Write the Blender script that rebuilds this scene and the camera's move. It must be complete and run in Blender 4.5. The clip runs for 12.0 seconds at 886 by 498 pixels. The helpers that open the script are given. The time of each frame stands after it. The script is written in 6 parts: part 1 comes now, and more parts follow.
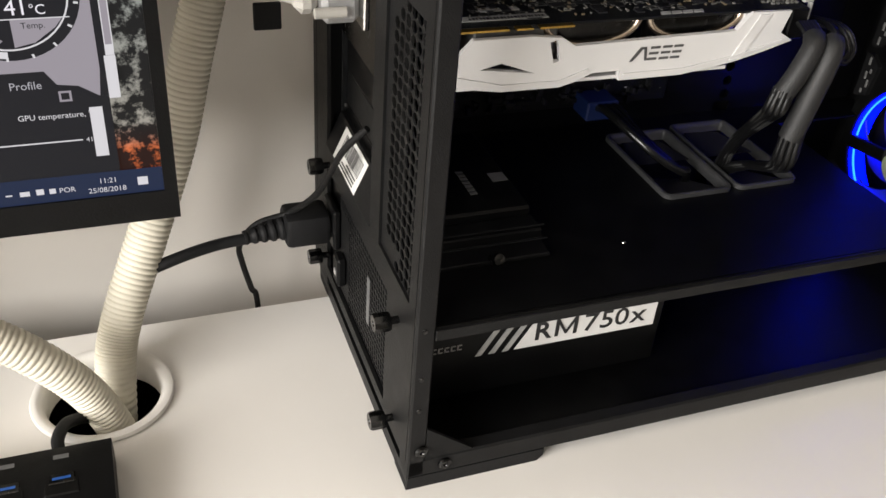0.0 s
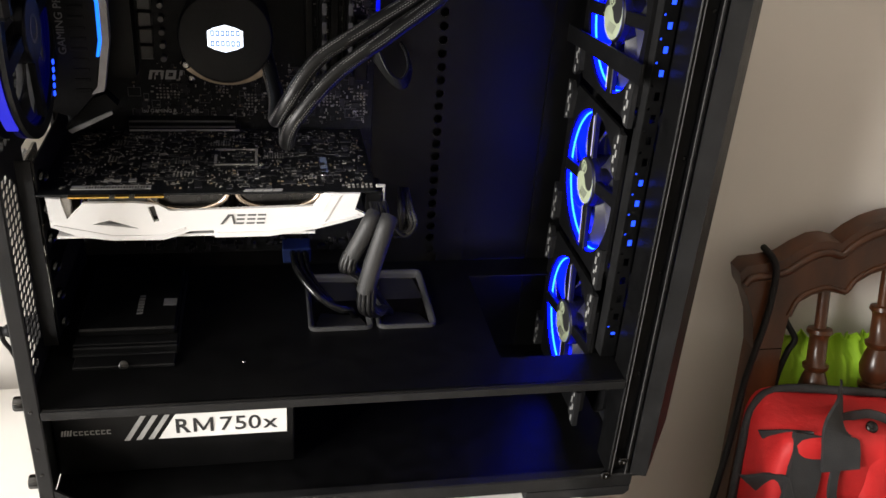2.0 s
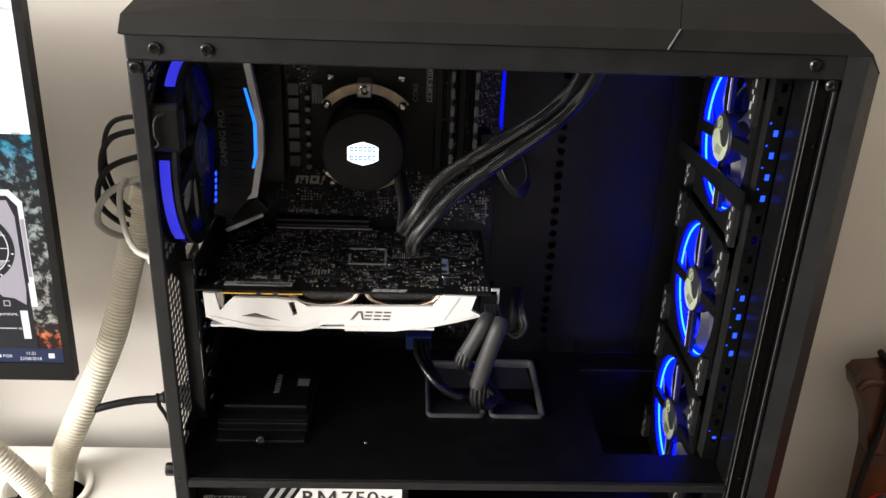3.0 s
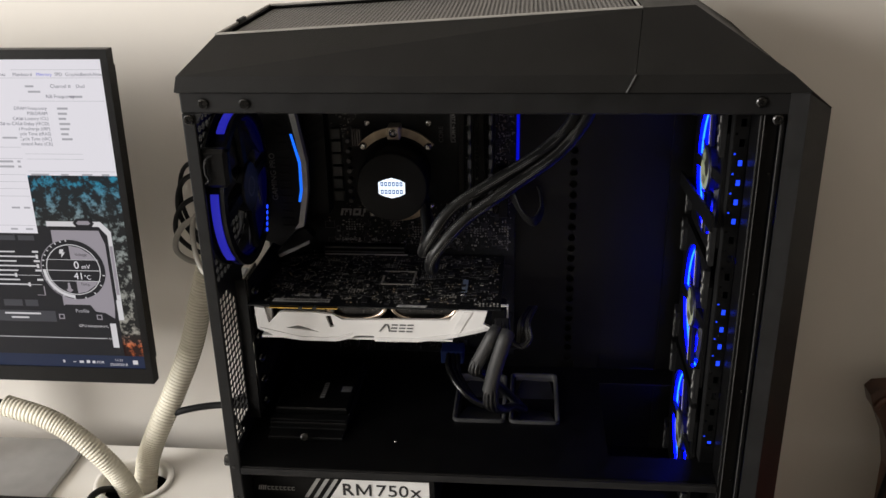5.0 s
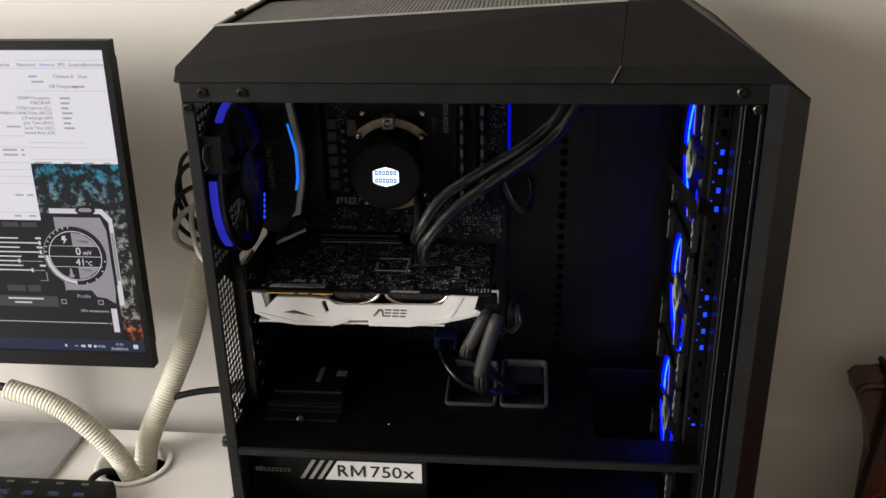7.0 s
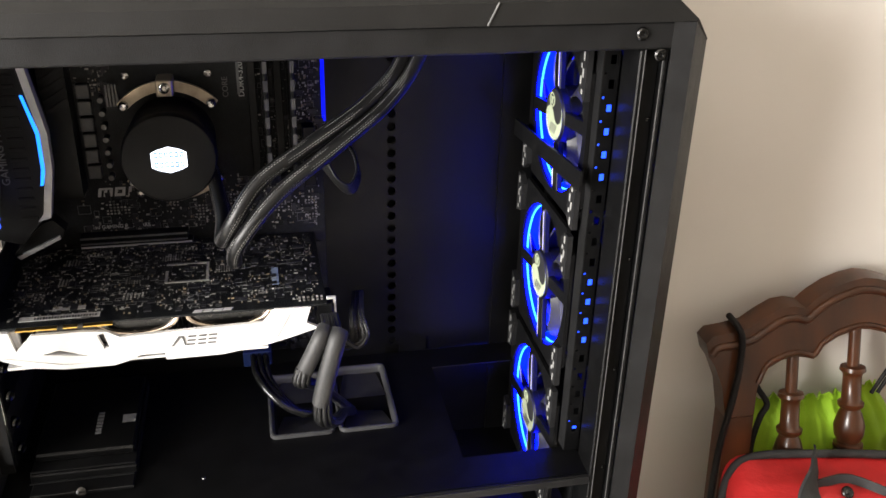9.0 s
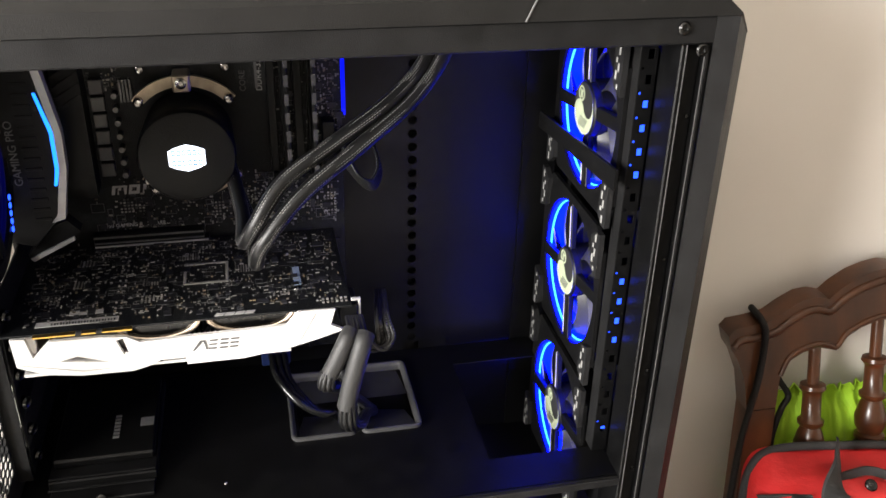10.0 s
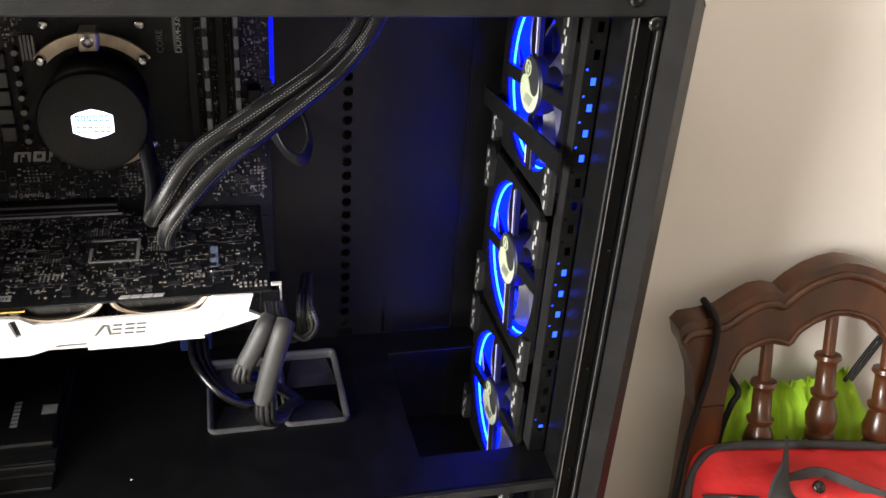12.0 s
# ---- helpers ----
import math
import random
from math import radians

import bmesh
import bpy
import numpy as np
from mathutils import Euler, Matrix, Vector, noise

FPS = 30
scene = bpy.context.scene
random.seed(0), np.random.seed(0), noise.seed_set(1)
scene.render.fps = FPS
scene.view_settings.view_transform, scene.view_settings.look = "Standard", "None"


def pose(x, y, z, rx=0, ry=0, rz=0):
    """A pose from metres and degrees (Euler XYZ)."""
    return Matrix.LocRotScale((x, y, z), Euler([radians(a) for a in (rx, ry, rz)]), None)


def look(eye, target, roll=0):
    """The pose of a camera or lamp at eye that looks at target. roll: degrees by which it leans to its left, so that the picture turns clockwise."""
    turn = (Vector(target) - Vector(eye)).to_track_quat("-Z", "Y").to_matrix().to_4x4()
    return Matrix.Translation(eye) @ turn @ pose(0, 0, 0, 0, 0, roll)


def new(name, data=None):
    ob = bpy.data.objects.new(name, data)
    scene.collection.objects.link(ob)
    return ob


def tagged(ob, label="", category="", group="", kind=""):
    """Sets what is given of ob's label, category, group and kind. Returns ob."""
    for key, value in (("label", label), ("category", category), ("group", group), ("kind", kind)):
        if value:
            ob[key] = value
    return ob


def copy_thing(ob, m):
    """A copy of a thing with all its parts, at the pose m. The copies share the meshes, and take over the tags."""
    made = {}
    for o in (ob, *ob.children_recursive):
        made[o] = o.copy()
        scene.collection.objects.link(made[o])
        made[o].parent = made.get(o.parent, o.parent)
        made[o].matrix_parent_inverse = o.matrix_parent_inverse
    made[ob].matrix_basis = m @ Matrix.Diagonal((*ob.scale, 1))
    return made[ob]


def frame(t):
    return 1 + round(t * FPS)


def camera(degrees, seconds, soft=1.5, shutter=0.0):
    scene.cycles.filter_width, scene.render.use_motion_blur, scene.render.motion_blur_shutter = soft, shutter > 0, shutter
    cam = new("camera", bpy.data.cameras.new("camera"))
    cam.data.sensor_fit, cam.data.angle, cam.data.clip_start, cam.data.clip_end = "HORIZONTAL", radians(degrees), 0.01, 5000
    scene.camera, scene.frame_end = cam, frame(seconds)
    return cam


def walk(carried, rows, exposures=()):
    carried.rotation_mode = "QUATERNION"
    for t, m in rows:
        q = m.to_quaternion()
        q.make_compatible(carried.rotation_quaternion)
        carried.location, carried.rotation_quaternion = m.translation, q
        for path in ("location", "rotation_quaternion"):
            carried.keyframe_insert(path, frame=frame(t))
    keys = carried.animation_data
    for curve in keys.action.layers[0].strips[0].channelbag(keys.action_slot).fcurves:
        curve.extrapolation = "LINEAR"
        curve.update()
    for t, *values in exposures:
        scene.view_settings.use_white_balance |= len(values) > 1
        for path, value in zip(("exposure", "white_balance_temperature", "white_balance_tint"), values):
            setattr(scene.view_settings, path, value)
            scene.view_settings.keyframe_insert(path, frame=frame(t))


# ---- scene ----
cam = camera(51.7, 12.0)
PATH = [
    (0, (-0.126, -0.332, 0.415), (0.5, 1.192, -0.719), 4.9),
    (0.5, (-0.106, -0.36, 0.43), (0.567, 1.156, -0.687), 8.0),
    (1, (-0.075, -0.419, 0.465), (0.595, 1.086, -0.669), 9.2),
    (1.5, (0.029, -0.475, 0.516), (0.661, 1.099, -0.545), 7.0),
    (2, (0.168, -0.531, 0.53), (0.538, 1.19, -0.419), 4.4),
    (2.5, (0.169, -0.55, 0.553), (0.317, 1.241, -0.325), 2.3),
    (2.7, (0.166, -0.552, 0.572), (0.287, 1.242, -0.303), 2.4),
    (4.3, (0.275, -0.664, 0.618), (0.155, 1.17, -0.17), -0.5),
    (4.5, (0.268, -0.663, 0.617), (0.133, 1.17, -0.171), -0.7),
    (5, (0.266, -0.666, 0.621), (0.084, 1.165, -0.161), -1.3),
    (5.5, (0.267, -0.673, 0.624), (0.081, 1.156, -0.163), -1.4),
    (6, (0.275, -0.685, 0.623), (0.087, 1.146, -0.16), -1.3),
    (6.5, (0.279, -0.692, 0.626), (0.09, 1.137, -0.159), -1.4),
    (6.7, (0.277, -0.695, 0.626), (0.09, 1.134, -0.161), -1.3),
    (8.3, (0.255, -0.572, 0.583), (0.345, 1.249, -0.238), 1.4),
    (8.5, (0.238, -0.547, 0.585), (0.448, 1.26, -0.247), 1.6),
    (9, (0.203, -0.511, 0.583), (0.584, 1.237, -0.313), 1.5),
    (9.5, (0.193, -0.485, 0.58), (0.592, 1.234, -0.362), 1.2),
    (10, (0.184, -0.482, 0.589), (0.576, 1.238, -0.354), 1.4),
    (10.5, (0.169, -0.485, 0.594), (0.378, 1.265, -0.35), -0.1),
    (11, (0.173, -0.475, 0.592), (0.377, 1.278, -0.35), 1.3),
    (11.5, (0.194, -0.456, 0.582), (0.583, 1.264, -0.363), 3.8),
    (12, (0.216, -0.443, 0.571), (0.68, 1.236, -0.412), 4.3),
]
walk(cam, [(t, look(eye, target, roll)) for t, eye, target, roll in PATH],
     [(0, 0.08), (1.0, 0.06), (1.5, 0.25), (2.0, 0.80), (2.7, 0.84), (4.3, -0.05), (6.7, -0.22), (8.3, 1.0), (9.0, 1.50), (12.0, 1.58)])

from mathutils.geometry import delaunay_2d_cdt

# ---- world and light ----
world = bpy.data.worlds.new("world")
scene.world = world
world.use_nodes = True
wn = world.node_tree.nodes
sky = wn.new("ShaderNodeTexSky")
sky.sky_type = "NISHITA"
sky.sun_disc = False
sky.sun_elevation, sky.sun_rotation = radians(38), radians(250)
wn["Background"].inputs[1].default_value = 0.08
world.node_tree.links.new(sky.outputs[0], wn["Background"].inputs[0])


def area_lamp(name, eye, target, w, h, watts, color):
    d = bpy.data.lights.new(name, "AREA")
    d.shape, d.size, d.size_y, d.energy, d.color = "RECTANGLE", w, h, watts, color
    ob = new(name, d)
    ob.matrix_world = look(eye, target)
    return tagged(ob, "soft daylight entering the window", "light", kind="structure")


area_lamp("window_light", (-2.3, -1.35, 0.85), (0.0, 0.0, 0.0), 1.7, 1.3, 145.0, (1.0, 0.965, 0.925))

# ---- materials ----


def mat(name, color, rough=0.5, metal=0.0, var=0.15, scale=40.0, bump=0.0, bscale=300.0, coat=0.0, spec=0.5, stretch=(1, 1, 1), island=0.0):
    m = bpy.data.materials.new(name)
    m.use_nodes = True
    nt = m.node_tree
    b = nt.nodes["Principled BSDF"]
    b.inputs["Roughness"].default_value = rough
    b.inputs["Metallic"].default_value = metal
    b.inputs["Coat Weight"].default_value = coat
    b.inputs["Specular IOR Level"].default_value = spec
    tc = nt.nodes.new("ShaderNodeTexCoord")
    mp = nt.nodes.new("ShaderNodeMapping")
    mp.inputs["Scale"].default_value = stretch
    nt.links.new(tc.outputs["Object"], mp.inputs[0])
    n1 = nt.nodes.new("ShaderNodeTexNoise")
    n1.inputs["Scale"].default_value = scale
    n1.inputs["Detail"].default_value = 6
    nt.links.new(mp.outputs[0], n1.inputs["Vector"])
    ramp = nt.nodes.new("ShaderNodeMapRange")
    ramp.inputs[1].default_value, ramp.inputs[2].default_value = 0.3, 0.7
    ramp.inputs[3].default_value, ramp.inputs[4].default_value = 1 - var, 1 + var
    nt.links.new(n1.outputs[0], ramp.inputs[0])
    mul = nt.nodes.new("ShaderNodeVectorMath")
    mul.operation = "SCALE"
    mul.inputs[0].default_value = color
    last = ramp.outputs[0]
    if island:
        geo = nt.nodes.new("ShaderNodeNewGeometry")
        r2 = nt.nodes.new("ShaderNodeMapRange")
        r2.inputs[3].default_value, r2.inputs[4].default_value = 1 - island, 1 + island
        nt.links.new(geo.outputs["Random Per Island"], r2.inputs[0])
        mm = nt.nodes.new("ShaderNodeMath")
        mm.operation = "MULTIPLY"
        nt.links.new(last, mm.inputs[0])
        nt.links.new(r2.outputs[0], mm.inputs[1])
        last = mm.outputs[0]
    nt.links.new(last, mul.inputs["Scale"])
    nt.links.new(mul.outputs[0], b.inputs["Base Color"])
    rr = nt.nodes.new("ShaderNodeMapRange")
    rr.inputs[3].default_value, rr.inputs[4].default_value = max(0.02, rough - 0.08), min(1, rough + 0.08)
    nt.links.new(n1.outputs[0], rr.inputs[0])
    nt.links.new(rr.outputs[0], b.inputs["Roughness"])
    if bump:
        n2 = nt.nodes.new("ShaderNodeTexNoise")
        n2.inputs["Scale"].default_value = bscale
        n2.inputs["Detail"].default_value = 3
        nt.links.new(mp.outputs[0], n2.inputs["Vector"])
        bp = nt.nodes.new("ShaderNodeBump")
        bp.inputs["Strength"].default_value = bump
        bp.inputs["Distance"].default_value = 0.001
        nt.links.new(n2.outputs[0], bp.inputs["Height"])
        nt.links.new(bp.outputs[0], b.inputs["Normal"])
    return m


def glow(name, color, strength, base=(0.004, 0.004, 0.004)):
    m = bpy.data.materials.new(name)
    m.use_nodes = True
    b = m.node_tree.nodes["Principled BSDF"]
    b.inputs["Base Color"].default_value = (*base, 1)
    b.inputs["Emission Color"].default_value = (*color, 1)
    b.inputs["Emission Strength"].default_value = strength
    b.inputs["Specular IOR Level"].default_value = 0.12
    b.inputs["Roughness"].default_value = 0.4
    return m


M_STEEL = mat("black_powder_steel", (0.0062, 0.0062, 0.0064), 0.5, 0.0, 0.3, 60, 0.25, 1800, spec=0.2)
# the same black steel, its colour lowered for the shade inside the case
M_INNER = mat("shaded_black_steel", (0.0022, 0.0022, 0.0023), 0.36, 0.0, 0.3, 60, 0.12, 1800, spec=0.18)
M_PLAST = mat("black_plastic", (0.0035, 0.0035, 0.0037), 0.42, 0.0, 0.2, 80, 0.15, 900, spec=0.16)
M_COVER = mat("dark_grey_cover", (0.0085, 0.0083, 0.0079), 0.5, 0.0, 0.15, 30, 0.3, 2500, spec=0.18)
M_RUB = mat("black_rubber", (0.008, 0.008, 0.0085), 0.6, 0.0, 0.2, 90, 0.2, 700, spec=0.22)
M_GROM = mat("grey_rubber", (0.030, 0.030, 0.031), 0.55, 0.0, 0.2, 90, 0.2, 700)
M_MESH = mat("grey_mesh", (0.10, 0.095, 0.09), 0.45, 0.3, 0.2, 50)
M_TRIM = mat("grey_edge_trim", (0.33, 0.32, 0.30), 0.4, 0.3, 0.1, 50)
M_CHROME = mat("nickel_screw", (0.42, 0.41, 0.40), 0.25, 1.0, 0.2, 200)
M_DCHROME = mat("black_nickel", (0.05, 0.05, 0.05), 0.25, 1.0, 0.2, 200)
M_ALU = mat("heatsink_aluminium", (0.16, 0.155, 0.145), 0.32, 1.0, 0.15, 60)
M_COPPER = mat("nickel_heatpipe", (0.62, 0.52, 0.42), 0.22, 1.0, 0.15, 60)
M_GOLD = mat("gold_contacts", (0.62, 0.40, 0.10), 0.3, 1.0, 0.2, 300)
M_GPUW = mat("white_shroud_plastic", (0.62, 0.612, 0.603), 0.38, 0.0, 0.03, 20, 0.05, 900)
M_PCB = mat("black_circuit_board", (0.005, 0.0055, 0.006), 0.4, 0.0, 0.5, 350, 0.6, 1200, spec=0.22)
M_SMDD = mat("dark_chips", (0.016, 0.016, 0.018), 0.4, 0.0, 0.2, 300, island=0.6, spec=0.22)
M_SMDL = mat("pale_solder_and_chips", (0.20, 0.195, 0.18), 0.35, 0.3, 0.2, 300, island=0.7)
M_SMDT = mat("tan_capacitors", (0.14, 0.11, 0.07), 0.4, 0.1, 0.2, 300, island=0.5)
M_GREY = mat("grey_metal_blocks", (0.10, 0.10, 0.10), 0.4, 0.4, 0.2, 80)
M_CHOKE = mat("dark_choke_blocks", (0.040, 0.040, 0.041), 0.45, 0.2, 0.2, 80)
M_SILK = mat("grey_silkscreen", (0.32, 0.32, 0.31), 0.6, 0.0, 0.15, 200)
M_SILK2 = mat("dim_silkscreen", (0.10, 0.10, 0.10), 0.6, 0.0, 0.15, 200)
M_LABEL = mat("white_label_paper", (0.66, 0.65, 0.63), 0.55, 0.0, 0.06, 60)
M_INK = mat("black_ink", (0.015, 0.015, 0.016), 0.5, 0.0, 0.1, 60)
M_SILV = mat("silver_armour", (0.36, 0.36, 0.37), 0.35, 0.5, 0.12, 80)
M_BRONZE = mat("bronze_bracket", (0.40, 0.34, 0.26), 0.35, 0.9, 0.2, 120)
M_WALL = mat("cream_wall_paint", (0.70, 0.665, 0.615), 0.75, 0.0, 0.03, 3, 0.12, 60)
M_DESK = mat("white_laminate", (0.80, 0.775, 0.735), 0.35, 0.0, 0.03, 8, 0.03, 400)
M_FLOOR = mat("dark_floor", (0.10, 0.08, 0.06), 0.5, 0.0, 0.3, 6, 0.1, 50)
M_HOSE = mat("cream_corrugated_plastic", (0.68, 0.64, 0.53), 0.45, 0.0, 0.06, 30)
M_STAND = mat("silver_stand", (0.40, 0.40, 0.40), 0.35, 0.6, 0.08, 40)
M_WOOD = mat("dark_varnished_wood", (0.050, 0.0165, 0.0055), 0.3, 0.0, 0.75, 24, 0.15, 110, coat=0.15, spec=0.4, stretch=(1, 1, 0.25))
M_RED = mat("red_nylon", (0.46, 0.012, 0.013), 0.6, 0.0, 0.18, 25, 0.7, 120)
M_BLACKCLOTH = mat("black_webbing", (0.018, 0.018, 0.019), 0.75, 0.0, 0.25, 60, 0.6, 900)
M_GREEN = mat("lime_cloth", (0.30, 0.52, 0.02), 0.75, 0.0, 0.15, 20, 0.4, 700)
M_CORD = mat("black_cord", (0.005, 0.0048, 0.0048), 0.6, 0.0, 0.2, 200, 0.6, 900, spec=0.25)
M_GRCABLE = mat("grey_cable", (0.33, 0.315, 0.285), 0.5, 0.0, 0.08, 60)
M_STICK = mat("pale_green_sticker", (0.30, 0.34, 0.23), 0.5, 0.0, 0.08, 200)
M_BLADE = mat("smoky_fan_blade", (0.024, 0.024, 0.026), 0.32, 0.0, 0.1, 30, spec=0.2)
M_GLOSS = mat("glossy_black_cable", (0.006, 0.006, 0.006), 0.2, 0.0, 0.1, 60)
M_LEDDIM = glow("dim_blue_led_ring", (0.0, 0.004, 1.0), 0.014)
M_SLEEVE = mat("heatshrink_sleeve", (0.0095, 0.0095, 0.0096), 0.6, 0.0, 0.15, 90, 0.2, 500)
M_BLUEP = mat("blue_plastic", (0.006, 0.016, 0.075), 0.45, 0.0, 0.1, 60)
M_TONGUE = mat("bright_blue_plastic", (0.01, 0.065, 0.27), 0.4, 0.0, 0.1, 60)
M_LEDB = glow("blue_led_ring", (0.0, 0.0012, 1.0), 11.0)
M_LEDC = glow("bright_blue_led_ring", (0.02, 0.20, 1.0), 3.2)
M_LEDD = glow("violet_blue_light_band", (0.05, 0.05, 1.0), 0.42)
M_LEDSTRIP = glow("cyan_blue_strip", (0.01, 0.15, 1.0), 1.4)
M_LEDSLOT = glow("blue_light_slot", (0.012, 0.055, 1.0), 1.7)
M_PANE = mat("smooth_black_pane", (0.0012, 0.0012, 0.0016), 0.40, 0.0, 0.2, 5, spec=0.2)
M_RIB = mat("dim_module_rib", (0.025, 0.025, 0.026), 0.45, 0.0, 0.2, 80)
M_LEDEDGE = glow("dim_blue_edge_light", (0.0, 0.004, 1.0), 0.55)
M_PAD = mat("grey_moulding", (0.16, 0.16, 0.155), 0.4, 0.0, 0.3, 300)
M_HEXLOGO = glow("lit_white_logo", (0.80, 0.88, 1.0), 1.6)
M_SCRW = glow("lit_white_window", (0.87, 0.84, 0.90), 0.92)
M_SCRG = glow("lit_grey_panel", (0.34, 0.31, 0.35), 0.9)
M_SCRL = glow("lit_light_line", (0.72, 0.70, 0.73), 0.9)
M_SCRD = glow("lit_dark_panel", (0.012, 0.012, 0.016), 0.9)
M_SCRB = glow("lit_taskbar", (0.012, 0.022, 0.06), 0.9)
M_SCRTD = glow("lit_dark_text", (0.16, 0.15, 0.20), 0.9)
M_SCRBL = glow("lit_blue_text", (0.15, 0.15, 0.75), 0.9)
M_SCRG2 = glow("lit_dim_panel", (0.06, 0.06, 0.07), 0.9)
M_SCRT = glow("lit_text_grey", (0.45, 0.44, 0.48), 0.9)


def sleeve_material(name, dark, light, wide, long, patchy=0.45):
    """Braided sleeve: dark weave; pale dashes in rows paint its highlights, broken in patches."""
    m = mat(name, dark, 0.4, 0.0, 0.2, 200, spec=0.3)
    nt = m.node_tree
    b = nt.nodes["Principled BSDF"]
    tc = nt.nodes.new("ShaderNodeTexCoord")
    sep = nt.nodes.new("ShaderNodeSeparateXYZ")
    nt.links.new(tc.outputs["UV"], sep.inputs[0])

    def math_node(op, a, c):
        n = nt.nodes.new("ShaderNodeMath")
        n.operation = op
        for k, q in enumerate((a, c)):
            if q is None:
                continue
            if isinstance(q, (int, float)):
                n.inputs[k].default_value = q
            else:
                nt.links.new(q, n.inputs[k])
        return n.outputs[0]

    col = math_node("LESS_THAN", math_node("FRACT", sep.outputs[0], None), wide)
    shift = math_node("MULTIPLY", math_node("FLOOR", sep.outputs[0], None), 0.37)
    dash = math_node("LESS_THAN", math_node("FRACT", math_node("ADD", sep.outputs[1], shift), None), long)
    nz = nt.nodes.new("ShaderNodeTexNoise")
    nz.inputs["Scale"].default_value = 1.0
    run = nt.nodes.new("ShaderNodeMapping")
    run.inputs["Scale"].default_value = (0.42, 0.03, 1.0)
    nt.links.new(tc.outputs["UV"], run.inputs[0])
    nt.links.new(run.outputs[0], nz.inputs["Vector"])
    glint_runs = math_node("GREATER_THAN", nz.outputs[0], patchy)
    fac = math_node("MULTIPLY", math_node("MULTIPLY", col, dash), glint_runs)
    mx = nt.nodes.new("ShaderNodeMix")
    mx.data_type = "RGBA"
    nt.links.new(fac, mx.inputs["Factor"])
    mx.inputs["A"].default_value = (*dark, 1)
    mx.inputs["B"].default_value = (*light, 1)
    nt.links.new(mx.outputs["Result"], b.inputs["Base Color"])
    return m


# the light colour is the braid's glints, not a second yarn
M_BRAID = sleeve_material("braided_hose", (0.003, 0.003, 0.0032), (0.20, 0.20, 0.197), 0.28, 0.58, 0.52)
M_WIRE = sleeve_material("braided_wire", (0.004, 0.004, 0.0042), (0.11, 0.11, 0.108), 0.45, 0.35, 0.5)


def wallpaper_material():
    """A dim wood at dusk: dark boughs, teal haze above and orange leaves below."""
    m = bpy.data.materials.new("lit_wallpaper")
    m.use_nodes = True
    nt = m.node_tree
    b = nt.nodes["Principled BSDF"]
    b.inputs["Base Color"].default_value = (0.004, 0.004, 0.005, 1)
    b.inputs["Specular IOR Level"].default_value = 0.12
    tc = nt.nodes.new("ShaderNodeTexCoord")
    sep = nt.nodes.new("ShaderNodeSeparateXYZ")
    nt.links.new(tc.outputs["Object"], sep.inputs[0])
    n = nt.nodes.new("ShaderNodeTexNoise")
    n.inputs["Scale"].default_value = 85
    n.inputs["Detail"].default_value = 12
    n.inputs["Roughness"].default_value = 0.7
    nt.links.new(tc.outputs["Object"], n.inputs["Vector"])
    hue = nt.nodes.new("ShaderNodeValToRGB")
    e = hue.color_ramp.elements
    e[0].position, e[0].color = 0.0, (0.9, 0.16, 0.03, 1)
    e[1].position, e[1].color = 1.0, (0.02, 0.30, 0.48, 1)
    e.new(0.10).color = (0.85, 0.2, 0.06, 1)
    e.new(0.14).color = (0.45, 0.42, 0.36, 1)
    e.new(0.50).color = (0.30, 0.36, 0.36, 1)
    e.new(0.62).color = (0.02, 0.30, 0.48, 1)
    mr = nt.nodes.new("ShaderNodeMapRange")
    mr.inputs[1].default_value, mr.inputs[2].default_value = -0.16, 0.16
    nt.links.new(sep.outputs[2], mr.inputs[0])
    nt.links.new(mr.outputs[0], hue.inputs[0])
    cut = nt.nodes.new("ShaderNodeMapRange")
    cut.inputs[1].default_value, cut.inputs[2].default_value = 0.50, 0.60
    cut.inputs[3].default_value, cut.inputs[4].default_value = 0.02, 0.75
    nt.links.new(n.outputs[0], cut.inputs[0])
    nt.links.new(hue.outputs[0], b.inputs["Emission Color"])
    nt.links.new(cut.outputs[0], b.inputs["Emission Strength"])
    return m


M_SCREEN = wallpaper_material()

# ---- building helpers ----
ORIGIN = {}


def thing(name, base, label, category, group="", kind=""):
    ob = new(name)
    ob.empty_display_size = 0.02
    ob.location = base
    ORIGIN[ob.name] = Vector(base)
    return tagged(ob, label, category, group, kind)


def finish(me, smooth=None):
    if smooth is not None:
        me.shade_smooth()
        me.set_sharp_from_angle(angle=radians(smooth))


def part(name, bm, material, parent=None, label="", smooth=35, kind=""):
    """Link a bmesh in world coordinates as one mesh object under a thing or a part."""
    me = bpy.data.meshes.new(name)
    bmesh.ops.recalc_face_normals(bm, faces=bm.faces[:])
    lo = Vector([min(v.co[i] for v in bm.verts) for i in range(3)])
    hi = Vector([max(v.co[i] for v in bm.verts) for i in range(3)])
    c = (lo + hi) / 2
    bm.to_mesh(me)
    bm.free()
    me.transform(Matrix.Translation(-c))
    me.materials.append(material)
    finish(me, smooth)
    ob = new(name, me)
    ORIGIN[ob.name] = c
    if parent:
        ob.parent = parent
        ob.location = c - ORIGIN[parent.name]
    else:
        ob.location = c
    if label or kind:
        tagged(ob, label, kind=kind)
    return ob


def solid(name, bm, material, label, category, group="", kind="", smooth=35):
    """A thing that is one mesh."""
    return tagged(part(name, bm, material, None, "", smooth), label, category, group, kind)


def B():
    return bmesh.new()


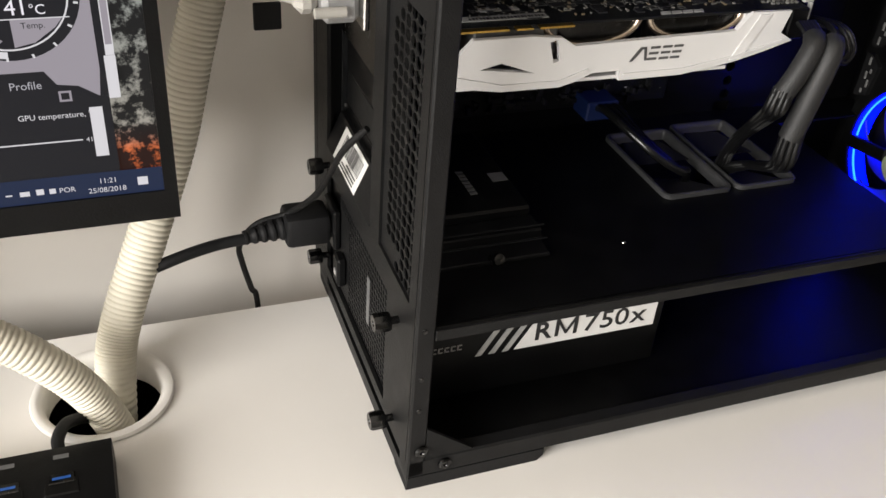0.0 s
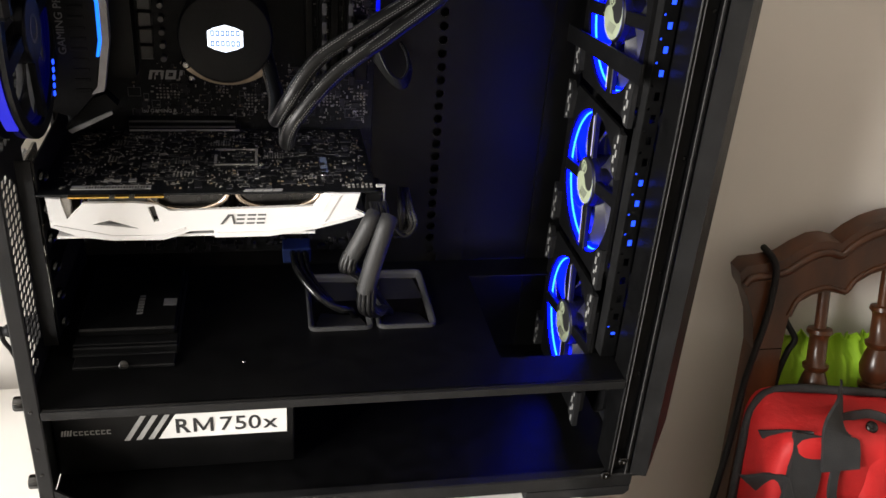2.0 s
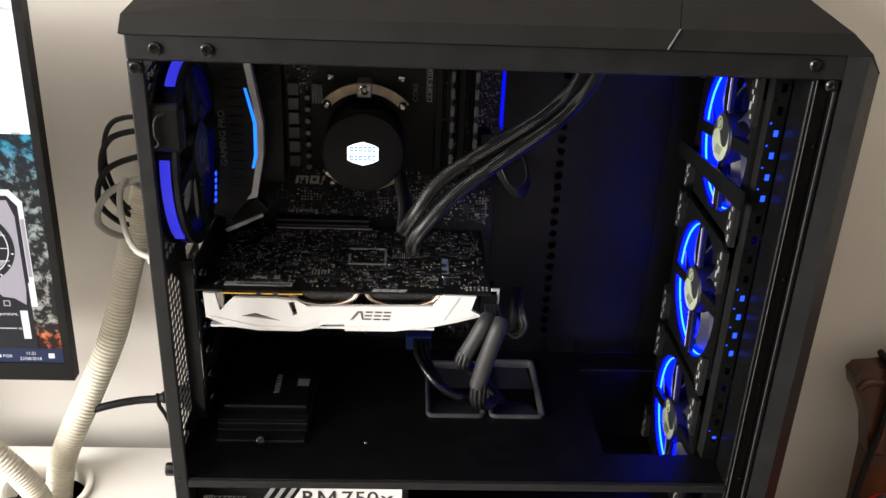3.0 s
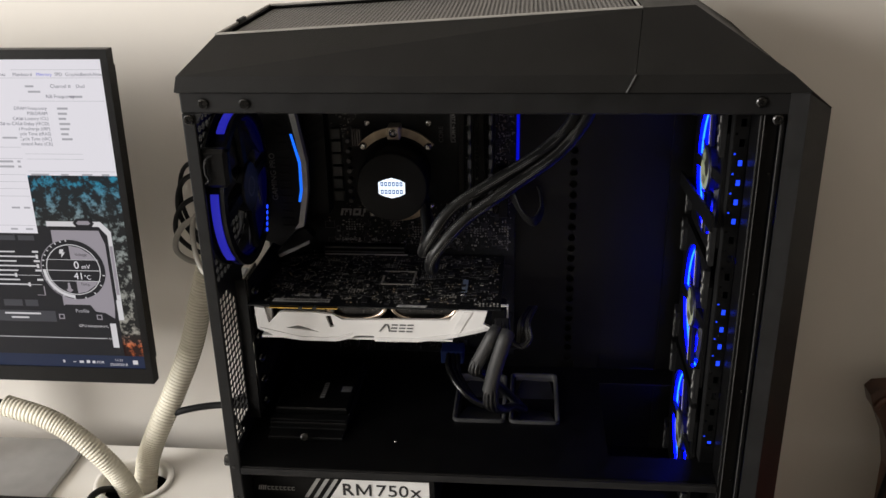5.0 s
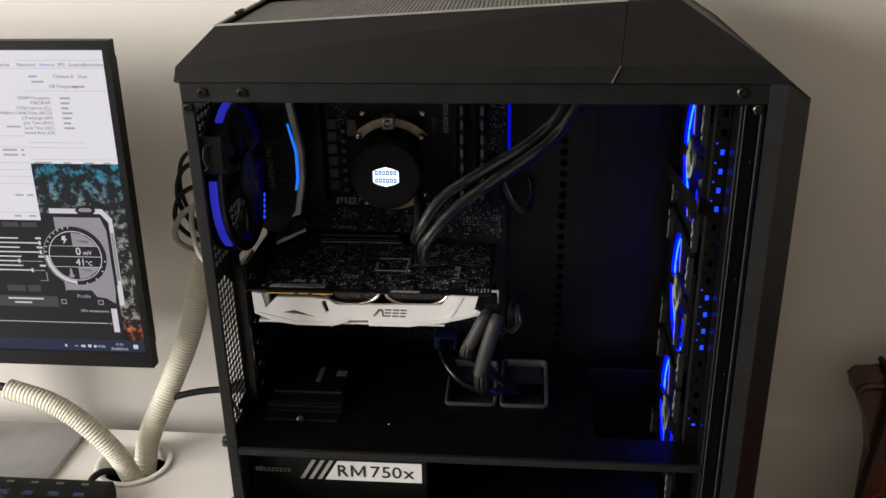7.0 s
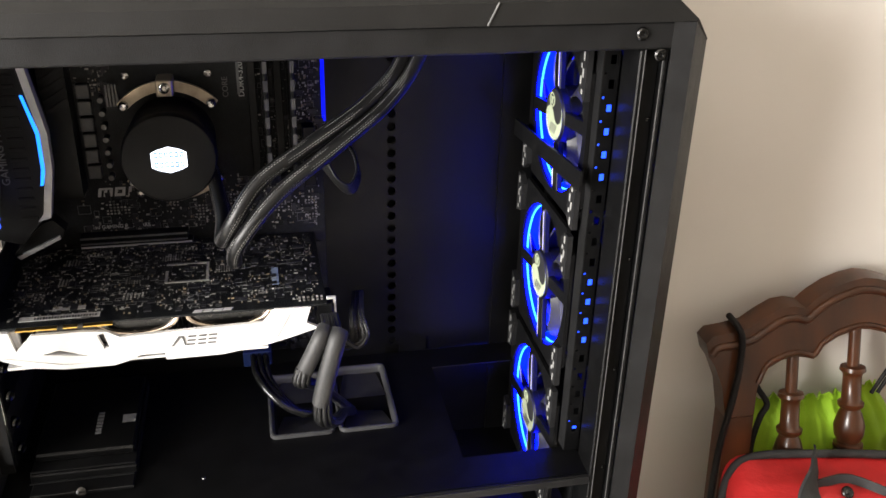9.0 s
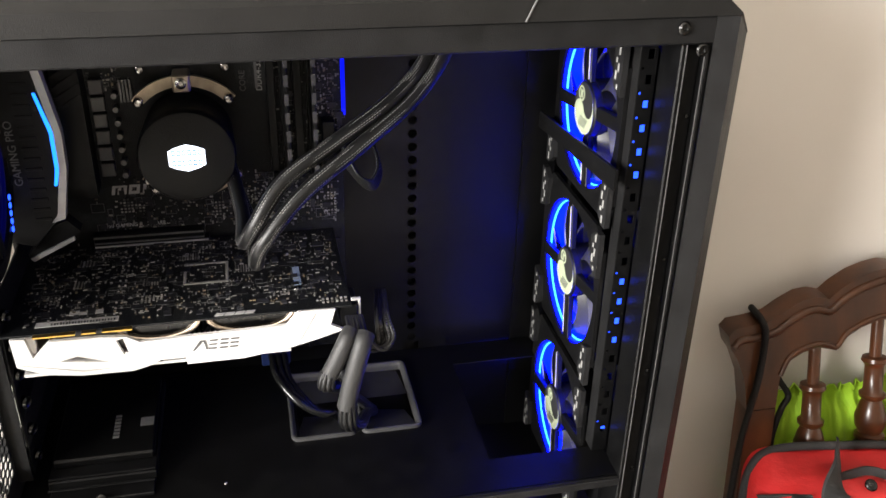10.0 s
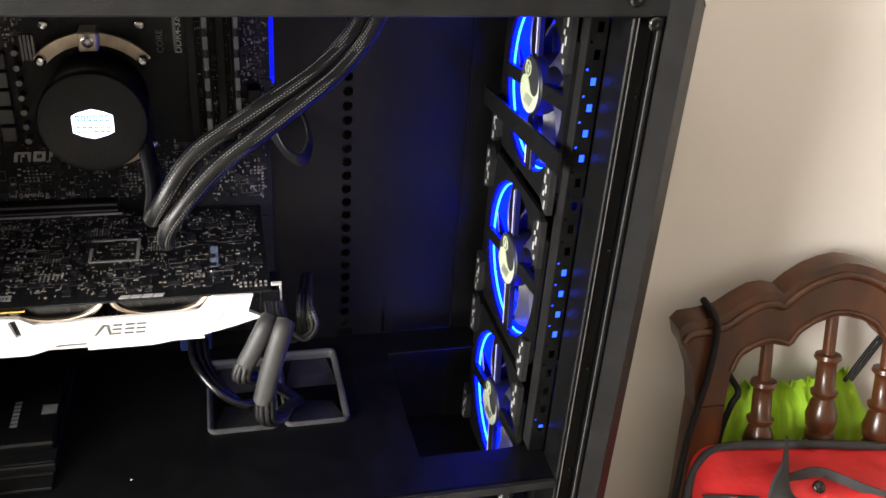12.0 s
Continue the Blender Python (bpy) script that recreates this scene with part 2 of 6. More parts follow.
def box(bm, x0, x1, y0, y1, z0, z1, bevel=0.0, seg=1, m=None):
    r = bmesh.ops.create_cube(bm, size=1.0)
    vs = r["verts"]
    for v in vs:
        v.co = Vector(((x0 + x1) / 2 + v.co.x * (x1 - x0), (y0 + y1) / 2 + v.co.y * (y1 - y0), (z0 + z1) / 2 + v.co.z * (z1 - z0)))
    if bevel:
        es = list({e for v in vs for e in v.link_edges})
        rb = bmesh.ops.bevel(bm, geom=es, offset=bevel, segments=seg, affect="EDGES", profile=0.5)
        vs = list({v for f in rb["faces"] for v in f.verts} | {v for v in vs if v.is_valid})
    if m is not None:
        for v in vs:
            v.co = m @ v.co
    return vs


def boxes(items, bevel=0.0):
    bm = B()
    for i in items:
        box(bm, *i, bevel=bevel)
    return bm


def cyl(bm, a, b, r, seg=24, r2=None, caps=True):
    a, b = Vector(a), Vector(b)
    d = b - a
    q = d.to_track_quat("Z", "Y").to_matrix().to_4x4()
    bmesh.ops.create_cone(bm, cap_ends=caps, segments=seg, radius1=r, radius2=r if r2 is None else r2, depth=d.length, matrix=Matrix.Translation((a + b) / 2) @ q)


def frames_along(pts):
    ts = []
    n = len(pts)
    for i in range(n):
        t = pts[min(i + 1, n - 1)] - pts[max(i - 1, 0)]
        ts.append(t.normalized())
    up = Vector((0, 0, 1)) if abs(ts[0].z) < 0.9 else Vector((1, 0, 0))
    u = (up - ts[0] * up.dot(ts[0])).normalized()
    out = []
    for t in ts:
        u = (u - t * u.dot(t)).normalized()
        out.append((u, t.cross(u)))
    return out


def smooth_path(ctrl, n):
    """Catmull-Rom through the control points."""
    c = [Vector(p) for p in ctrl]
    c = [c[0] * 2 - c[1]] + c + [c[-1] * 2 - c[-2]]
    out = []
    segs = len(c) - 3
    for i in range(n):
        s = i / (n - 1) * segs
        k = min(int(s), segs - 1)
        t = s - k
        p0, p1, p2, p3 = c[k:k + 4]
        out.append(0.5 * ((2 * p1) + (p2 - p0) * t + (2 * p0 - 5 * p1 + 4 * p2 - p3) * t * t + (3 * p1 - p0 - 3 * p2 + p3) * t ** 3))
    return out


def sweep(bm, pts, radius, seg=10, caps=True, uvs=None):
    """A round tube along points; radius is a number or a function of the index. uvs: (turns, length unit) for a woven material."""
    fr = frames_along(pts)
    rings = []
    for i, p in enumerate(pts):
        r = radius(i) if callable(radius) else radius
        u, w = fr[i]
        rings.append([bm.verts.new(p + (u * math.cos(a) + w * math.sin(a)) * r) for a in [2 * math.pi * k / seg for k in range(seg)]])
    lay = bm.loops.layers.uv.verify() if uvs else None
    run = 0.0
    for i in range(len(rings) - 1):
        step = (pts[i + 1] - pts[i]).length
        for k in range(seg):
            f = bm.faces.new((rings[i][k], rings[i][(k + 1) % seg], rings[i + 1][(k + 1) % seg], rings[i + 1][k]))
            if lay:
                for lp, (a, b) in zip(f.loops, ((k, 0), (k + 1, 0), (k + 1, 1), (k, 1))):
                    lp[lay].uv = (a / seg * uvs[0], (run + b * step) / uvs[1])
        run += step
    if caps:
        bm.faces.new(rings[0][::-1])
        bm.faces.new(rings[-1])


def cable(ctrl, r, n=60, seg=10, uvs=None):
    bm = B()
    sweep(bm, smooth_path(ctrl, n), r, seg, True, uvs)
    return bm


def lathe(bm, prof, base, axis=(0, 0, 1), seg=24, closed=False):
    """Turn (distance along axis, radius) pairs round an axis."""
    q = Vector(axis).normalized().to_track_quat("Z", "Y").to_matrix()
    rings = []
    for h, r in prof:
        rings.append([bm.verts.new(Vector(base) + q @ Vector((r * math.cos(a), r * math.sin(a), h))) for a in [2 * math.pi * k / seg for k in range(seg)]])
    for i in range(len(rings) - 1):
        for k in range(seg):
            bm.faces.new((rings[i][k], rings[i][(k + 1) % seg], rings[i + 1][(k + 1) % seg], rings[i + 1][k]))
    if closed:
        for k in range(seg):
            bm.faces.new((rings[-1][k], rings[-1][(k + 1) % seg], rings[0][(k + 1) % seg], rings[0][k]))
        return
    if prof[0][1] > 1e-5:
        bm.faces.new(rings[0][::-1])
    if prof[-1][1] > 1e-5:
        bm.faces.new(rings[-1])


def inside(p, loop):
    odd = False
    for (x0, y0), (x1, y1) in zip(loop, loop[1:] + loop[:1]):
        if (y0 > p.y) != (y1 > p.y) and p.x < (x1 - x0) * (p.y - y0) / (y1 - y0) + x0:
            odd = not odd
    return odd


def plate(bm, outer, holes, w0, w1, put, bevel=0.0):
    """A flat plate with holes: outlines in (u, v), from depth w0 to w1, laid in space by put(u, v, w)."""
    pts, edges = [], []
    for loop in [outer] + list(holes):
        k = len(pts)
        pts += [Vector(p) for p in loop]
        edges += [(k + i, k + (i + 1) % len(loop)) for i in range(len(loop))]
    vs, _, tris = delaunay_2d_cdt(pts, edges, [], 1, 1e-7)[:3]
    if holes:
        tris = [f for f in tris if not any(inside(sum((vs[i] for i in f), Vector((0, 0))) / len(f), h) for h in holes)]
    lo = [bm.verts.new(put(v.x, v.y, w0)) for v in vs]
    hi = [bm.verts.new(put(v.x, v.y, w1)) for v in vs]
    used = {}
    for f in tris:
        bm.faces.new([lo[i] for i in f][::-1])
        bm.faces.new([hi[i] for i in f])
        for i in range(len(f)):
            a, b = f[i], f[(i + 1) % len(f)]
            used[(a, b)] = used.get((a, b), 0) + 1
    for a, b in used:
        if (b, a) not in used:
            bm.faces.new((lo[a], lo[b], hi[b], hi[a]))


def arc(cx, cy, r, a0=0, a1=360, n=24):
    full = abs(a1 - a0) >= 359.9
    k = n if full else n - 1
    return [(cx + r * math.cos(radians(a0 + (a1 - a0) * i / k)), cy + r * math.sin(radians(a0 + (a1 - a0) * i / k))) for i in range(n)]


def perforated(name, put, u0, u1, v0, v1, nu, nv, hw, hh, w, material, parent, label="", skip=None, stagger=False):
    """A sheet of cells, each with an eight-sided hole; skip(i, j): that cell stays closed."""
    verts, faces = [], []
    du, dv = (u1 - u0) / nu, (v1 - v0) / nv
    oct8 = [(math.cos(radians(a)), math.sin(radians(a))) for a in (202.5, 247.5, 292.5, 337.5, 22.5, 67.5, 112.5, 157.5)]
    for j in range(nv):
        for i in range(nu):
            cu, cv = u0 + (i + 0.5) * du, v0 + (j + 0.5) * dv
            base = len(verts)
            closed = skip is not None and skip(i, j)
            for d in (0.0, w):
                verts += [put(cu - du / 2, cv - dv / 2, d), put(cu + du / 2, cv - dv / 2, d), put(cu + du / 2, cv + dv / 2, d), put(cu - du / 2, cv + dv / 2, d)]
                verts += [put(cu + a * hw / 2 * 1.08, cv + b * hh / 2 * 1.08, d) for a, b in oct8]
            for o, flip in ((base, False), (base + 12, True)):
                if closed:
                    fs = [(o, o + 1, o + 2, o + 3)]
                else:
                    fs = []
                    for c in range(4):
                        a, b2 = o + 4 + (2 * c) % 8, o + 4 + (2 * c + 1) % 8
                        nxt = o + 4 + (2 * c + 2) % 8
                        fs.append((o + c, o + (c + 1) % 4, nxt, b2))
                        fs.append((o + c, b2, a))
                faces += [f[::-1] for f in fs] if flip else fs
            if not closed:
                for k in range(8):
                    a, b2 = base + 4 + k, base + 4 + (k + 1) % 8
                    faces.append((b2, a, a + 12, b2 + 12))
    me = bpy.data.meshes.new(name)
    c = Vector(verts[0])
    me.from_pydata([Vector(v) - c for v in verts], [], faces)
    t = B()
    t.from_mesh(me)
    bmesh.ops.remove_doubles(t, verts=t.verts[:], dist=1e-5)
    t.to_mesh(me)
    t.free()
    me.materials.append(material)
    ob = new(name, me)
    ORIGIN[ob.name] = c
    if parent:
        ob.parent = parent
        ob.location = c - ORIGIN[parent.name]
    else:
        ob.location = c
    if label:
        tagged(ob, label)
    return ob


def letters(name, text, size, put, material, parent, depth=0.0003, label="", align="LEFT", shear=0.0, bold=0.0):
    """Writing in the built-in font; put(u, v, w) lays it in space."""
    cu = bpy.data.curves.new(name, "FONT")
    cu.body, cu.size, cu.extrude, cu.align_x, cu.shear, cu.resolution_u = text, size, depth, align, shear, 3
    cu.offset = bold
    tmp = bpy.data.objects.new(name, cu)
    scene.collection.objects.link(tmp)
    dg = bpy.context.evaluated_depsgraph_get()
    me = bpy.data.meshes.new_from_object(tmp.evaluated_get(dg))
    bpy.data.objects.remove(tmp)
    for v in me.vertices:
        v.co = put(v.co.x, v.co.y, v.co.z)
    bm = B()
    bm.from_mesh(me)
    bpy.data.meshes.remove(me)
    return part(name, bm, material, parent, label, None)


def side(y):
    """Lay (u, v, w) on a face that looks towards -y."""
    return lambda u, v, w: Vector((u, y - w, v))


def rearwards(x):
    """Lay (u, v, w) on a face that looks towards -x; u runs along y."""
    return lambda u, v, w: Vector((x - w, u, v))


def upward(z):
    return lambda u, v, w: Vector((u, v, z + w))

# ---- the room ----
WALL_Y, FLOOR_Z = 0.245, -0.75


def wall(name, *b):
    return tagged(part(name, boxes([b]), M_WALL, None), "plain cream painted plaster wall", "wall", kind="structure")


wall("wall_north", -2.4, 3.8, WALL_Y, WALL_Y + 0.12, FLOOR_Z, 1.9)
wall("wall_east", 3.8, 3.92, -4.6, WALL_Y, FLOOR_Z, 1.9)
wall("wall_south", -2.4, 3.8, -4.72, -4.6, FLOOR_Z, 1.9)
bm = B()
plate(bm, [(-4.6, FLOOR_Z), (WALL_Y, FLOOR_Z), (WALL_Y, 1.9), (-4.6, 1.9)], [[(-2.25, 0.15), (-0.45, 0.15), (-0.45, 1.55), (-2.25, 1.55)]], 0, 0.12, lambda u, v, w: Vector((-2.4 - w, u, v)))
tagged(part("wall_west", bm, M_WALL, None), "cream painted wall with a window opening", "wall", kind="structure")
tagged(part("floor", boxes([(-2.52, 3.92, -4.6, WALL_Y + 0.12, FLOOR_Z - 0.1, FLOOR_Z)]), M_FLOOR, None), "dark wooden floor", "floor", kind="structure")
tagged(part("ceiling", boxes([(-2.52, 3.92, -4.6, WALL_Y + 0.12, 1.9, 2.0)]), M_WALL, None), "plain pale ceiling", "ceiling", kind="structure")

# ---- the desk, with a round cable opening ----
GX, GY = -0.159, 0.1245
desk = thing("desk", (-0.3, -0.15, FLOOR_Z), "white laminate desk with a round cable grommet", "desk")
bm = B()
plate(bm, [(-1.1, -0.55), (0.414, -0.55), (0.414, 0.188), (-1.1, 0.188)], [arc(GX, GY, 0.0362, n=40)], -0.018, 0.0, upward(0))
part("desktop", bm, M_DESK, desk)
bm = B()
lathe(bm, [(-0.0165, 0.0350), (-0.0165, 0.0358), (0.0015, 0.0358), (0.0015, 0.0430), (0.0035, 0.0422), (0.0042, 0.0400), (0.0035, 0.0372), (0.001, 0.0350)], (GX, GY, 0), seg=48, closed=True)
part("grommet", bm, M_DESK, desk, "white plastic ring round the cable opening", 50)
# dark box added so the opening looks shaded inside; the conduits end in it
part("shade_box", boxes([(-0.26, -0.06, 0.055, 0.185, -0.133, -0.130), (-0.26, -0.257, 0.055, 0.185, -0.130, -0.0182), (-0.063, -0.06, 0.055, 0.185, -0.130, -0.0182), (-0.257, -0.063, 0.055, 0.058, -0.130, -0.0182), (-0.257, -0.063, 0.182, 0.185, -0.130, -0.0182)]), M_PLAST, desk, "dark box added under the desktop so the opening looks shaded")
for x in (-1.08, 0.36):
    part("side_panel", boxes([(x, x + 0.03, -0.5, 0.18, FLOOR_Z, -0.0182)], 0.001), M_DESK, desk)

# ---- the computer case ----
W, L, SH, BEAM = 0.215, 0.452, 0.1175, 0.446
case = thing("computer_case", (0.24, 0.1, 0.0), "black steel computer case with its side panel removed", "computer case")


def cpart(name, bm, material=M_STEEL, label="", smooth=35):
    return part(name, bm, material, case, label, smooth)


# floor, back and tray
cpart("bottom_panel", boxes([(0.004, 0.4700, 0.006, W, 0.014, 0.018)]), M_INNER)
cpart("far_panel", boxes([(0.0, L + 0.01, W, W + 0.003, 0.012, 0.463)]), M_STEEL)
cpart("far_side_panel", boxes([(0.0, L + 0.006, W + 0.0032, W + 0.0135, 0.012, 0.463)], 0.001), M_STEEL, "closed steel side panel")
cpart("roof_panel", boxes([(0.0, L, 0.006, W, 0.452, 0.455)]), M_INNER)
cpart("side_rail", boxes([(0.0, L + 0.004, 0.0, 0.010, 0.009, 0.0225)], 0.0012), M_STEEL, "lower side rail")
cpart("top_beam", boxes([(0.0, L + 0.002, 0.0, 0.012, BEAM, 0.463)], 0.0012), M_STEEL, "upper side beam")
# rear upright with folded corner gussets
bm = B()
box(bm, 0.0, 0.0105, 0.0, 0.004, 0.010, BEAM, 0.001)
plate(bm, [(0.0105, 0.0225), (0.040, 0.0225), (0.0105, 0.046)], [], 0, 0.0025, lambda u, v, w: Vector((u, 0.003 - w, v)))
plate(bm, [(0.0105, BEAM), (0.0165, BEAM), (0.0105, BEAM - 0.009)], [], 0, 0.0025, lambda u, v, w: Vector((u, 0.003 - w, v)))
cpart("rear_upright", bm, M_STEEL)
# front upright: wide strip, raised lip and outer strip
for b in ((0.4335, 0.4365, 0.0, 0.022, 0.0225, BEAM), (0.4367, L - 0.0032, 0.006, 0.010, 0.0225, BEAM), (L - 0.003, L, 0.0, 0.010, 0.0225, BEAM)):
    cpart("front_upright", boxes([b], 0.0008), M_INNER)
# thin pale strips laid on as the highlights of the upright's edges
for x, y in ((0.4367, -0.0003), (L - 0.0034, -0.0003)):
    cpart("edge_highlight", boxes([(x - 0.0004, x + 0.0002, y, y + 0.0004, 0.0225, BEAM)]), M_GREY, "highlight along the front upright, put in as a pale strip")
cpart("front_web", boxes([(0.4345, 0.4365, 0.022, 0.0285, 0.0225, BEAM)], 0.0), M_INNER)
# shroud over the power supply
bm = B()
plate(bm, [(0.0028, 0.0045), (0.434, 0.0045), (0.434, 0.038), (0.343, 0.038), (0.343, 0.165), (0.434, 0.165), (0.434, 0.195), (0.0028, 0.195)],
      [[(0.203, 0.090), (0.246, 0.090), (0.246, 0.168), (0.203, 0.168)], [(0.257, 0.090), (0.297, 0.090), (0.297, 0.172), (0.257, 0.172)]], -0.0015, 0.0, upward(SH))
box(bm, 0.0108, 0.434, 0.0015, 0.0045, SH - 0.0075, SH, 0.0008)
cpart("psu_shroud", bm, M_INNER, "black steel shroud over the power supply")
cpart("shroud_lip", boxes([(0.0106, 0.4334, -0.0005, 0.0013, SH - 0.0072, SH - 0.0004)], 0.0004), M_STEEL)


def ring_frame(x0, x1, y0, y1, z, r=0.006, w=0.0042, h=0.003):
    """A rounded rubber rim round an opening."""
    def loop(d):
        pts = []
        for cx, cy, a in ((x1 - r, y1 - r, 0), (x0 + r, y1 - r, 90), (x0 + r, y0 + r, 180), (x1 - r, y0 + r, 270)):
            pts += [(cx + (r + d) * math.cos(radians(a + k * 22.5)), cy + (r + d) * math.sin(radians(a + k * 22.5))) for k in range(5)]
        return pts
    bm = B()
    prof = [(0, 0), (0, h), (-w * 0.3, h + 0.0006), (-w * 0.8, h * 0.8), (-w, 0), (-w, -0.004)]
    rings = [[bm.verts.new((u, v, z + q)) for u, v in loop(d)] for d, q in prof]
    n = len(rings[0])
    for i in range(len(rings) - 1):
        for k in range(n):
            bm.faces.new((rings[i][k], rings[i][(k + 1) % n], rings[i + 1][(k + 1) % n], rings[i + 1][k]))
    return bm


for x0, x1, y1 in ((0.1965, 0.2485, 0.172), (0.2515, 0.3005, 0.176)):
    g = part("cable_grommet", ring_frame(x0, x1, 0.085, y1, SH), M_GROM, case, "grey rubber cable grommet", 60)
    bm = B()
    xm = (x0 + x1) / 2
    for s, (a, b) in enumerate(((0.091, 0.128), (0.132, y1 - 0.006))):
        vs = [bm.verts.new(p) for p in ((x0 + 0.004, a, SH - 0.001), (x1 - 0.004, a, SH - 0.001), (x1 - 0.008, b, SH - 0.004 - 0.010 * (1 - s)), (x0 + 0.012, b, SH - 0.010 + 0.008 * s))]
        bm.faces.new(vs)
    bmesh.ops.solidify(bm, geom=bm.faces[:], thickness=0.001)
    part("rubber_flap", bm, M_GROM, g)
# screws in the corner plates
SCREWS = [(0.0185, 0.4540), (0.0505, 0.4540), (0.0055, 0.4415), (0.433, 0.456), (0.446, 0.443), (0.0075, 0.0305), (0.0225, 0.0165), (0.431, 0.0235), (0.444, 0.037)]
for x, z in SCREWS:
    bm = B()
    lathe(bm, [(0.0, 0.0042), (0.0012, 0.0040), (0.0020, 0.0030), (0.0020, 0.0014), (0.0010, 0.0008)], (x, -0.0002, z), (0, -1, 0), 16)
    part("screw", bm, M_DCHROME, case, "black panhead screw", 30)
# little rivets on the uprights
for x, z in [(0.0045, 0.118), (0.0045, 0.062), (0.0045, 0.085), (0.446, 0.40), (0.446, 0.30), (0.446, 0.21), (0.446, 0.12)]:
    bm = B()
    lathe(bm, [(0, 0.0016), (0.0006, 0.0013), (0.0009, 0.0006)], (x, 0.0 if x < 0.1 else 0.006, z), (0, -1, 0), 10)
    part("rivet", bm, M_DCHROME, case)
# rear panel
RX = 0.0


def vent_skip(i, j):
    return (j < 2 and i > 3 - j) or (j > 19 and i > 4 - (j - 20)) or i > 5


perforated("rear_vent", rearwards(RX + 0.0025), 0.014, 0.070, 0.126, 0.276, 7, 22, 0.0071, 0.0058, 0.0008, M_STEEL, case, "pill-slotted rear vent", vent_skip)
for b in ((RX, RX + 0.0025, 0.004, 0.014, 0.010, BEAM), (RX, RX + 0.0025, 0.070, 0.088, 0.120, 0.276), (RX, RX + 0.0025, 0.088, 0.190, 0.112, 0.1265), (RX, RX + 0.0025, 0.014, 0.190, 0.018, 0.026), (RX, RX + 0.0025, 0.014, 0.0495, 0.026, 0.108), (RX, RX + 0.0025, 0.014, 0.070, 0.112, 0.126), (RX, RX + 0.0025, 0.070, 0.088, 0.112, 0.120), (RX, RX + 0.0025, 0.190, W, 0.010, BEAM), (RX, RX + 0.0025, 0.014, 0.190, 0.108, 0.112), (RX, RX + 0.0025, 0.014, 0.190, 0.276, 0.290)):
    cpart("rear_panel", boxes([b]), M_STEEL)
perforated("fan_grille", rearwards(RX + 0.0025), 0.014, 0.158, 0.290, 0.446, 16, 20, 0.0072, 0.0062, 0.0025, M_STEEL, case, "perforated rear fan grille",
           lambda i, j: math.hypot((i + 0.5) / 16 - 0.5, (j + 0.5) / 20 - 0.5) < 0.13)
cpart("io_shield", boxes([(0.001, 0.0035, 0.158, 0.190, 0.290, 0.446)]), M_GREY, "steel input and output shield")
for k in range(6):
    z = 0.132 + k * 0.0235
    bm = boxes([(0.0125, 0.0140, 0.068, 0.188, z, z + 0.0232)], 0.0003)
    cpart("slot_cover", bm, M_STEEL if k % 2 else M_INNER)
cpart("slot_side", boxes([(0.0026, 0.0124, 0.0655, 0.0675, 0.128, 0.275)]), M_STEEL)
for k in range(6):
    bm = B()
    lathe(bm, [(0, 0.0045), (0.004, 0.0043), (0.0052, 0.0030), (0.0046, 0.0012)], (0.0138, 0.078, 0.142 + k * 0.0235), (1, -0.6, 0), 14)
    part("slot_screw", bm, M_DCHROME, case)
# barcode label on the rear
bm = B()
plate(bm, [(-0.0008, 0.1262), (0.0022, 0.1262), (0.0122, 0.1485), (0.0092, 0.1485)], [], 0.088, 0.190, lambda u, v, w: Vector((u, w, v)))
cpart("slot_ledge", bm, M_STEEL, "slanted ledge under the slot covers")


def on_ledge(u, v, w):
    """Lay (u, v, w) on the slanted ledge; u runs along y, v up the slope."""
    return Vector((-0.0008 + 0.41 * v - 0.91 * w, u, 0.1262 + 0.91 * v + 0.41 * w))


bm = B()
plate(bm, [(0.121, 0.001), (0.171, 0.001), (0.171, 0.0225), (0.121, 0.0225)], [], 0.0001, 0.0005, on_ledge)
lab = part("rear_label", bm, M_LABEL, case, "white barcode label")
bm = B()
y = 0.126
while y < 0.164:
    w = random.choice((0.0003, 0.0005, 0.0008))
    plate(bm, [(y, 0.0095), (y + w, 0.0095), (y + w, 0.0200), (y, 0.0200)], [], 0.0006, 0.0008, on_ledge)
    y += w + random.choice((0.0008, 0.0014))
for k in range(3):
    plate(bm, [(0.127, 0.0025 + 0.0022 * k), (0.163 - 0.008 * k, 0.0025 + 0.0022 * k), (0.163 - 0.008 * k, 0.0034 + 0.0022 * k), (0.127, 0.0034 + 0.0022 * k)], [], 0.0006, 0.0008, on_ledge)
part("barcode", bm, M_INK, lab, "", None, kind="stuff")
# knurled thumbscrews


def thumbscrew(x, y, z, m=M_DCHROME):
    bm = B()
    lathe(bm, [(0, 0.0022), (0.005, 0.0022), (0.005, 0.0050), (0.0062, 0.0056), (0.013, 0.0056), (0.0142, 0.0048), (0.0142, 0.0018), (0.0130, 0.0012)], (x, y, z), (-1, 0, 0), 20)
    for v in bm.verts:
        d = v.co - Vector((x, y, z))
        if -0.0135 < d.x < -0.0055 and math.hypot(d.y, d.z) > 0.0053 and int(round(math.degrees(math.atan2(d.z, d.y)) / 18)) % 2:
            v.co.y -= d.y * 0.10
            v.co.z -= d.z * 0.10
    return part("thumbscrew", bm, m, case, "knurled nickel thumbscrew", 25)


for y, z in ((0.029, 0.1040), (0.030, 0.0300), (0.183, 0.1135), (0.187, 0.0386)):
    thumbscrew(0.0, y, z)
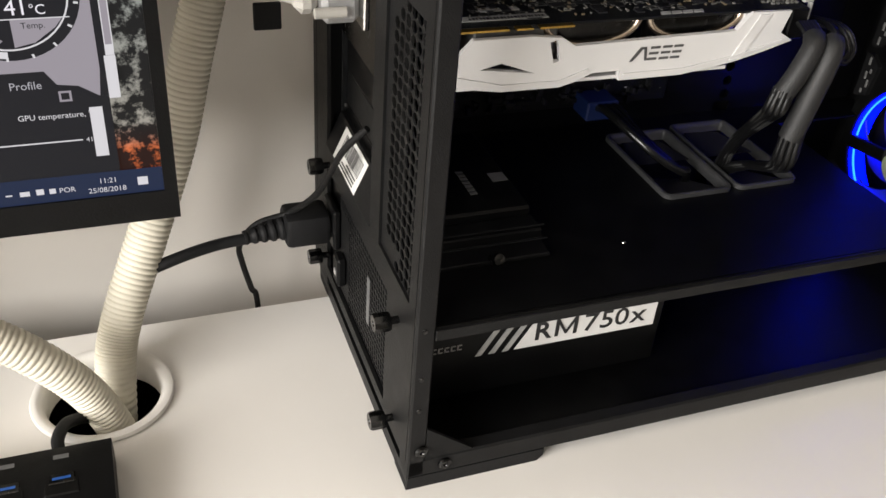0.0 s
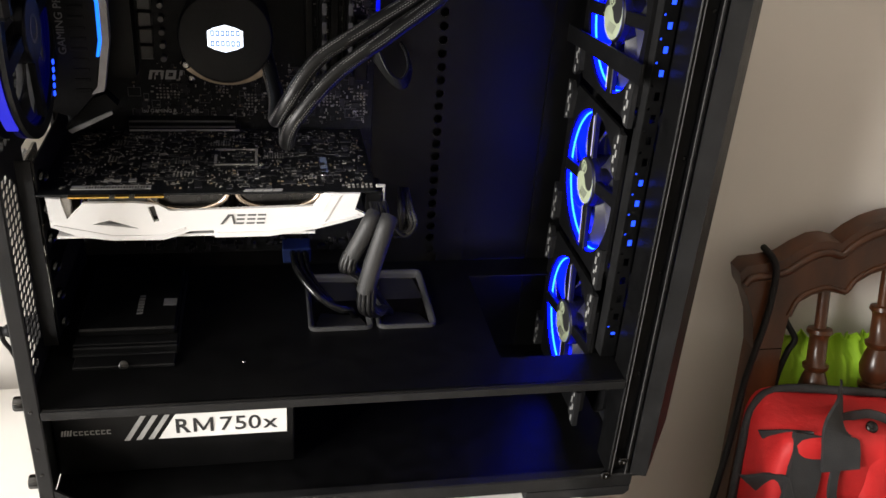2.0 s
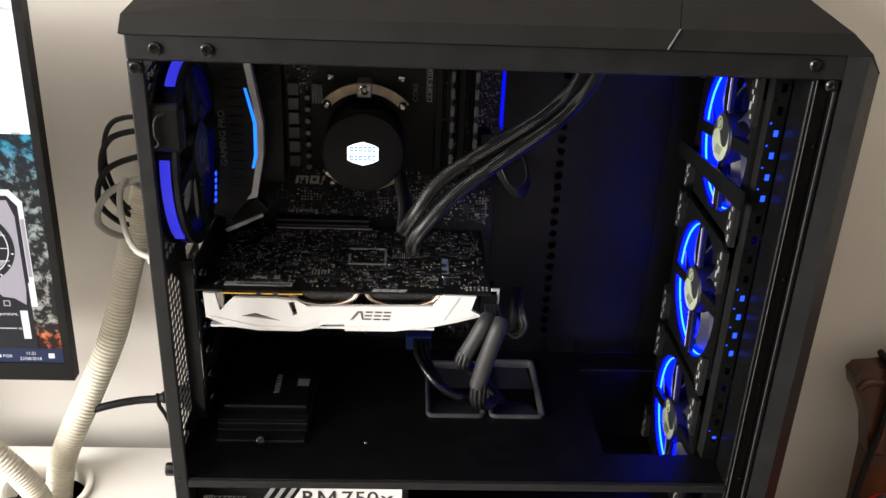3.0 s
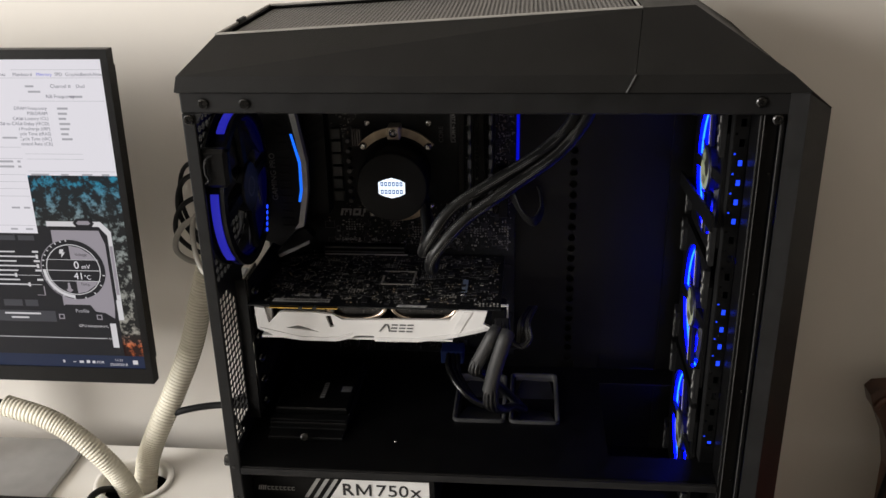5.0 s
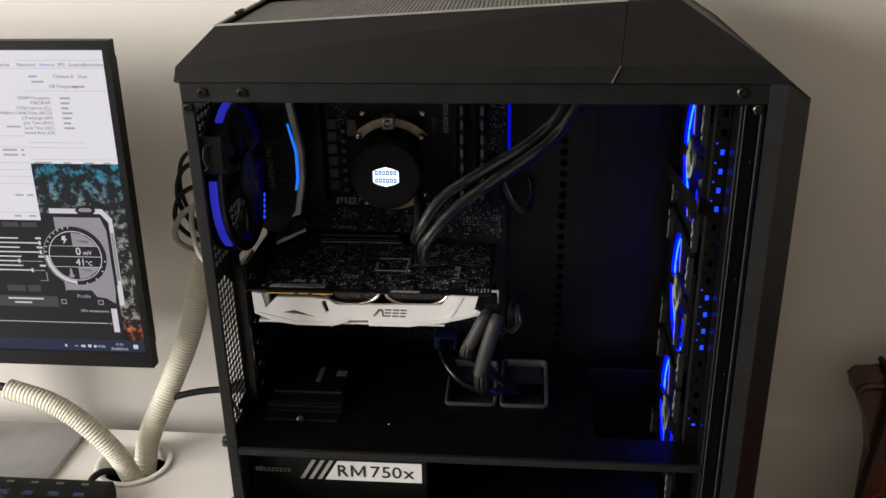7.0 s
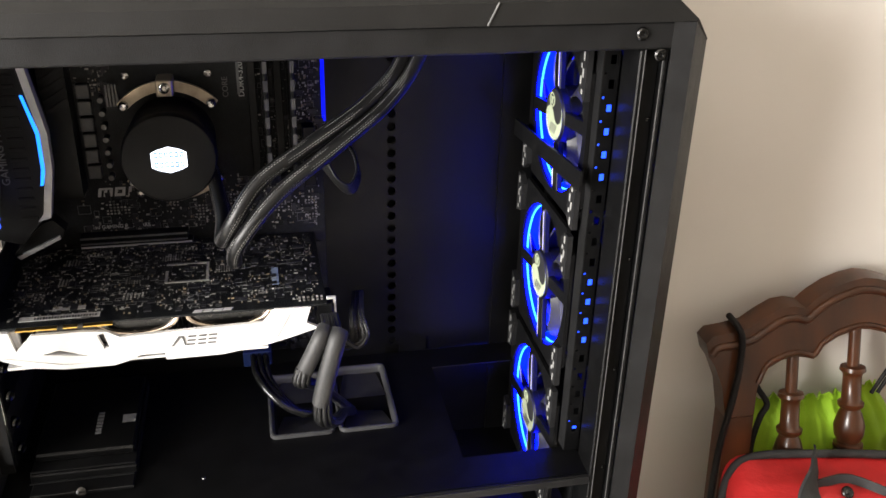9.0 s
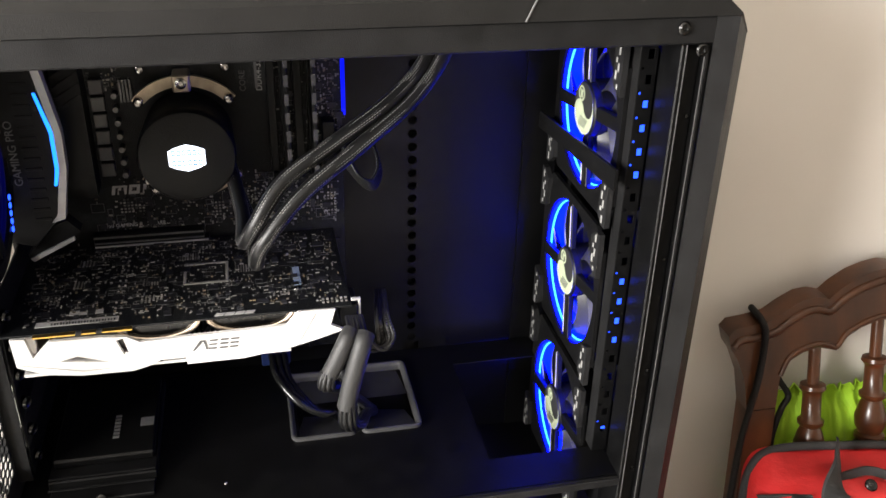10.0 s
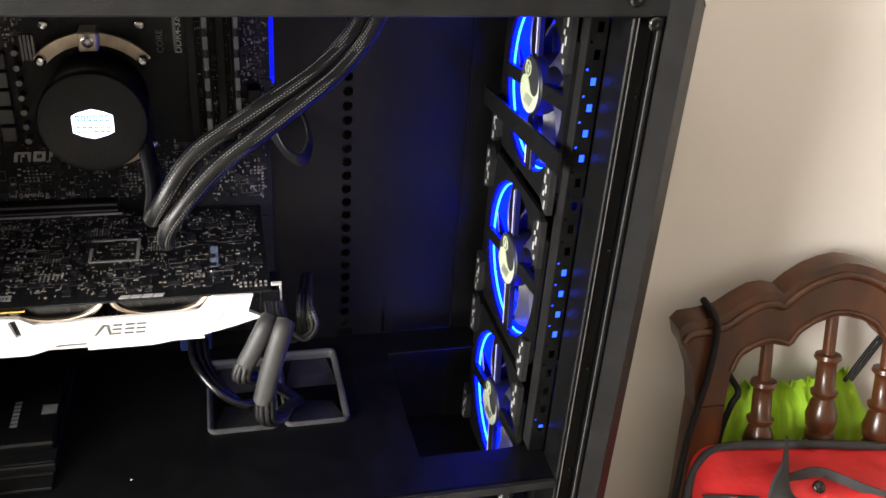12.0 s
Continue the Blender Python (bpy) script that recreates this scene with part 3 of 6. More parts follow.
# feet: long wedge-shaped skids
for x0, x1 in ((0.0, 0.087), (0.366, 0.455)):
    for y0, y1 in ((0.0, 0.022), (0.190, 0.212)):
        bm = B()
        plate(bm, [(x0 + 0.001, 0.0092), (x0, 0.0), (x1 - 0.004, 0.0), (x1, 0.004), (x1, 0.0092)], [], 0, y1 - y0, lambda u, v, w: Vector((u, y0 + w, v)))
        cpart("foot", bm, M_RUB, "black plastic skid foot")
cpart("under_skirt", boxes([(0.0005, 0.004, 0.002, W, 0.0, 0.010)]), M_PLAST)

# top cover: lower strip, slanted sides, mesh roof with a pale trim
TOPY = 0.030


def cover_section(x, top, inset=0.0):
    """Section of the cover at x: near skirt, slanted side, flat top, far slanted side and skirt."""
    y1 = W + 0.004
    return [(x, -0.004, 0.4635), (x, -0.004, 0.4755), (x, TOPY, top), (x, y1 - TOPY, top), (x, y1, 0.4755), (x, y1, 0.4635)]


def loft(bm, secs):
    rows = [[bm.verts.new(p) for p in s] for s in secs]
    for a, b in zip(rows, rows[1:]):
        for k in range(len(a) - 1):
            bm.faces.new((a[k], a[k + 1], b[k + 1], b[k]))
    return rows


# side shells of the cover
SEAM = 0.346
bm = B()
for sgn in (0, 1):
    my = (lambda y: y) if sgn == 0 else (lambda y: W - y)
    a = [(-0.002, my(-0.004), 0.4635), (0.001, my(-0.004), 0.4755), (0.024, my(TOPY), 0.5005)]
    b = [(SEAM - 0.010, my(-0.004), 0.4635), (SEAM - 0.004, my(-0.004), 0.4765), (SEAM + 0.002, my(TOPY), 0.5185)]
    loft(bm, [a, b])
rear = [(-0.002, -0.004, 0.4635), (0.001, -0.004, 0.4755), (0.024, TOPY, 0.5005), (0.024, W - TOPY, 0.5005), (0.001, W + 0.004, 0.4755), (-0.002, W + 0.004, 0.4635)]
bm.faces.new([bm.verts.new(p) for p in rear])
bmesh.ops.remove_doubles(bm, verts=bm.verts[:], dist=0.0002)
bmesh.ops.recalc_face_normals(bm, faces=bm.faces[:])
bmesh.ops.solidify(bm, geom=bm.faces[:], thickness=0.002)
cpart("top_cover", bm, M_COVER, "dark grey faceted plastic top cover", 20)
# front part of the cover, sloping down to the front panel
bm = B()
for sgn in (0, 1):
    my = (lambda y: y) if sgn == 0 else (lambda y: W - y)
    s0 = [(SEAM - 0.0095, my(-0.004), 0.4635), (SEAM - 0.0035, my(-0.004), 0.4765), (SEAM + 0.0025, my(TOPY), 0.5187)]
    s1 = [(0.452, my(-0.004), 0.4635), (0.452, my(-0.004), 0.4772), (0.386, my(TOPY), 0.5205)]
    s2 = [(0.4665, my(-0.004), 0.4635), (0.4665, my(-0.004), 0.4650), (0.386, my(TOPY), 0.5205)]
    loft(bm, [s0, s1, s2])
vs = [bm.verts.new(p) for p in ((SEAM + 0.0025, TOPY, 0.5187), (0.386, TOPY, 0.5205), (0.386, W - TOPY, 0.5205), (SEAM + 0.0025, W - TOPY, 0.5187))]
bm.faces.new(vs)
vs = [bm.verts.new(p) for p in ((0.386, TOPY, 0.5205), (0.4665, -0.004, 0.4650), (0.4935, 0.033, 0.4435), (0.4935, W - 0.033, 0.4435), (0.4665, W + 0.004, 0.4650), (0.386, W - TOPY, 0.5205))]
bm.faces.new(vs)
bmesh.ops.remove_doubles(bm, verts=bm.verts[:], dist=0.0002)
bmesh.ops.recalc_face_normals(bm, faces=bm.faces[:])
bmesh.ops.dissolve_degenerate(bm, dist=0.0001, edges=bm.edges[:])
bmesh.ops.solidify(bm, geom=bm.faces[:], thickness=0.002)
cpart("top_front_cover", bm, M_COVER, "sloping front part of the top cover", 20)
# bright glint on the cover seam, modelled as a grey strip
bm = B()
sweep(bm, [Vector((SEAM - 0.0098, -0.0045, 0.4638)), Vector((SEAM - 0.0036, -0.0046, 0.4768))], 0.0006, 6)
cpart("seam_glint", bm, M_GREY, "glint on the cover seam, put in as a pale strip")
# roof mesh, tilted with the cover
def roof(u, v, w):
    return Vector((u, v, 0.4975 + 0.0535 * (u - 0.024) - w))


perforated("top_mesh", roof, 0.030, SEAM, TOPY + 0.004, W - TOPY - 0.004, 88, 40, 0.0026, 0.0027, 0.0008, M_MESH, case, "fine grey steel roof mesh")
bm = B()
for y in (TOPY + 0.001, W - TOPY - 0.001):
    sweep(bm, [Vector((0.0245, y, 0.5008)), Vector((SEAM + 0.002, y, 0.5188))], 0.0012, 6)
sweep(bm, [Vector((0.0245, TOPY, 0.5008)), Vector((0.0245, W - TOPY, 0.5008))], 0.0012, 6)
sweep(bm, [Vector((SEAM, TOPY, 0.5187)), Vector((SEAM, W - TOPY, 0.5187))], 0.0009, 6)
cpart("mesh_trim", bm, M_TRIM, "pale trim round the roof mesh")
cpart("mesh_latch", boxes([(0.0235, 0.0265, 0.085, 0.105, 0.500, 0.5035)], 0.0006), M_STEEL)
cpart("under_mesh", boxes([(0.02, 0.40, 0.01, W - 0.01, 0.4562, 0.458)]), M_INNER)
# front panel with chamfered edges
bm = B()
plate(bm, [(0.4530, 0.0), (0.4655, -0.004), (0.4935, 0.034), (0.4935, W - 0.034), (0.4655, W + 0.004), (0.4530, W)], [], 0.022, 0.4630, lambda u, v, w: Vector((u, v, w)))
for v in bm.verts:
    if v.co.x > 0.48 and v.co.z > 0.4:
        v.co.z = 0.4425
    if v.co.x > 0.46 and v.co.z < 0.1:
        v.co.z += (v.co.x - 0.4655) * 0.9
cpart("front_panel", bm, M_STEEL, "dark chamfered front panel", 20)
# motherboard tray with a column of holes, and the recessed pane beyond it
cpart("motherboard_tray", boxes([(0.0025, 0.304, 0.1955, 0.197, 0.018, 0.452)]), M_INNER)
cpart("tray_strip", boxes([(0.318, 0.343, 0.1955, 0.197, 0.018, 0.452)]), M_INNER)
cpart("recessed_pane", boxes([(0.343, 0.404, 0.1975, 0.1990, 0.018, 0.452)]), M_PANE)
cpart("tray_front_strip", boxes([(0.404, 0.4335, 0.1955, 0.197, 0.018, 0.452)]), M_INNER)
perforated("hole_column", side(0.1955), 0.304, 0.318, 0.125, 0.445, 1, 28, 0.0075, 0.0075, -0.0015, M_INNER, case, "column of round holes in the tray")

# ---- fans ----


def fan(name, R, T, label, outer_band=False):
    """A cased fan with its axis along x, hub face at x = 0 looking towards -x, centre at the origin."""
    f = thing(name, (0, 0, 0), label, "fan", "case fans")
    h = R * 1.0
    ri = R * 0.90
    # frame: rounded square with a round bore
    bm = B()
    c = R * 0.24
    outer = [(-h + c, -h), (h - c, -h), (h, -h + c), (h, h - c), (h - c, h), (-h + c, h), (-h, h - c), (-h, -h + c)]
    if outer_band:
        outer = arc(0, 0, R * 1.02, n=40)
    plate(bm, outer, [arc(0, 0, ri, n=48)], 0.001, 0.004, lambda u, v, w: Vector((w, u, v)))
    plate(bm, outer, [arc(0, 0, ri, n=48)], T - 0.003, T, lambda u, v, w: Vector((w, u, v)))
    lathe(bm, [(0.004, ri), (0.004, ri + 0.0022), (T - 0.003, ri + 0.0022), (T - 0.003, ri)], (0, 0, 0), (1, 0, 0), 48, True)
    part("frame", bm, M_PLAST, f)
    # glowing band inside the bore; front fans' extra width stands for the lit wall
    bm = B()
    lathe(bm, [(0.0035, ri - 0.0016), (0.0120 if outer_band else 0.0185, ri - 0.0016), (0.0120 if outer_band else 0.0185, ri - 0.0002), (0.0035, ri - 0.0002)], (0, 0, 0), (1, 0, 0), 64, True)
    part("led_ring", bm, M_LEDDIM if outer_band else M_LEDB, f, "glowing blue light ring", 60)
    bm = B()
    lathe(bm, [(0.0058, ri - 0.0024), (0.0072, ri - 0.0024), (0.0072, ri - 0.0017), (0.0058, ri - 0.0017)], (0, 0, 0), (1, 0, 0), 64, True)
    part("led_core", bm, M_LEDDIM if outer_band else M_LEDC, f, "bright core of the light ring", 60)
    if outer_band:
        for a0, a1 in ((58, 104), (-48, 13), (106, 310)):
            bm = B()
            wide = 0.0095 if a0 > 100 else 0.0125
            for k in range(24):
                b0, b1 = radians(a0 + (a1 - a0) * k / 24), radians(a0 + (a1 - a0) * (k + 1) / 24)
                rr = R * 0.985
                vs = [bm.verts.new((x, rr * math.cos(b), rr * math.sin(b))) for x, b in ((0.006, b0), (wide, b0), (wide, b1), (0.006, b1))]
                bm.faces.new(vs)
            bmesh.ops.remove_doubles(bm, verts=bm.verts[:], dist=1e-5)
            bmesh.ops.solidify(bm, geom=bm.faces[:], thickness=0.002)
            part("light_band", bm, M_LEDDIM if a0 > 100 else M_LEDD, f, "blue translucent light band", 60)
    # corner pads with slots
    for sy in () if outer_band else (-1, 1):
        for sz in (-1, 1):
            bm = B()
            plate(bm, [(sy * (h + 0.0005), sz * (h - 0.034)), (sy * (h + 0.0005), sz * (h + 0.0005)), (sy * (h - 0.006), sz * (h + 0.0005)), (sy * (h - 0.014), sz * (h - 0.006)), (sy * (h - 0.011), sz * (h - 0.030))], [], 0, 0.0040, lambda u, v, w: Vector((0.001 - w, u, v)))
            pad = part("corner_pad", bm, M_RUB, f, "black rubber corner pad")
            bm = B()
            for k in range(5):
                z0 = sz * (h - 0.030 + k * 0.0056)
                y0 = sy * (h - 0.0040 - 0.0034 * (k % 2))
                y1, z1 = y0 - sy * 0.0022, z0 + sz * (0.0062 if k % 3 else 0.0035)
                box(bm, -0.0036, -0.0027, min(y0, y1), max(y0, y1), min(z0, z1), max(z0, z1), 0.0004)
            part("pad_moulding", bm, M_PAD, pad, "pale slotted moulding", kind="stuff")
    # blades
    nb = 7
    rh = R * 0.32
    for k in range(nb):
        bm = B()
        rows = []
        for i in range(8):
            s = i / 7
            r = rh * 0.95 + (ri - 0.0045 - rh * 0.95) * s
            sweep_a = 0.75 * s ** 1.2
            half = 0.43 - 0.06 * s
            row = []
            for j in range(5):
                q = j / 4 * 2 - 1
                a = 2 * math.pi * k / nb + sweep_a + q * half
                row.append(bm.verts.new((0.007 + (T - 0.011) * (0.5 - 0.5 * q) + 0.0012 * (1 - q * q), r * math.cos(a), r * math.sin(a))))
            rows.append(row)
        for a, b in zip(rows, rows[1:]):
            for j in range(4):
                bm.faces.new((a[j], a[j + 1], b[j + 1], b[j]))
        bmesh.ops.recalc_face_normals(bm, faces=bm.faces[:])
        bmesh.ops.solidify(bm, geom=bm.faces[:], thickness=0.0011)
        part("blade", bm, M_BLADE, f, "", 60)
    # hub, arms and sticker
    bm = B()
    lathe(bm, [(0.0, rh * 0.96), (0.001, rh), (0.006, rh), (0.006, rh * 1.03), (T - 0.004, rh * 1.03), (T - 0.002, rh * 0.9)], (0, 0, 0), (1, 0, 0), 40)
    hub = part("hub", bm, M_PLAST, f)
    for k in range(4):
        a = radians(-8 + 90 * k)
        bm = B()
        box(bm, 0.0015, 0.006, -0.0050, 0.0050, rh * 0.9, ri + 0.003, 0.0006, m=Matrix.Rotation(a, 4, "X"))
        arm = part("arm", bm, M_PLAST, f)
        if k % 2 == 0 and not outer_band:
            # the arm catches light along its edge; a pale strip imitates that
            bm = B()
            box(bm, 0.0006, 0.0014, -0.0040, -0.0030, rh * 1.05, ri - 0.003, 0.0002, m=Matrix.Rotation(a, 4, "X"))
            part("arm_highlight", bm, M_TRIM, arm, "highlight on the arm's edge, put in as a pale strip")
    rs = rh * 0.93
    bm = B()
    plate(bm, arc(0, 0, rs, n=40), [], 0.0, 0.0004, lambda u, v, w: Vector((-0.0001 - w, u, v)))
    st = part("sticker", bm, M_INK, hub, "black and pale green hub sticker", None)
    if outer_band:
        bm = B()
        plate(bm, arc(0, 0, rs * 0.45, n=24), [arc(0, 0, rs * 0.36, n=24)], 0, 0.0003, lambda u, v, w: Vector((-0.0006 - w, u, v)))
        part("sticker_mark", bm, M_SILK2, hub, "small ringed mark", None)
        return f
    # the pale half, with an S-shaped border
    pale = arc(0, 0, rs * 0.97, 150, 330, 22) + arc(rs * 0.42, -rs * 0.243, rs * 0.485, -30, 150, 12)[1:-1] + arc(-rs * 0.42, rs * 0.243, rs * 0.485, -30, -210, 12)[1:-1]
    bm = B()
    plate(bm, pale, [], 0.0, 0.0003, lambda u, v, w: Vector((-0.0006 - w, u, v)))
    part("pale_half", bm, M_STICK, hub, "pale green sticker half", None)
    bm = B()
    plate(bm, arc(rs * 0.30, rs * 0.52, rs * 0.30, n=24), [arc(rs * 0.30, rs * 0.52, rs * 0.23, n=24)], 0, 0.0003, lambda u, v, w: Vector((-0.0006 - w, u, v)))
    box(bm, -0.0009, -0.0006, rs * 0.16, rs * 0.44, rs * 0.60, rs * 0.66)
    box(bm, -0.0009, -0.0006, rs * 0.22, rs * 0.28, rs * 0.36, rs * 0.60)
    box(bm, -0.0009, -0.0006, rs * 0.33, rs * 0.39, rs * 0.36, rs * 0.60)
    part("sticker_mark", bm, M_STICK, hub, "small ringed mark", None)
    bm = B()
    for k in range(5):
        box(bm, -0.0013, -0.001, -rs * (0.5 - 0.05 * k), rs * (0.20 + 0.04 * k), -rs * (0.36 + 0.08 * k), -rs * (0.335 + 0.08 * k))
    part("sticker_lines", bm, M_SILK2, hub, "rows of small print", None, kind="stuff")
    return f


front = fan("case_fan", 0.0635, 0.025, "black front fan with a glowing blue ring")
front.location = (0.4175, 0.108, 0.1030)
copy_thing(front, pose(0.4175, 0.107, 0.2375))
copy_thing(front, pose(0.4185, 0.104, 0.3720))
rear = fan("case_fan", 0.068, 0.0215, "black rear fan with violet-blue light bands", True)
for k in range(5):
    part("led", boxes([(-0.0006, 0.0006, -0.0430 + 0.0018 * k, -0.0400 + 0.0018 * k, -0.0365 - 0.0050 * k, -0.0330 - 0.0050 * k)], 0.0004), M_LEDSLOT, rear, "small blue light", 40)
rear.matrix_basis = pose(0.0245, 0.0745, 0.362, 0, 0, 180)
part("fan_clip", boxes([(0.004, 0.030, 0.0035, 0.014, 0.384, 0.416)], 0.003), M_INNER, case, "black rubber fan mount block")
bm = B()
sweep(bm, smooth_path([(0.019, 0.004, 0.411), (0.014, 0.001, 0.408), (0.013, 0.0005, 0.398), (0.015, 0.001, 0.392), (0.011, 0.003, 0.388)], 20), 0.0011, 6)
part("mount_tail", bm, M_RUB, case, "curled rubber mount tail", 60)

# flat black lead stretched across the topmost front fan
bm = B()
plate(bm, [(0.021, 0.3455), (0.021, 0.3600), (0.100, 0.3525), (0.178, 0.3450), (0.178, 0.3315), (0.100, 0.3390)], [], 0.4105, 0.4125, lambda u, v, w: Vector((w, u, v)))
solid("flat_fan_lead", bm, M_PLAST, "flat black lead stretched across the topmost front fan", "cable")

# bracket with square slots beside the fans
ZS = [0.1395 + 0.01625 * k for k in range(19)]
BX, BY = 0.4299, 0.0312
bm = B()
holes = []
for z in ZS:
    holes.append([(BX - 0.0020, z - 0.0030), (BX + 0.0020, z - 0.0030), (BX + 0.0020, z + 0.0032), (BX - 0.0020, z + 0.0032)])
    holes.append(arc(BX - 0.0046, z + 0.0074, 0.0010, n=8))
plate(bm, [(0.4235, 0.119), (0.4343, 0.119), (0.4343, 0.445), (0.4235, 0.445)], holes, 0, 0.0007, lambda u, v, w: Vector((u, BY + w, v)))
cpart("slotted_bracket", bm, M_INNER, "steel bracket with square slots")
cpart("bracket_edge", boxes([(0.4228, 0.4234, BY, 0.0440, 0.119, 0.445)]), M_STEEL)
# glowing blocks stand in for the ring light seen through some slots
for k in (0, 5, 6, 7, 8, 13, 14, 15, 16):
    z = ZS[k]
    z0, z1 = (z - 0.001, z + 0.0028) if k == 0 else (z - 0.0030, z + 0.0032)
    part("light_slot", boxes([(BX - 0.0014, BX + 0.0017, BY + 0.0003, BY + 0.0006, z0 + 0.0008, z1 - 0.0008), (BX - 0.0054, BX - 0.0038, BY + 0.0010, BY + 0.0013, z + 0.0066, z + 0.0082)]), M_LEDSLOT, case, "glowing block standing in for ring light through a slot", None)

# ---- motherboard ----
MY = 0.1905
mobo = thing("motherboard", (0.133, MY, 0.28), "black motherboard with a silver armoured cover", "motherboard")
part("board", boxes([(0.010, 0.254, MY, MY + 0.0018, 0.135, 0.440)], 0.0003), M_PCB, mobo)
rng = random.Random(5)


def scatter(n, zones, sizes, hmax, y):
    bm = B()
    for _ in range(n):
        x0, x1, z0, z1 = rng.choice(zones)
        x, z = rng.uniform(x0, x1), rng.uniform(z0, z1)
        a, b = rng.choice(sizes)
        if rng.random() < 0.5:
            a, b = b, a
        box(bm, x - a / 2, x + a / 2, y - rng.uniform(0.3, 1) * hmax, y + 0.0002, z - b / 2, z + b / 2)
    return bm


ZONES = [(0.06, 0.25, 0.255, 0.305), (0.09, 0.2, 0.258, 0.30), (0.17, 0.25, 0.255, 0.30), (0.20, 0.25, 0.3, 0.44), (0.06, 0.10, 0.37, 0.44), (0.012, 0.25, 0.14, 0.255), (0.235, 0.253, 0.3, 0.43)]
part("component_field", scatter(800, ZONES, [(0.0012, 0.0006), (0.002, 0.001), (0.0008, 0.0008), (0.0025, 0.0012)], 0.001, MY), M_SMDL, mobo, "tiny pale surface parts", None, kind="stuff")
part("chip_field", scatter(220, ZONES, [(0.003, 0.003), (0.005, 0.004), (0.007, 0.004), (0.002, 0.004)], 0.0016, MY), M_SMDD, mobo, "small black chips", None, kind="stuff")
part("capacitor_field", scatter(130, ZONES, [(0.0015, 0.0008), (0.002, 0.0012)], 0.0012, MY), M_SMDT, mobo, "tiny tan capacitors", None, kind="stuff")
bm = B()
for _ in range(110):
    x0, x1, z0, z1 = rng.choice(ZONES)
    x, z = rng.uniform(x0, x1), rng.uniform(z0, z1)
    a, b = rng.uniform(0.003, 0.010), rng.uniform(0.003, 0.008)
    plate(bm, [(x - a / 2, z - b / 2), (x + a / 2, z - b / 2), (x + a / 2, z + b / 2), (x - a / 2, z + b / 2)], [[(x - a / 2 + 0.0003, z - b / 2 + 0.0003), (x + a / 2 - 0.0003, z - b / 2 + 0.0003), (x + a / 2 - 0.0003, z + b / 2 - 0.0003), (x - a / 2 + 0.0003, z + b / 2 - 0.0003)]], 0.00005, 0.00025, side(MY))
part("silkscreen", bm, M_SILK2, mobo, "fine printed outlines round the parts", None, kind="stuff")
bm = B()
for cx, cz, n, m in ((0.082, 0.2755, 7, 5), (0.150, 0.268, 6, 5), (0.128, 0.280, 4, 4), (0.178, 0.276, 5, 5), (0.213, 0.270, 6, 4), (0.238, 0.262, 4, 8), (0.205, 0.288, 5, 3)):
    for i in range(n):
        for j in range(m):
            if rng.random() < 0.8:
                box(bm, cx + i * 0.0027, cx + i * 0.0027 + 0.0015, MY - 0.0008, MY + 0.0001, cz + j * 0.0026, cz + j * 0.0026 + 0.0011)
part("parts_field", bm, M_SMDL, mobo, "close rows of tiny parts", None, kind="stuff")
# voltage regulator chokes and round capacitors
for k in range(6):
    z = 0.3085 + k * 0.0128
    part("choke", boxes([(0.0735, 0.0835, MY - 0.006, MY, z, z + 0.0108)], 0.0007), M_CHOKE, mobo)
for k in range(7):
    z = 0.3095 + k * 0.0103
    bm = B()
    lathe(bm, [(0, 0.0023), (0.008, 0.0023), (0.0084, 0.0019)], (0.0905, MY, z), (0, -1, 0), 14)
    part("capacitor", bm, M_GREY, mobo, "silver can capacitor")
for k in range(4):
    part("choke", boxes([(0.094 + 0.0, 0.0955, MY - 0.004, MY, 0.365, 0.382)] if k == 0 else [(0.094 + k * 0.0024, 0.0955 + k * 0.0024, MY - 0.004, MY, 0.365, 0.382)]), M_GREY, mobo)
# regulator heatsink with slanting grooves
bm = B()
plate(bm, [(0.052, 0.300), (0.071, 0.300), (0.071, 0.425), (0.052, 0.440)], [], 0, 0.022, lambda u, v, w: Vector((u, MY - w, v)))
hs = part("regulator_heatsink", bm, M_INNER, mobo)
for k in range(4):
    bm = B()
    box(bm, -0.011, 0.011, -0.0006, 0.0006, -0.0012, 0.0012, m=Matrix.Translation((0.0615, MY - 0.0224, 0.372 + k * 0.008)) @ Matrix.Rotation(radians(-32), 4, "Y"))
    part("groove", bm, M_STEEL, hs)
# armoured cover over the ports
CY = 0.134
bm = B()
plate(bm, [(0.012, 0.286), (0.030, 0.280), (0.047, 0.299), (0.054, 0.338), (0.055, 0.365), (0.046, 0.413), (0.040, 0.440), (0.012, 0.440)], [], 0, MY - CY, lambda u, v, w: Vector((u, CY + w, v)))
cov = part("port_cover", bm, M_PLAST, mobo, "black port cover with a silver edge", 20)
bm = B()
edge_o = [(0.044, 0.298), (0.053, 0.3005), (0.0598, 0.337), (0.0605, 0.364), (0.0525, 0.414), (0.046, 0.441), (0.040, 0.441)]
edge_i = [(0.0415, 0.440), (0.0475, 0.412), (0.0555, 0.364), (0.055, 0.338), (0.0485, 0.304)]
plate(bm, edge_o + edge_i, [], -0.001, 0.008, lambda u, v, w: Vector((u, CY + w, v)))
part("silver_edge", bm, M_SILV, cov, "silver armour edge", 20)
bm = B()
plate(bm, [(0.0488, 0.392), (0.0470, 0.392), (0.0530, 0.364), (0.0525, 0.338), (0.0500, 0.326), (0.0520, 0.326), (0.0550, 0.338), (0.0555, 0.364)], [], -0.0005, 0.002, lambda u, v, w: Vector((u, CY + w - 0.0008, v)))
part("cover_light", bm, M_LEDSTRIP, cov, "cyan-blue light strip", None)
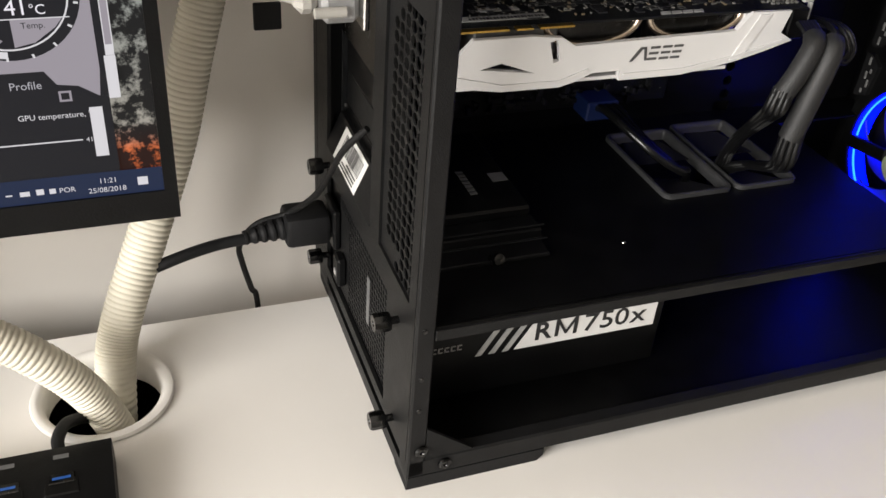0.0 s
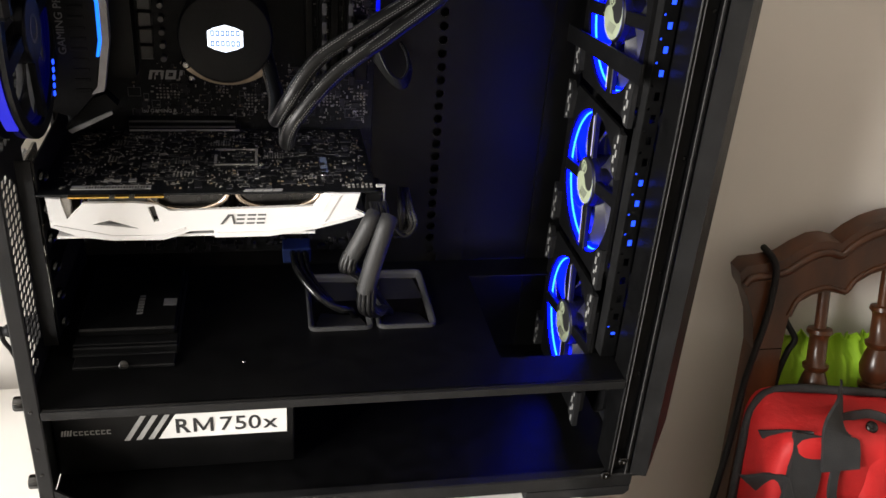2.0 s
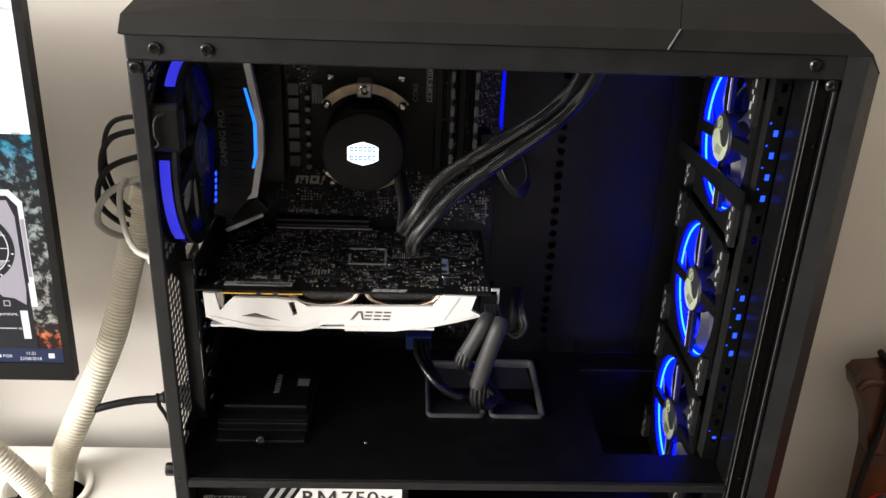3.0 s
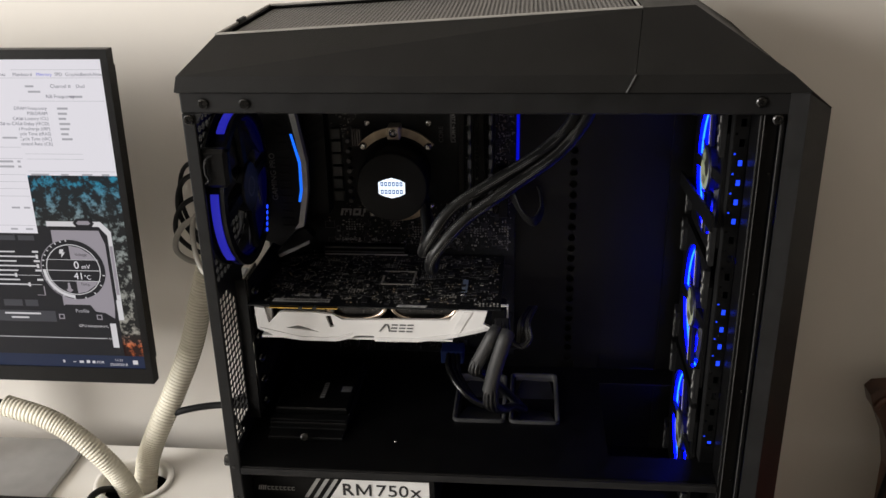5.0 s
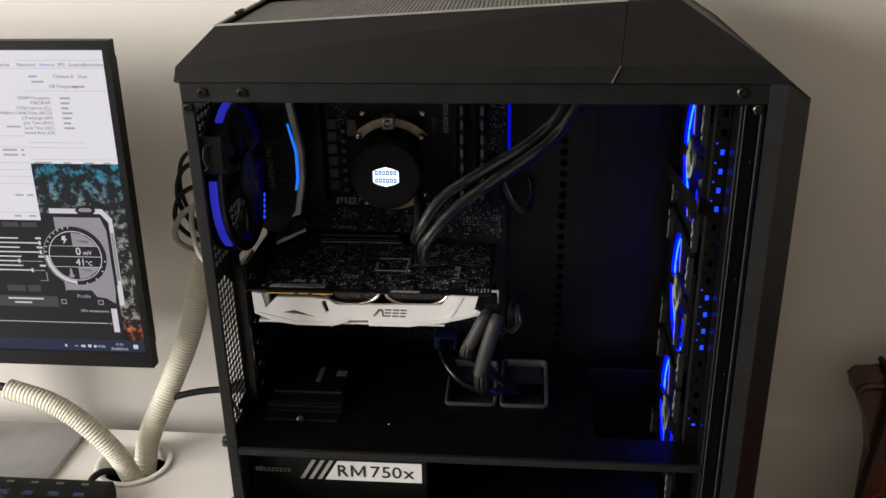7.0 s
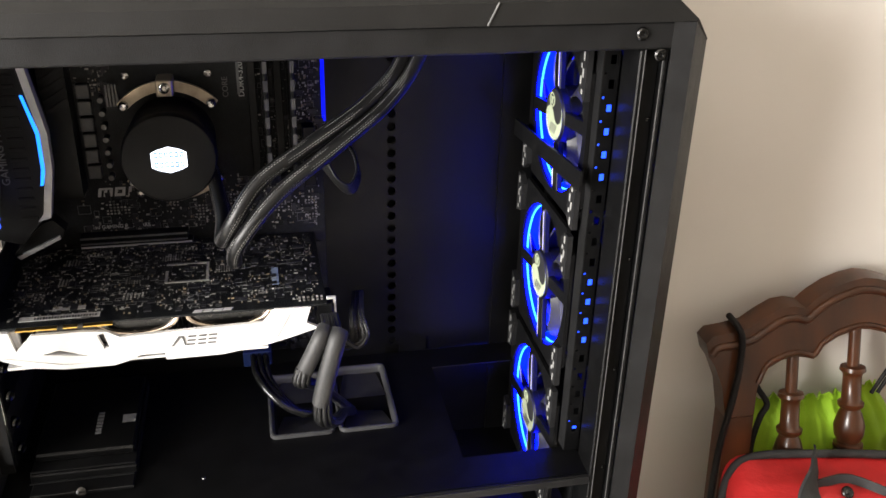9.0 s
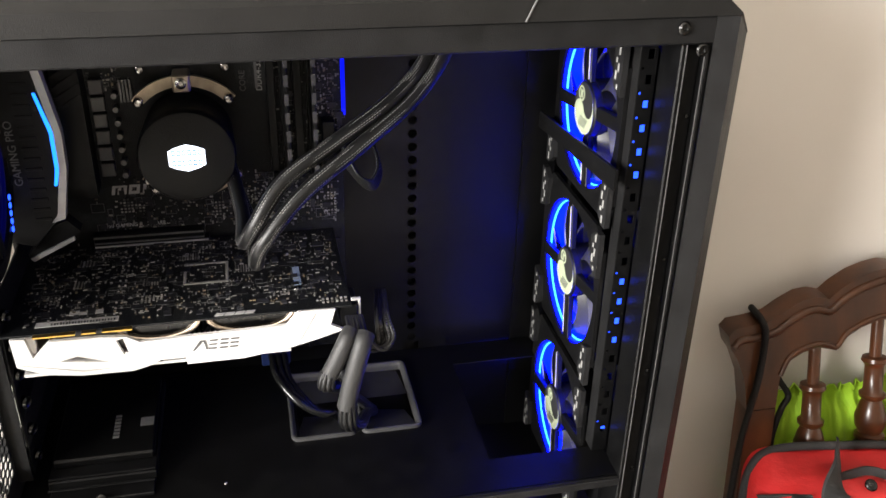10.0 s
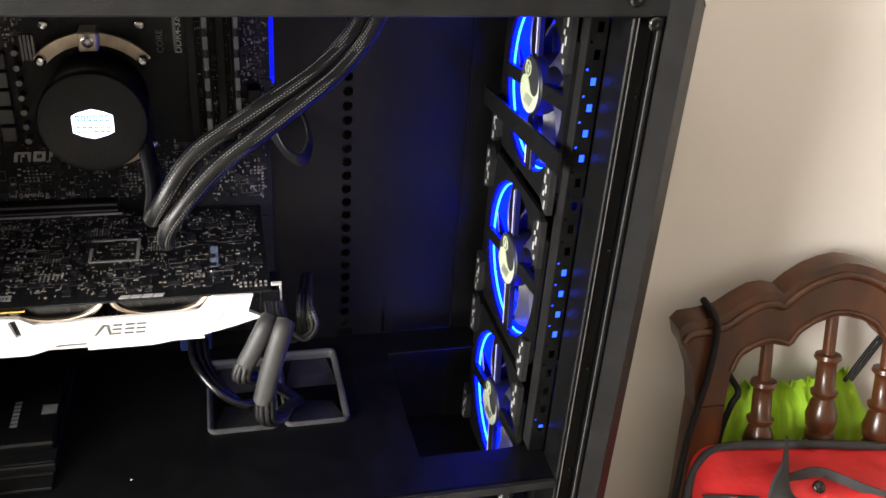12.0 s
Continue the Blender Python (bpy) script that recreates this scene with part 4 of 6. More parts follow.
letters("cover_writing", "GAMING PRO", 0.0076, lambda u, v, w: Vector((0.0305 - v, CY - 0.0004 - w, 0.327 + u)), M_SILK2, cov)
for k in range(16):
    z = 0.30 + k * 0.0075
    part("carbon_rib", boxes([(0.0335, 0.0445, CY - 0.0006, CY + 0.001, z, z + 0.0022)], 0.0002), M_INNER, cov)
bm = B()
plate(bm, [(0.022, 0.270), (0.026, 0.266), (0.056, 0.281), (0.060, 0.287), (0.052, 0.296), (0.044, 0.293)], [], 0, 0.012, lambda u, v, w: Vector((u, CY + 0.006 + w, v)))
part("lower_armour", bm, M_PLAST, cov, "grey armour foot", 20)
bm = B()
plate(bm, [(0.0235, 0.2685), (0.026, 0.266), (0.056, 0.281), (0.0555, 0.2835)], [], 0, 0.002, lambda u, v, w: Vector((u, CY + 0.004 + w, v)))
part("armour_edge", bm, M_SILV, cov, "", 20)
# expansion slots
for z, x1, m in ((0.2575, 0.143, M_INNER), (0.250, 0.146, M_SILV), (0.196, 0.146, M_SILV), (0.163, 0.110, M_INNER)):
    s = part("expansion_slot", boxes([(0.060, x1, MY - 0.010, MY, z - 0.0035, z + 0.0035)], 0.0006), M_INNER, mobo, "long black expansion slot")
    part("slot_rim", boxes([(0.0605, x1 - 0.0005, MY - 0.0108, MY - 0.0098, z + 0.0016, z + 0.003), (0.0605, x1 - 0.0005, MY - 0.0108, MY - 0.0098, z - 0.003, z - 0.0018)]), M_GREY if m is M_INNER else M_SILV, s)
bm = B()
for k in range(36):
    box(bm, 0.064 + k * 0.0021, 0.0652 + k * 0.0021, MY - 0.0112, MY - 0.0107, 0.2492, 0.2508)
part("slot_contacts", bm, M_SMDL, s, "", None, kind="stuff")
letters("board_writing", "B350 GAMING PRO CARBON", 0.0042, side(MY - 0.0003), M_SILK, mobo).location += Vector((0.0665, 0, 0.2635))
# memory sockets with two modules
for k in range(4):
    x = 0.1985 + k * 0.0098
    part("memory_socket", boxes([(x, x + 0.0062, MY - 0.007, MY, 0.305, 0.442)], 0.0005), M_INNER, mobo, "black memory socket")
    part("socket_clip", boxes([(x + 0.001, x + 0.0052, MY - 0.011, MY, 0.2995, 0.3055)], 0.0005), M_PLAST, mobo)
for k in (1, 3):
    x = 0.2005 + k * 0.0098
    dimm = part("memory_module", boxes([(x, x + 0.0022, MY - 0.037, MY - 0.003, 0.3075, 0.440)], 0.0004), M_PLAST, mobo, "black memory module")
    bm = B()
    for j in range(9):
        box(bm, x - 0.0005, x + 0.0027, MY - 0.0376, MY - 0.0368, 0.312 + j * 0.014, 0.3205 + j * 0.014)
    part("module_ribs", bm, M_RIB, dimm, "", None)
part("memory_label", boxes([(0.1905, 0.1925, MY - 0.0008, MY + 0.0001, 0.37, 0.40)]), M_SILK2, mobo)
letters("memory_writing", "DDR4-3200", 0.0062, lambda u, v, w: Vector((0.1955 - v, MY - 0.0004 - w, 0.368 + u)), M_SILK, mobo)
letters("core_writing", "CORE", 0.0062, lambda u, v, w: Vector((0.1835 - v, MY - 0.0004 - w, 0.368 + u)), M_SILK2, mobo)
part("edge_light", boxes([(0.2545, 0.2575, MY + 0.001, MY + 0.0022, 0.345, 0.440)]), M_LEDEDGE, mobo, "blue light along the board's edge", None)
part("power_socket", boxes([(0.238, 0.2475, MY - 0.012, MY, 0.295, 0.345)], 0.0006), M_PLAST, mobo, "wide black power socket")
# brand mark as plain slanted bars
bm = B()
for k, (u0, u1) in enumerate(((0.0, 0.0024), (0.0042, 0.0066), (0.0084, 0.0108))):
    plate(bm, [(0.078 + u0, 0.2955), (0.078 + u1, 0.2955), (0.0795 + u1, 0.3025), (0.0795 + u0, 0.3025)], [], 0, 0.0004, side(MY - 0.0002))
plate(bm, [(0.0796, 0.3015), (0.0888, 0.3015), (0.0891, 0.3030), (0.0799, 0.3030)], [], 0, 0.0004, side(MY - 0.0006))
plate(bm, [(0.0905, 0.2955), (0.0985, 0.2955), (0.0998, 0.3030), (0.0920, 0.3030)], [[(0.0930, 0.2978), (0.0965, 0.2978), (0.0972, 0.3010), (0.0938, 0.3010)]], 0, 0.0004, side(MY - 0.0002))
plate(bm, [(0.1008, 0.2955), (0.1032, 0.2955), (0.1047, 0.3030), (0.1023, 0.3030)], [], 0, 0.0004, side(MY - 0.0002))
bmesh.ops.translate(bm, verts=bm.verts[:], vec=(-0.001, 0, -0.0045))
part("board_mark", bm, M_SILK, mobo, "pale slanted maker's mark", None)

# ---- pump of the liquid cooler ----
PX, PY, PZ = 0.1395, 0.135, 0.3400
pump = thing("cooler_pump", (PX, MY, PZ), "round black cooler pump with a lit white logo", "cooler")
bm = B()
lathe(bm, [(0.0, 0.0310), (0.0006, 0.0328), (0.0025, 0.0338), (0.012, 0.0340), (0.014, 0.0328), (0.030, 0.0328), (0.050, 0.032)], (PX, PY, PZ), (0, 1, 0), 64)
part("housing", bm, M_PLAST, pump)
hexa = [(PX + x, PZ + z) for x, z in ((-0.0125, -0.0055), (-0.0125, 0.0055), (-0.008, 0.0078), (0, 0.0100), (0.008, 0.0078), (0.0125, 0.0055), (0.0125, -0.0055), (0.008, -0.0078), (0, -0.0100), (-0.008, -0.0078))]
bm = B()
plate(bm, hexa, [], 0, 0.0004, side(PY - 0.0002))
lg = part("lit_logo", bm, M_HEXLOGO, pump, "lit white hexagon logo", None)
bm = B()
for r, z in enumerate((0.0020, -0.0056)):
    for k in range(6):
        x = -0.0103 + k * 0.0036
        plate(bm, [(PX + x, PZ + z), (PX + x + 0.0026, PZ + z), (PX + x + 0.0026, PZ + z + 0.0042), (PX + x, PZ + z + 0.0042)], [[(PX + x + 0.0008, PZ + z + 0.001), (PX + x + 0.0018, PZ + z + 0.001), (PX + x + 0.0018, PZ + z + 0.0032), (PX + x + 0.0008, PZ + z + 0.0032)]], 0, 0.0003, side(PY - 0.0007))
part("logo_bars", bm, glow("dim_logo_bars", (0.10, 0.25, 0.6), 0.6), lg, "dim bars in the logo", None, kind="stuff")
bm = B()
ring_o, ring_i = arc(PX, PZ, 0.0475, 40, 140, 20), arc(PX, PZ, 0.0395, 140, 40, 20)
plate(bm, ring_o + ring_i, [], 0, 0.003, side(0.176))
br = part("bracket", bm, M_BRONZE, pump, "bronze mounting bracket")
bm = B()
plate(bm, arc(PX, PZ, 0.0475, 220, 320, 20) + arc(PX, PZ, 0.0395, 320, 220, 20), [], 0, 0.003, side(0.176))
part("bracket", bm, M_BRONZE, pump, "bronze mounting bracket")
for sx in (-1, 1):
    for sz in (-1, 1):
        bm = B()
        lathe(bm, [(0, 0.0036), (0.004, 0.0036), (0.0052, 0.0024), (0.0048, 0.001)], (PX + sx * 0.0315, 0.173, PZ + sz * 0.030), (0, -1, 0), 16)
        part("bracket_screw", bm, M_CHROME, pump)
        bm = B()
        lathe(bm, [(0, 0.003), (0.003, 0.003), (0.0036, 0.002)], (PX + sx * 0.030, MY, PZ + sz * 0.048), (0, -1, 0), 14)
        part("board_screw", bm, M_CHROME, mobo)
bm = B()
box(bm, PX - 0.006, PX + 0.006, 0.158, 0.176, PZ + 0.0395, PZ + 0.052, 0.001)
cl = part("clip", bm, M_BRONZE, pump, "brown clip above the pump")
bm = B()
lathe(bm, [(0, 0.0042), (0.0015, 0.0040), (0.0022, 0.0025), (0.0010, 0.0015)], (PX, 0.158, PZ + 0.0465), (0, -1, 0), 16)
part("clip_screw", bm, M_CHROME, cl)
# braided hoses to the roof
UV = (22.0, 0.0022)
HOSES = [[(0.3145, 0.123, 0.452), (0.3045, 0.110, 0.413), (0.2780, 0.0975, 0.388), (0.2370, 0.0825, 0.365), (0.2025, 0.0705, 0.3455), (0.182, 0.0635, 0.3185), (0.174, 0.080, 0.299), (0.174, 0.115, 0.303), (0.168, 0.150, 0.325)],
         [(0.3285, 0.117, 0.452), (0.3165, 0.1085, 0.416), (0.2930, 0.098, 0.3875), (0.2540, 0.082, 0.3620), (0.2140, 0.0675, 0.3365), (0.1855, 0.061, 0.3045), (0.181, 0.082, 0.281), (0.180, 0.120, 0.288), (0.170, 0.150, 0.310)]]
for h in HOSES:
    bm = B()
    sweep(bm, smooth_path(h, 120), 0.0053, 20, True, UV)
    tagged(part("cooler_hose", bm, M_BRAID, None, "", 60), "black braided cooler hose bending to the roof", "hose", "cooler hoses")

# ---- graphics card ----
GZ = 0.2510
gpu = thing("graphics_card", (0.13, 0.12, 0.235), "white-shrouded graphics card with twin heat pipes", "graphics card")
part("circuit_board", boxes([(0.012, 0.244, 0.064, 0.186, GZ - 0.0016, GZ)], 0.0003), M_PCB, gpu)


def gscatter(n, sizes, hmax, zone=(0.022, 0.240, 0.072, 0.182)):
    bm = B()
    for _ in range(n):
        x, y = rng.uniform(*zone[:2]), rng.uniform(*zone[2:])
        a, b = rng.choice(sizes)
        if rng.random() < 0.5:
            a, b = b, a
        box(bm, x - a / 2, x + a / 2, y - b / 2, y + b / 2, GZ - 0.0002, GZ + rng.uniform(0.3, 1) * hmax)
    return bm


part("component_field", gscatter(900, [(0.0012, 0.0006), (0.0018, 0.001), (0.0008, 0.0008), (0.003, 0.0006)], 0.0008), M_SMDL, gpu, "tiny pale surface parts", None, kind="stuff")
part("chip_field", gscatter(200, [(0.003, 0.003), (0.005, 0.004), (0.008, 0.005)], 0.0012), M_SMDD, gpu, "small black chips", None, kind="stuff")
part("capacitor_field", gscatter(160, [(0.0015, 0.0008), (0.0022, 0.0012)], 0.001), M_SMDT, gpu, "tiny tan capacitors", None, kind="stuff")
bm = B()
for cx, cy, n, px in ((0.052, 0.120, 5, 0.0024), (0.052, 0.152, 5, 0.0024), (0.10, 0.116, 9, 0.0019), (0.124, 0.150, 8, 0.0019), (0.165, 0.125, 8, 0.0019)):
    for k in range(n):
        box(bm, cx + k * px, cx + k * px + px * 0.45, cy, cy + 0.010, GZ - 0.0002, GZ + 0.0005)
for k in range(13):
    for j in range(2):
        box(bm, 0.083 + j * 0.004, 0.0843 + j * 0.004, 0.080 + k * 0.0075, 0.0813 + k * 0.0075, GZ, GZ + 0.001)
for k in range(6):
    for j in range(2):
        box(bm, 0.224 + k * 0.0032, 0.2256 + k * 0.0032, 0.070 + j * 0.004, 0.0716 + j * 0.004, GZ, GZ + 0.001)
part("solder_row", bm, M_SMDL, gpu, "rows of solder pins", None, kind="stuff")
part("chip_retainer", boxes([(0.128, 0.130, 0.112, 0.142, GZ, GZ + 0.001), (0.158, 0.160, 0.112, 0.142, GZ, GZ + 0.001), (0.130, 0.158, 0.112, 0.1135, GZ, GZ + 0.001), (0.130, 0.158, 0.1405, 0.142, GZ, GZ + 0.001)]), M_SMDL, gpu)
bm = B()
for _ in range(90):
    x, y = rng.uniform(0.026, 0.234), rng.uniform(0.072, 0.180)
    a, b = rng.uniform(0.003, 0.011), rng.uniform(0.003, 0.009)
    plate(bm, [(x - a / 2, y - b / 2), (x + a / 2, y - b / 2), (x + a / 2, y + b / 2), (x - a / 2, y + b / 2)], [[(x - a / 2 + 0.0003, y - b / 2 + 0.0003), (x + a / 2 - 0.0003, y - b / 2 + 0.0003), (x + a / 2 - 0.0003, y + b / 2 - 0.0003), (x - a / 2 + 0.0003, y + b / 2 - 0.0003)]], 0.00005, 0.00025, upward(GZ))
part("silkscreen", bm, M_SILK2, gpu, "fine printed outlines round the parts", None, kind="stuff")
bm = B()
for cx, cy, n, m in ((0.036, 0.098, 4, 6), (0.100, 0.092, 6, 5), (0.138, 0.158, 5, 6), (0.178, 0.150, 4, 7), (0.188, 0.086, 6, 3), (0.066, 0.166, 8, 2)):
    for i in range(n):
        for j in range(m):
            if rng.random() < 0.85:
                box(bm, cx + i * 0.0026, cx + i * 0.0026 + 0.0014, cy + j * 0.0022, cy + j * 0.0022 + 0.0009, GZ - 0.0001, GZ + 0.0006)
part("parts_field", bm, M_SMDL, gpu, "close rows of tiny parts", None, kind="stuff")
part("long_label", boxes([(0.034, 0.087, 0.0715, 0.0775, GZ + 0.0001, GZ + 0.0005)]), M_SILK, gpu, "pale serial label")
bm = B()
for k in range(22):
    box(bm, 0.044 + k * 0.0019, 0.0448 + k * 0.0019 + 0.0004 * (k % 2), 0.0725, 0.0748, GZ + 0.0006, GZ + 0.0008)
part("label_print", bm, M_INK, gpu, "", None, kind="stuff")
part("short_label", boxes([(0.054, 0.076, 0.0835, 0.0885, GZ + 0.0001, GZ + 0.0005)]), M_SILK, gpu, "short pale label")
part("blue_label", boxes([(0.2065, 0.2115, 0.098, 0.125, GZ + 0.0001, GZ + 0.0006)]), mat("blue_grey_label", (0.17, 0.22, 0.30), 0.5), gpu, "narrow blue-grey label")
for k, x in enumerate((0.160, 0.172, 0.181)):
    bm = B()
    lathe(bm, [(0, 0.003), (0.001, 0.0028), (0.0014, 0.0012)], (0.118 + 0.045 * k, 0.094 + 0.02 * (k % 2), GZ), (0, 0, 1), 14)
    part("spring_screw", bm, M_CHROME, gpu)
bm = B()
for k in range(4):
    plate(bm, [(0.150 + k * 0.0068, 0.0655), (0.1560 + k * 0.0068, 0.0655), (0.1575 + k * 0.0068, 0.0690), (0.1515 + k * 0.0068, 0.0690)], [], 0.0001, 0.0005, upward(GZ))
part("board_mark", bm, M_SILK, gpu, "pale maker's mark", None)
# gold link contacts along the near edge
for a, b in ((0.034, 0.0605), (0.0645, 0.0735), (0.0775, 0.0965)):
    part("gold_contact", boxes([(a, b, 0.0600, 0.0645, GZ - 0.0012, GZ - 0.0002)]), M_GOLD, gpu, "gold link contact")
# white shroud: the near wall is a cut-out plate, with a bottom tray round two fans
bm = B()
outline = [(0.0194, 0.2495), (0.0203, 0.2275), (0.038, 0.2195), (0.0605, 0.2162), (0.0935, 0.2160), (0.103, 0.2185), (0.112, 0.2225), (0.1285, 0.2228), (0.129, 0.2170), (0.1675, 0.2172), (0.2005, 0.2222), (0.220, 0.2272), (0.2375, 0.2325), (0.2285, 0.2375),
           (0.2320, 0.2500), (0.2065, 0.2505), (0.1985, 0.2405), (0.100, 0.2385), (0.092, 0.2435), (0.0755, 0.2452), (0.043, 0.2452), (0.0315, 0.2335), (0.0285, 0.2485)]
tri = [(0.0475, 0.2292), (0.0785, 0.2252), (0.0590, 0.2320)]
sq = [(0.0850, 0.2415), (0.0885, 0.2300), (0.0920, 0.2310), (0.0895, 0.2428)]
plate(bm, outline, [tri, sq], -0.002, 0.0012, lambda u, v, w: Vector((u, 0.0632 - w, v)))
shroud = part("shroud", bm, M_GPUW, gpu, "white faceted plastic shroud", 20)
bm = B()
plate(bm, [(0.0225, 0.066), (0.200, 0.066), (0.200, 0.182), (0.0225, 0.182)], [arc(0.068, 0.124, 0.039, n=32), arc(0.153, 0.124, 0.039, n=32)], 0, 0.002, upward(0.2165))
part("shroud_base", bm, M_GPUW, gpu)
bm = B()
plate(bm, [(0.0235, 0.2475), (0.0235, 0.2275), (0.041, 0.2205), (0.107, 0.2172), (0.200, 0.2200), (0.229, 0.2285), (0.229, 0.2475)], [], 0, 0.002, lambda u, v, w: Vector((u, 0.180 + w, v)))
part("shroud_back", bm, M_GPUW, gpu)
# raised facet strips and bars of the maker's mark on the near wall
bm = B()
plate(bm, [(0.1975, 0.2235), (0.2110, 0.2490), (0.2185, 0.2490), (0.2050, 0.2245)], [], 0, 0.0006, side(0.0619))
part("facet", bm, mat("shaded_white_plastic", (0.62, 0.61, 0.60), 0.4), shroud)
bm = B()
plate(bm, [(0.0225, 0.2280), (0.0605, 0.2190), (0.0935, 0.2188), (0.109, 0.2245), (0.109, 0.2257), (0.0930, 0.2201), (0.0605, 0.2203), (0.0225, 0.2293)], [], 0, 0.0008, side(0.0619))
plate(bm, [(0.131, 0.2198), (0.1675, 0.2200), (0.2005, 0.2250), (0.232, 0.2328), (0.230, 0.2338), (0.2000, 0.2262), (0.1675, 0.2213), (0.131, 0.2211)], [], 0, 0.0008, side(0.0619))
part("facet_ridge", bm, M_GPUW, shroud)
bm = B()
z0, z1 = 0.2268, 0.2345
plate(bm, [(0.1355, z0), (0.1372, z0), (0.1425, z1 - 0.0012), (0.1435, z1 - 0.0012), (0.1447, z0), (0.1460, z0), (0.1448, z1), (0.1412, z1)], [], 0, 0.0005, side(0.0619))
for u in (0.1462, 0.1536, 0.1606):
    for v in (0.0, 0.0032, 0.0064):
        plate(bm, [(u + 0.0002 * v / 0.001, z0 + v), (u + 0.0056 + 0.0002 * v / 0.001, z0 + v), (u + 0.0058 + 0.0002 * v / 0.001, z0 + v + 0.0012), (u + 0.0002 + 0.0002 * v / 0.001, z0 + v + 0.0012)], [], 0, 0.0005, side(0.0619))
bmesh.ops.translate(bm, verts=bm.verts[:], vec=(-0.0022, 0, 0.0008))
part("shroud_mark", bm, M_GREY, shroud, "dark maker's mark as bars", None)
for b in ((0.0235, 0.034, 0.066, 0.072, 0.2335, 0.2475), (0.204, 0.229, 0.066, 0.072, 0.236, 0.2485)):
    part("inner_step", boxes([b], 0.0006), M_GPUW, gpu)
# heatsink fins and curved heat pipes behind the gap
bm = B()
for k in range(30):
    x = 0.094 + k * 0.0036
    box(bm, x, x + 0.0006, 0.078, 0.176, 0.2245, 0.2478)
part("fin_stack", bm, M_ALU, gpu, "aluminium fin stack", None, kind="stuff")
part("block", boxes([(0.045, 0.092, 0.068, 0.09, 0.2315, 0.2480)], 0.001), M_GREY, gpu, "grey port block")
for c, r in ((0.1115, 0.0275), (0.1745, 0.0290)):
    bm = B()
    pts = [Vector((c + r * math.cos(radians(a)), 0.0690, 0.2492 + 0.0135 * math.sin(radians(a)))) for a in range(180, 361, 9)]
    sweep(bm, pts, 0.0021, 12)
    part("heat_pipe", bm, M_COPPER, gpu, "bright curved heat pipe", 60)
    bm = B()
    plate(bm, [(c + r * 0.92 * math.cos(radians(a)), 0.2488 + 0.0115 * math.sin(radians(a))) for a in range(180, 361, 9)], [], 0, 0.002, side(0.0715))
    part("dark_arch", bm, M_DCHROME, gpu, "dark glossy arch inside the heat pipe", 20)
for c in (0.068, 0.153):
    bm = B()
    lathe(bm, [(0, 0.016), (0.010, 0.016)], (c, 0.124, 0.2195), (0, 0, 1), 24)
    fh = part("fan_hub", bm, M_PLAST, gpu)
    for k in range(9):
        bm = B()
        box(bm, 0.015, 0.037, -0.007, 0.007, -0.0006, 0.0006, m=Matrix.Translation((c, 0.124, 0.2235)) @ Matrix.Rotation(2 * math.pi * k / 9, 4, "Z") @ Matrix.Rotation(radians(28), 4, "X"))
        part("fan_blade", bm, M_PLAST, fh)
part("slot_bracket", boxes([(0.0085, 0.0100, 0.066, 0.186, 0.205, 0.2535)]), M_DCHROME, gpu, "steel slot bracket")
# power plug at the end, with its two sleeved leads
part("power_connector", boxes([(0.236, 0.2485, 0.066, 0.092, 0.231, 0.2492)], 0.001), M_PLAST, gpu, "black power connector")
part("connector_clip", boxes([(0.2490, 0.2508, 0.068, 0.071, 0.232, 0.2515), (0.2440, 0.2508, 0.068, 0.071, 0.2517, 0.2535)], 0.0004), M_SILK, gpu)
LEADS = (([(0.2415, 0.050, 0.2390), (0.2372, 0.0440, 0.2351), (0.2300, 0.0420, 0.2210), (0.2235, 0.0425, 0.2075)], [(-0.0014, 0.0, -0.0072), (0.006, 0.012, -0.018), (0.022, 0.050, -0.056)], 0.0062),
         ([(0.2510, 0.047, 0.2375), (0.2473, 0.0405, 0.2315), (0.2400, 0.0380, 0.2060), (0.2350, 0.0380, 0.1830)], [(0.0015, 0.001, -0.0150), (0.010, 0.014, -0.028), (0.020, 0.050, -0.048)], 0.0068))
for path, tail, r in LEADS:
    lead = thing("power_lead", path[-1], "grey sleeved power lead of the graphics card", "cable", "graphics card leads")
    part("sleeve", cable(path, r, 30, 16), M_SLEEVE, lead, "grey heat-shrink sleeve", 60)
    e = Vector(path[-1])
    for k in range(9):
        a = 2 * math.pi * k / 9
        o = Vector((0.72 * r * math.cos(a), 0.72 * r * math.sin(a), 0.0))
        q = [e + o + Vector((0.0012, 0, 0.005))] + [e + o * g + Vector(d) for g, d in zip((1.08, 0.9, 0.6), tail)] + [Vector((0.266 + 0.5 * o.x, 0.126 + o.y, 0.108))]
        part("wire", cable(q, 0.0019, 22, 8, (4.0, 0.0012)), M_WIRE, lead, "braided wire" if k == 0 else "", 60)
# knot of black wires round the plug
tangle = thing("wire_tangle", (0.262, 0.085, 0.22), "tangle of black braided wires beside the graphics card", "cable")
